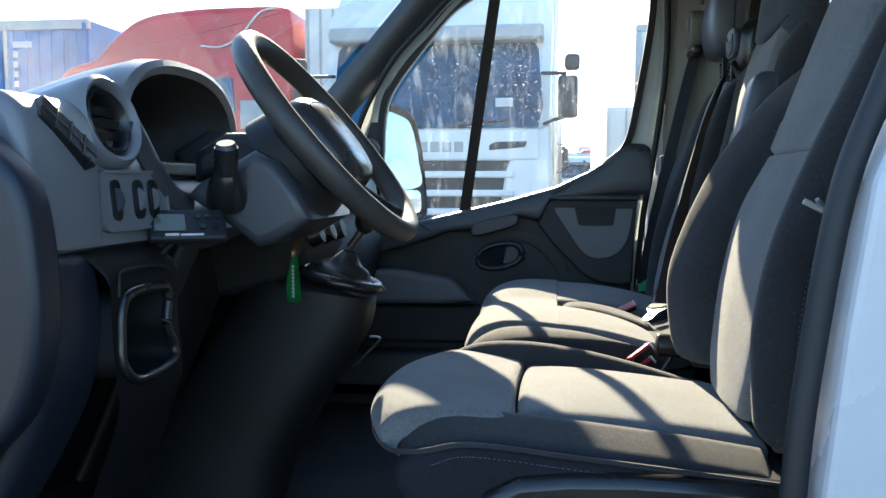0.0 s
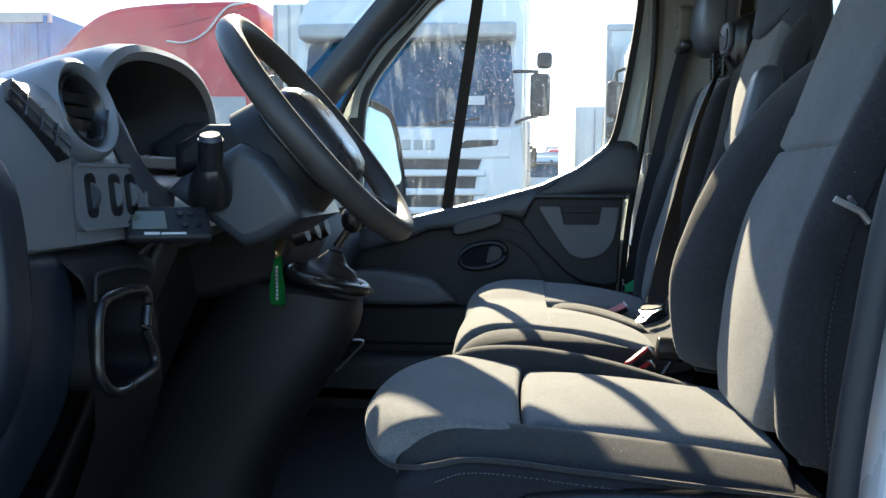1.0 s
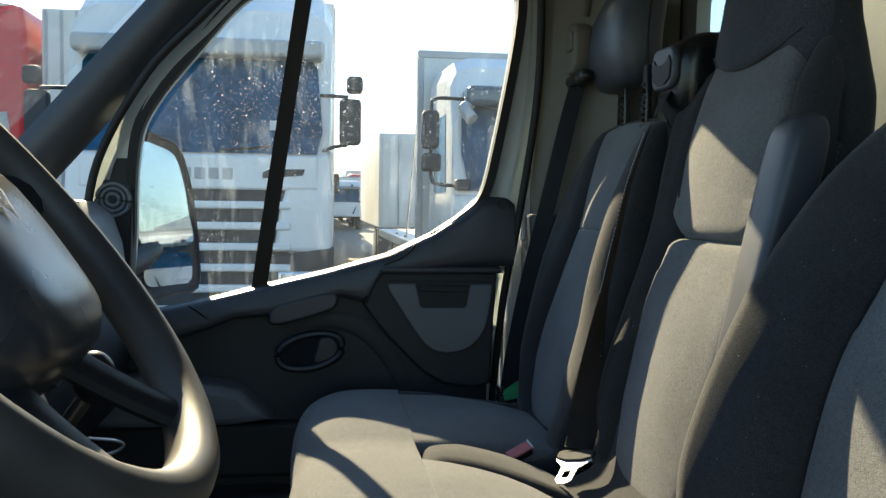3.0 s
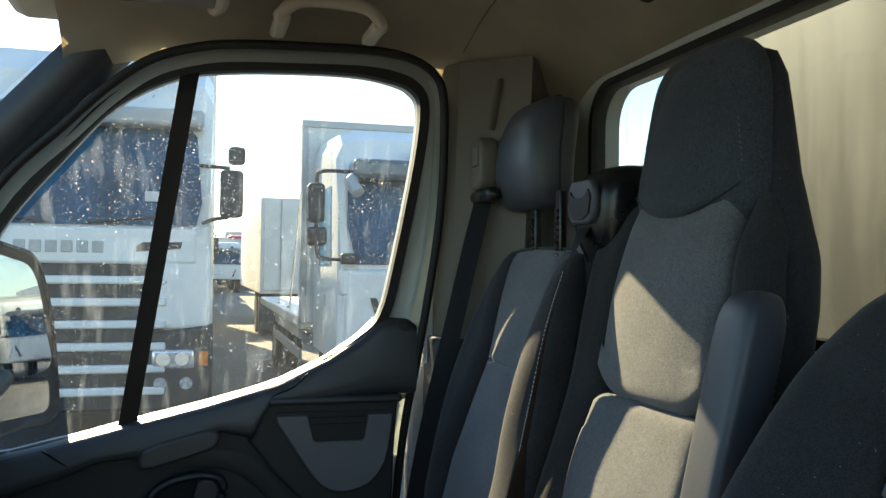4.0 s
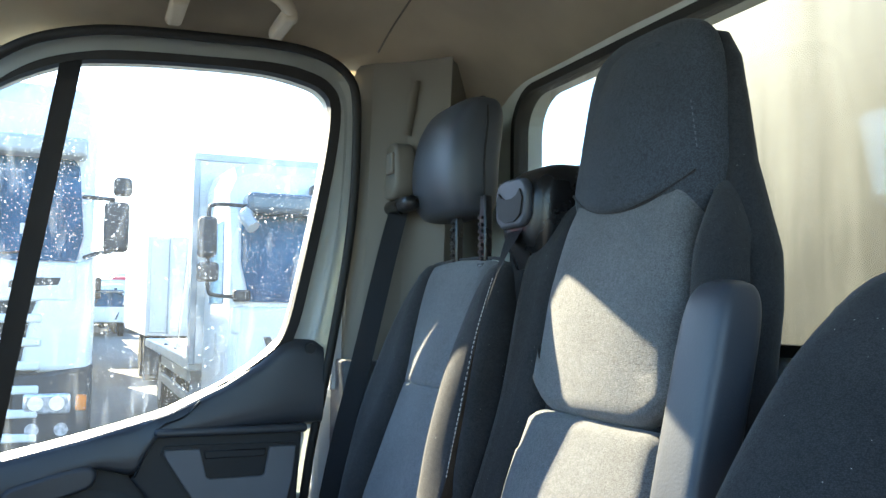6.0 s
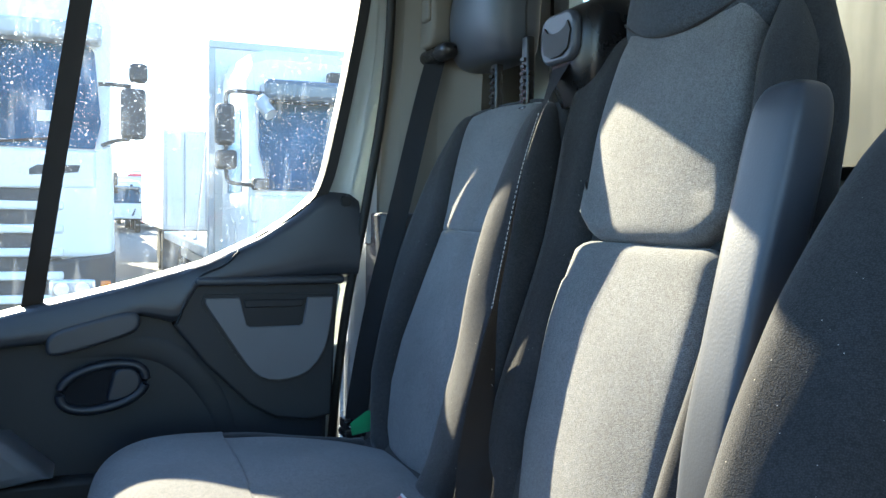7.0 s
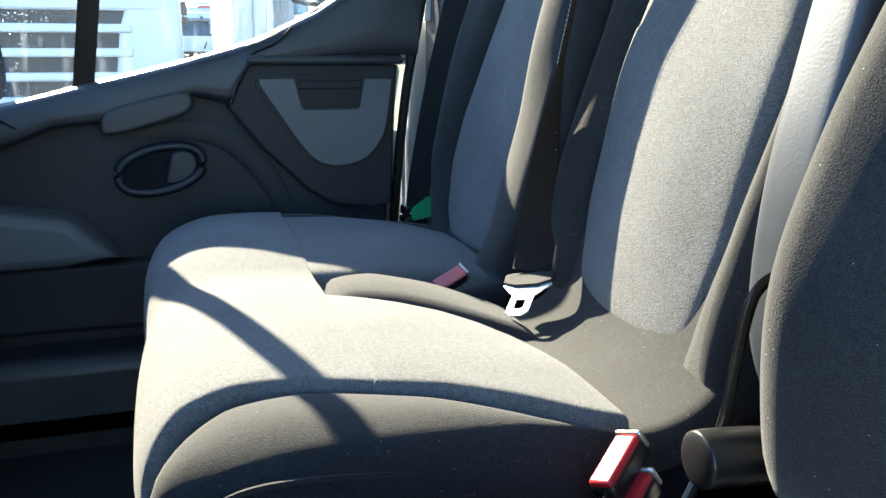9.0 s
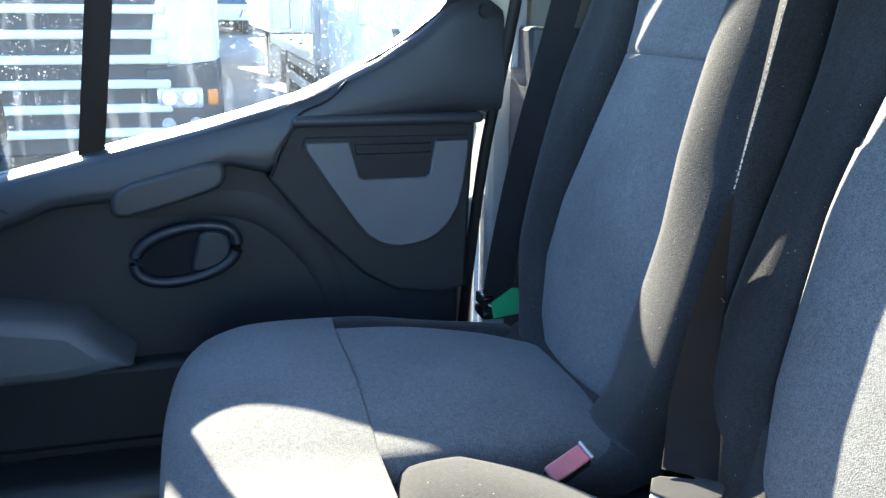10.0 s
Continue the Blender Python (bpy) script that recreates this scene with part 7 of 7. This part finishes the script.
def build_mid_truck():
    """A lower distribution truck with a boxy body."""
    s = thing("truck", "white flat-bed truck with tall headboard and tubular mirror arms", "truck", "trucks in the yard")
    bm = B()
    prev = None
    for y, z0, z1, hw in ((0.0, 0.80, 1.62, 1.10), (0.06, 0.78, 2.4, 1.14), (0.18, 0.78, 2.82, 1.15), (0.35, 0.78, 2.93, 1.15), (1.6, 0.78, 3.0, 1.15)):
        o = [(-hw, z0), (-hw, z1 - 0.2), (-hw + 0.06, z1 - 0.05), (-hw + 0.2, z1), (hw - 0.2, z1), (hw - 0.06, z1 - 0.05), (hw, z1 - 0.2), (hw, z0)]
        row = [bm.verts.new((x, y, z)) for x, z in o]
        if prev:
            for k in range(8):
                bm.faces.new((prev[k], prev[(k + 1) % 8], row[(k + 1) % 8], row[k]))
        else:
            bm.faces.new(row)
        prev = row
    bm.faces.new(prev)
    part("cab", bm, M_TWH, s, "white cab", smooth=False)
    bm = B()
    o = [(-0.98, 1.66), (0.98, 1.66), (1.06, 2.0), (1.06, 2.45), (-1.06, 2.45), (-1.06, 2.0)]
    f = bm.faces.new([bm.verts.new((x, -0.02 + 0.075 * max(0, z - 1.62), z)) for x, z in o])
    bmesh.ops.solidify(bm, geom=[f], thickness=0.01)
    ws = part("windscreen", bm, M_TGL, s, "windscreen with the sky reflection painted blue", smooth=False)
    bm = B()
    tube(bm, [(-0.6, -0.03, 1.68), (0.1, -0.02, 1.76)], 0.012, 6)
    part("wiper", bm, M_TDK, ws)
    bm = B()
    block(bm, -1.05, 1.05, -0.22, 0.10, 2.42, 2.60, 0.05, 3)
    part("sun_shield", bm, mat("tinted shield", (0.10, 0.13, 0.16), 0.15, var=0.1, scale=3, bump=0.0), s, "smoked sun shield")
    for x in (-0.45, 0.55):
        bm = B()
        block(bm, x, x + 0.14, -0.02, 0.12, 2.60, 2.72, 0.02)
        part("roof_lamp", bm, M_TDK, s)
    bm = B()
    block(bm, -1.08, 1.08, -0.05, 0.1, 0.80, 1.62, 0.05, 3)
    part("nose_panel", bm, M_TWH, s)
    for sg in (-1, 1):
        bm = B()
        prism(bm, [(sg * 0.86, 1.36), (sg * 0.80, 1.36), (sg * 0.62, 0.95), (sg * 0.72, 0.95)], "y", -0.06, -0.03)
        part("grille_vent", bm, M_TDK, s, "dark slanted vent", smooth=False)
        bm = B()
        block(bm, min(sg * .98, sg * 1.13), max(sg * .98, sg * 1.13), -0.04, 0.3, 1.38, 1.62, 0.03)
        part("corner_step", bm, M_TWH, s)
        truck_mirror(s, sg * 1.38, -0.22, sg, 2.02, 2.36, 0.15, [])
        bm = B()
        block(bm, sg * 1.37 - 0.085, sg * 1.37 + 0.085, -0.29, -0.15, 1.82, 1.98, 0.03, 3)
        part("mirror", bm, M_TDK, s, "wide-angle mirror")
        bm = B()
        tube(bm, smooth_line([(sg * 1.05, 0.05, 2.50), (sg * 1.25, -0.15, 2.48), (sg * 1.34, -0.2, 2.46), (sg * 1.37, -0.2, 2.40), (sg * 1.37, -0.2, 2.0), (sg * 1.36, -0.2, 1.76), (sg * 1.30, -0.18, 1.71), (sg * 1.08, 0.0, 1.70)], 5), 0.017, 8)
        part("mirror_arm", bm, M_TDK, s, "bent tubular mirror arm")
        bm = B()
        block(bm, sg * 1.06 - 0.07, sg * 1.06 + 0.07, -0.12, 0.0, 1.66, 1.76, 0.02)
        part("arm_foot", bm, M_TDK, s)
        bm = B()
        tube(bm, [(sg * 1.0, -0.05, 2.45), (sg * 1.08, -0.22, 2.38), (sg * 1.02, -0.30, 2.28)], 0.06, 10)
        part("kerb_mirror", bm, M_TGR, s, "pale kerb mirror")
        bm = B()
        prism(bm, [(0.35, 1.65), (0.42, 2.4), (1.2, 2.4), (1.2, 1.65)], "x", sg * 1.148, sg * 1.156)
        part("side_window", bm, M_TGL, s, smooth=False)
        wheel(s, sg * 0.98, 0.95, 0.45, 0.28)
        wheel(s, sg * 0.98, 6.3, 0.45, 0.34)
        for z in (0.62, 0.86):
            bm = B()
            block(bm, sg * 1.2 - 0.02, sg * 1.2 + 0.02, 2.3, 5.4, z - 0.06, z + 0.06, 0.01)
            part("side_guard", bm, M_TGR, s, "pale side guard rail")
        for y in (2.5, 3.9, 5.2):
            bm = B()
            block(bm, sg * 1.18 - 0.02, sg * 1.18 + 0.02, y, y + 0.07, 0.56, 1.1, 0.005)
            part("guard_post", bm, M_TDK, s)
    bm = B()
    block(bm, -0.35, 0.35, 0.4, 8.0, 0.7, 1.02, 0.02)
    part("frame", bm, M_TDK, s)
    bm = B()
    block(bm, -1.27, 1.27, 1.68, 1.80, 1.02, 3.22, 0.02)
    part("headboard", bm, M_TBOX, s, "tall pale headboard")
    for x0, x1, z0, z1 in ((-1.285, 1.285, 3.15, 3.23), (-1.285, -1.22, 1.02, 3.15), (1.22, 1.285, 1.02, 3.15)):
        bm = B()
        block(bm, x0, x1, 1.66, 1.82, z0, z1, 0.01)
        part("headboard_edge", bm, M_TGR, s)
    bm = B()
    block(bm, -1.27, 1.27, 1.82, 8.0, 0.95, 1.08, 0.02)
    part("bed", bm, M_TBOX, s, "pale flat bed")
    for sg in (-1, 1):
        bm = B()
        tube(bm, [(sg * 1.22, 1.8, 3.12), (sg * 1.22, 3.4, 1.1)], 0.012, 6)
        part("stay", bm, M_TGR, s)
    return s


T1 = build_tall_truck(M_TWH, "white long-haul truck with a slatted grille and tall cab")
T1.matrix_basis = pose(-1.245, 8.93, 0)
T2 = build_mid_truck()
T2.matrix_basis = pose(2.19, 8.52, 0)
T3 = build_tall_truck(M_TRED, "red long-haul truck with a tall cab", False)
T3.matrix_basis = pose(-1.15, 31, 0)
T4 = build_tall_truck(M_TBLU, "blue long-haul truck with a tall cab", False)
T4.matrix_basis = pose(-1.05, 44, 0)
for x, y, a, src in ((-1.1, 24.5, 0, T2), (1.1, 52, 0, T2), (-1.0, 58, 0, T1), (2.9, 60, 0, T3), (0.6, 74, 0, T4), (3.6, 78, 0, T1), (-1.4, 86, 0, T3), (30, 6.5, -90, T1), (31, 10, -90, T2), (30, 13.2, -90, T1), (31, 16.5, -90, T2), (30, 20, -90, T1), (31, 2.5, -90, T2)):
    copy_thing(src, pose(x, y, 0, 0, 0, a))


def build_box_trailer():
    """A box trailer seen from its closed rear doors, its rear face on y = 0."""
    s = thing("trailer", "pale box trailer with closed rear doors and dark mudguards", "trailer")
    bm = B()
    block(bm, -1.25, 1.25, 0.0, 9.0, 1.0, 3.16, 0.02)
    part("box_body", bm, M_TBOX, s, "pale trailer box")
    for sg in (-1, 1):
        bm = B()
        block(bm, min(sg * 0.03, sg * 1.18), max(sg * 0.03, sg * 1.18), -0.03, 0.0, 1.08, 3.08, 0.01)
        part("door", bm, M_TBOX, s, "pale rear door")
        for x in (0.35, 0.80):
            bm = B()
            cyl(bm, (sg * x, -0.05, 1.05), (sg * x, -0.05, 3.1), 0.018, n=10)
            part("lock_bar", bm, M_TGR, s, "grey lock bar")
        bm = B()
        block(bm, min(sg * 0.85, sg * 1.2), max(sg * 0.85, sg * 1.2), -0.08, 0.0, 0.80, 0.92, 0.02)
        part("tail_lamp", bm, M_TRED, s, "red tail lamp")
        for y in (0.9, 2.2):
            bm = B()
            cyl(bm, (sg * 0.85, y, 0.5), (sg * 1.2, y, 0.5), 0.5, n=24)
            part("tyre", bm, M_RUB, s, "black tyre")
        bm = B()
        block(bm, min(sg * 0.82, sg * 1.24), max(sg * 0.82, sg * 1.24), 0.22, 0.27, 0.18, 0.95, 0.01)
        part("mudguard", bm, M_TDK, s, "dark mudguard")
    bm = B()
    block(bm, -0.5, 0.5, 0.2, 8.5, 0.6, 1.0, 0.02)
    part("frame", bm, M_TDK, s)
    return s


build_box_trailer().matrix_basis = pose(2.42, 20.3, 0)


def build_red_neighbour():
    s = thing("truck", "red bonneted truck seen from its side, sunlit roof", "truck", "trucks in the yard")
    bm = B()
    pr = smooth_line([(-7.6, 0, 2.2), (-7.45, 0, 3.05), (-6.9, 0, 3.28), (-6.55, 0, 3.62), (-6.1, 0, 3.88), (-5.4, 0, 3.97), (-4.6, 0, 3.99), (-4.0, 0, 3.98), (-3.86, 0, 3.85), (-3.82, 0, 3.3)], 4)
    prism(bm, [tuple(v.xz) for v in pr] + [(-3.82, 0.8), (-7.6, 0.8)], "y", 12.2, 14.6, 0.1, 3)
    part("cab", bm, M_TRED, s, "red cab with a rounded roof")
    bm = B()
    prism(bm, [(-5.6, 2.45), (-5.45, 2.95), (-4.75, 2.95), (-4.7, 2.45)], "y", 12.18, 12.22)
    part("side_window", bm, M_TGL, s, "dark side window with painted sky blue", smooth=False)
    bm = B()
    prism(bm, [(-4.62, 2.2), (-4.62, 2.62), (-4.05, 2.62), (-4.0, 2.2)], "y", 12.17, 12.21, 0.01)
    part("side_panel", bm, M_TGR, s, "pale side panel")
    bm = B()
    tube(bm, smooth_line([(-5.2, 12.17, 3.42), (-4.9, 12.17, 3.40), (-4.6, 12.17, 3.55), (-4.3, 12.17, 3.88), (-4.0, 12.17, 3.95)], 6), 0.015, 6)
    part("air_line", bm, M_TBOX, s, "pale moulded line")
    for x in (-6.8, -4.5):
        for y in (12.45, 14.35):
            bm = B()
            cyl(bm, (x, y - 0.15, 0.5), (x, y + 0.15, 0.5), 0.5, n=28)
            part("tyre", bm, M_RUB, s)
    bm = B()
    block(bm, -7.5, -3.9, 12.3, 14.5, 0.45, 0.9, 0.05)
    part("chassis", bm, M_TDK, s)
    t = thing("trailer", "pale ribbed box trailer parked behind the red truck", "trailer")
    bm = B()
    block(bm, -3.70, -2.95, 12.4, 26.0, 1.0, 3.98, 0.03)
    part("box_body", bm, M_TBOX, t)
    for k in range(14):
        bm = B()
        block(bm, -2.955, -2.93, 12.5 + 0.95 * k, 12.56 + 0.95 * k, 1.05, 3.95, 0.008)
        part("box_rib", bm, M_TGR, t)
    for k in range(4):
        bm = B()
        block(bm, -3.66 + 0.19 * k, -3.62 + 0.19 * k, 12.385, 12.41, 1.05, 3.95, 0.008)
        part("box_rib", bm, M_TGR, t)
    for y in (14.0, 22.0, 23.4):
        bm = B()
        cyl(bm, (-3.6, y, 0.5), (-3.0, y, 0.5), 0.5, n=24)
        part("tyre", bm, M_RUB, t)
    bm = B()
    block(bm, -3.6, -3.05, 12.6, 25.5, 0.5, 1.02, 0.02)
    part("frame", bm, M_TDK, t)
    c = thing("container", "blue corrugated shipping container on a trailer", "container")
    bm = B()
    block(bm, -15.0, -7.55, 13.2, 15.6, 1.25, 4.05, 0.02)
    part("body", bm, M_TBLU, c)
    for k in range(34):
        bm = B()
        x = -14.9 + 0.22 * k
        block(bm, x, x + 0.11, 13.165, 13.21, 1.42, 3.90, 0.015, 1)
        part("corrugation", bm, M_TBLU, c)
    for z in (1.33, 3.98):
        bm = B()
        block(bm, -15.02, -7.53, 13.15, 13.25, z - 0.08, z + 0.08, 0.01)
        part("rail", bm, M_TBLU if z < 2 else M_TGR, c)
    for x in (-8.98, -7.6):
        bm = B()
        block(bm, x - 0.03, x + 0.03, 13.13, 13.2, 1.3, 4.0, 0.01)
        part("post", bm, M_TGR if x < -8 else M_TBLU, c)
    bm = B()
    for k in range(5):
        block(bm, -8.86, -8.78 + 0.05 * (k == 0) * 5, 13.155, 13.162, 3.62 - 0.16 * k, 3.72 - 0.16 * k)
    part("marking", bm, M_SCREEN, c, "white marking bars", smooth=False)
    bm = B()
    block(bm, -14.8, -7.8, 13.6, 15.2, 0.6, 1.26, 0.03)
    part("trailer_frame", bm, M_TDK, c)
    for x in (-14, -12.8, -9):
        bm = B()
        cyl(bm, (x, 13.4, 0.5), (x, 15.4, 0.5), 0.5, n=24)
        part("tyre", bm, M_RUB, c)


build_red_neighbour()
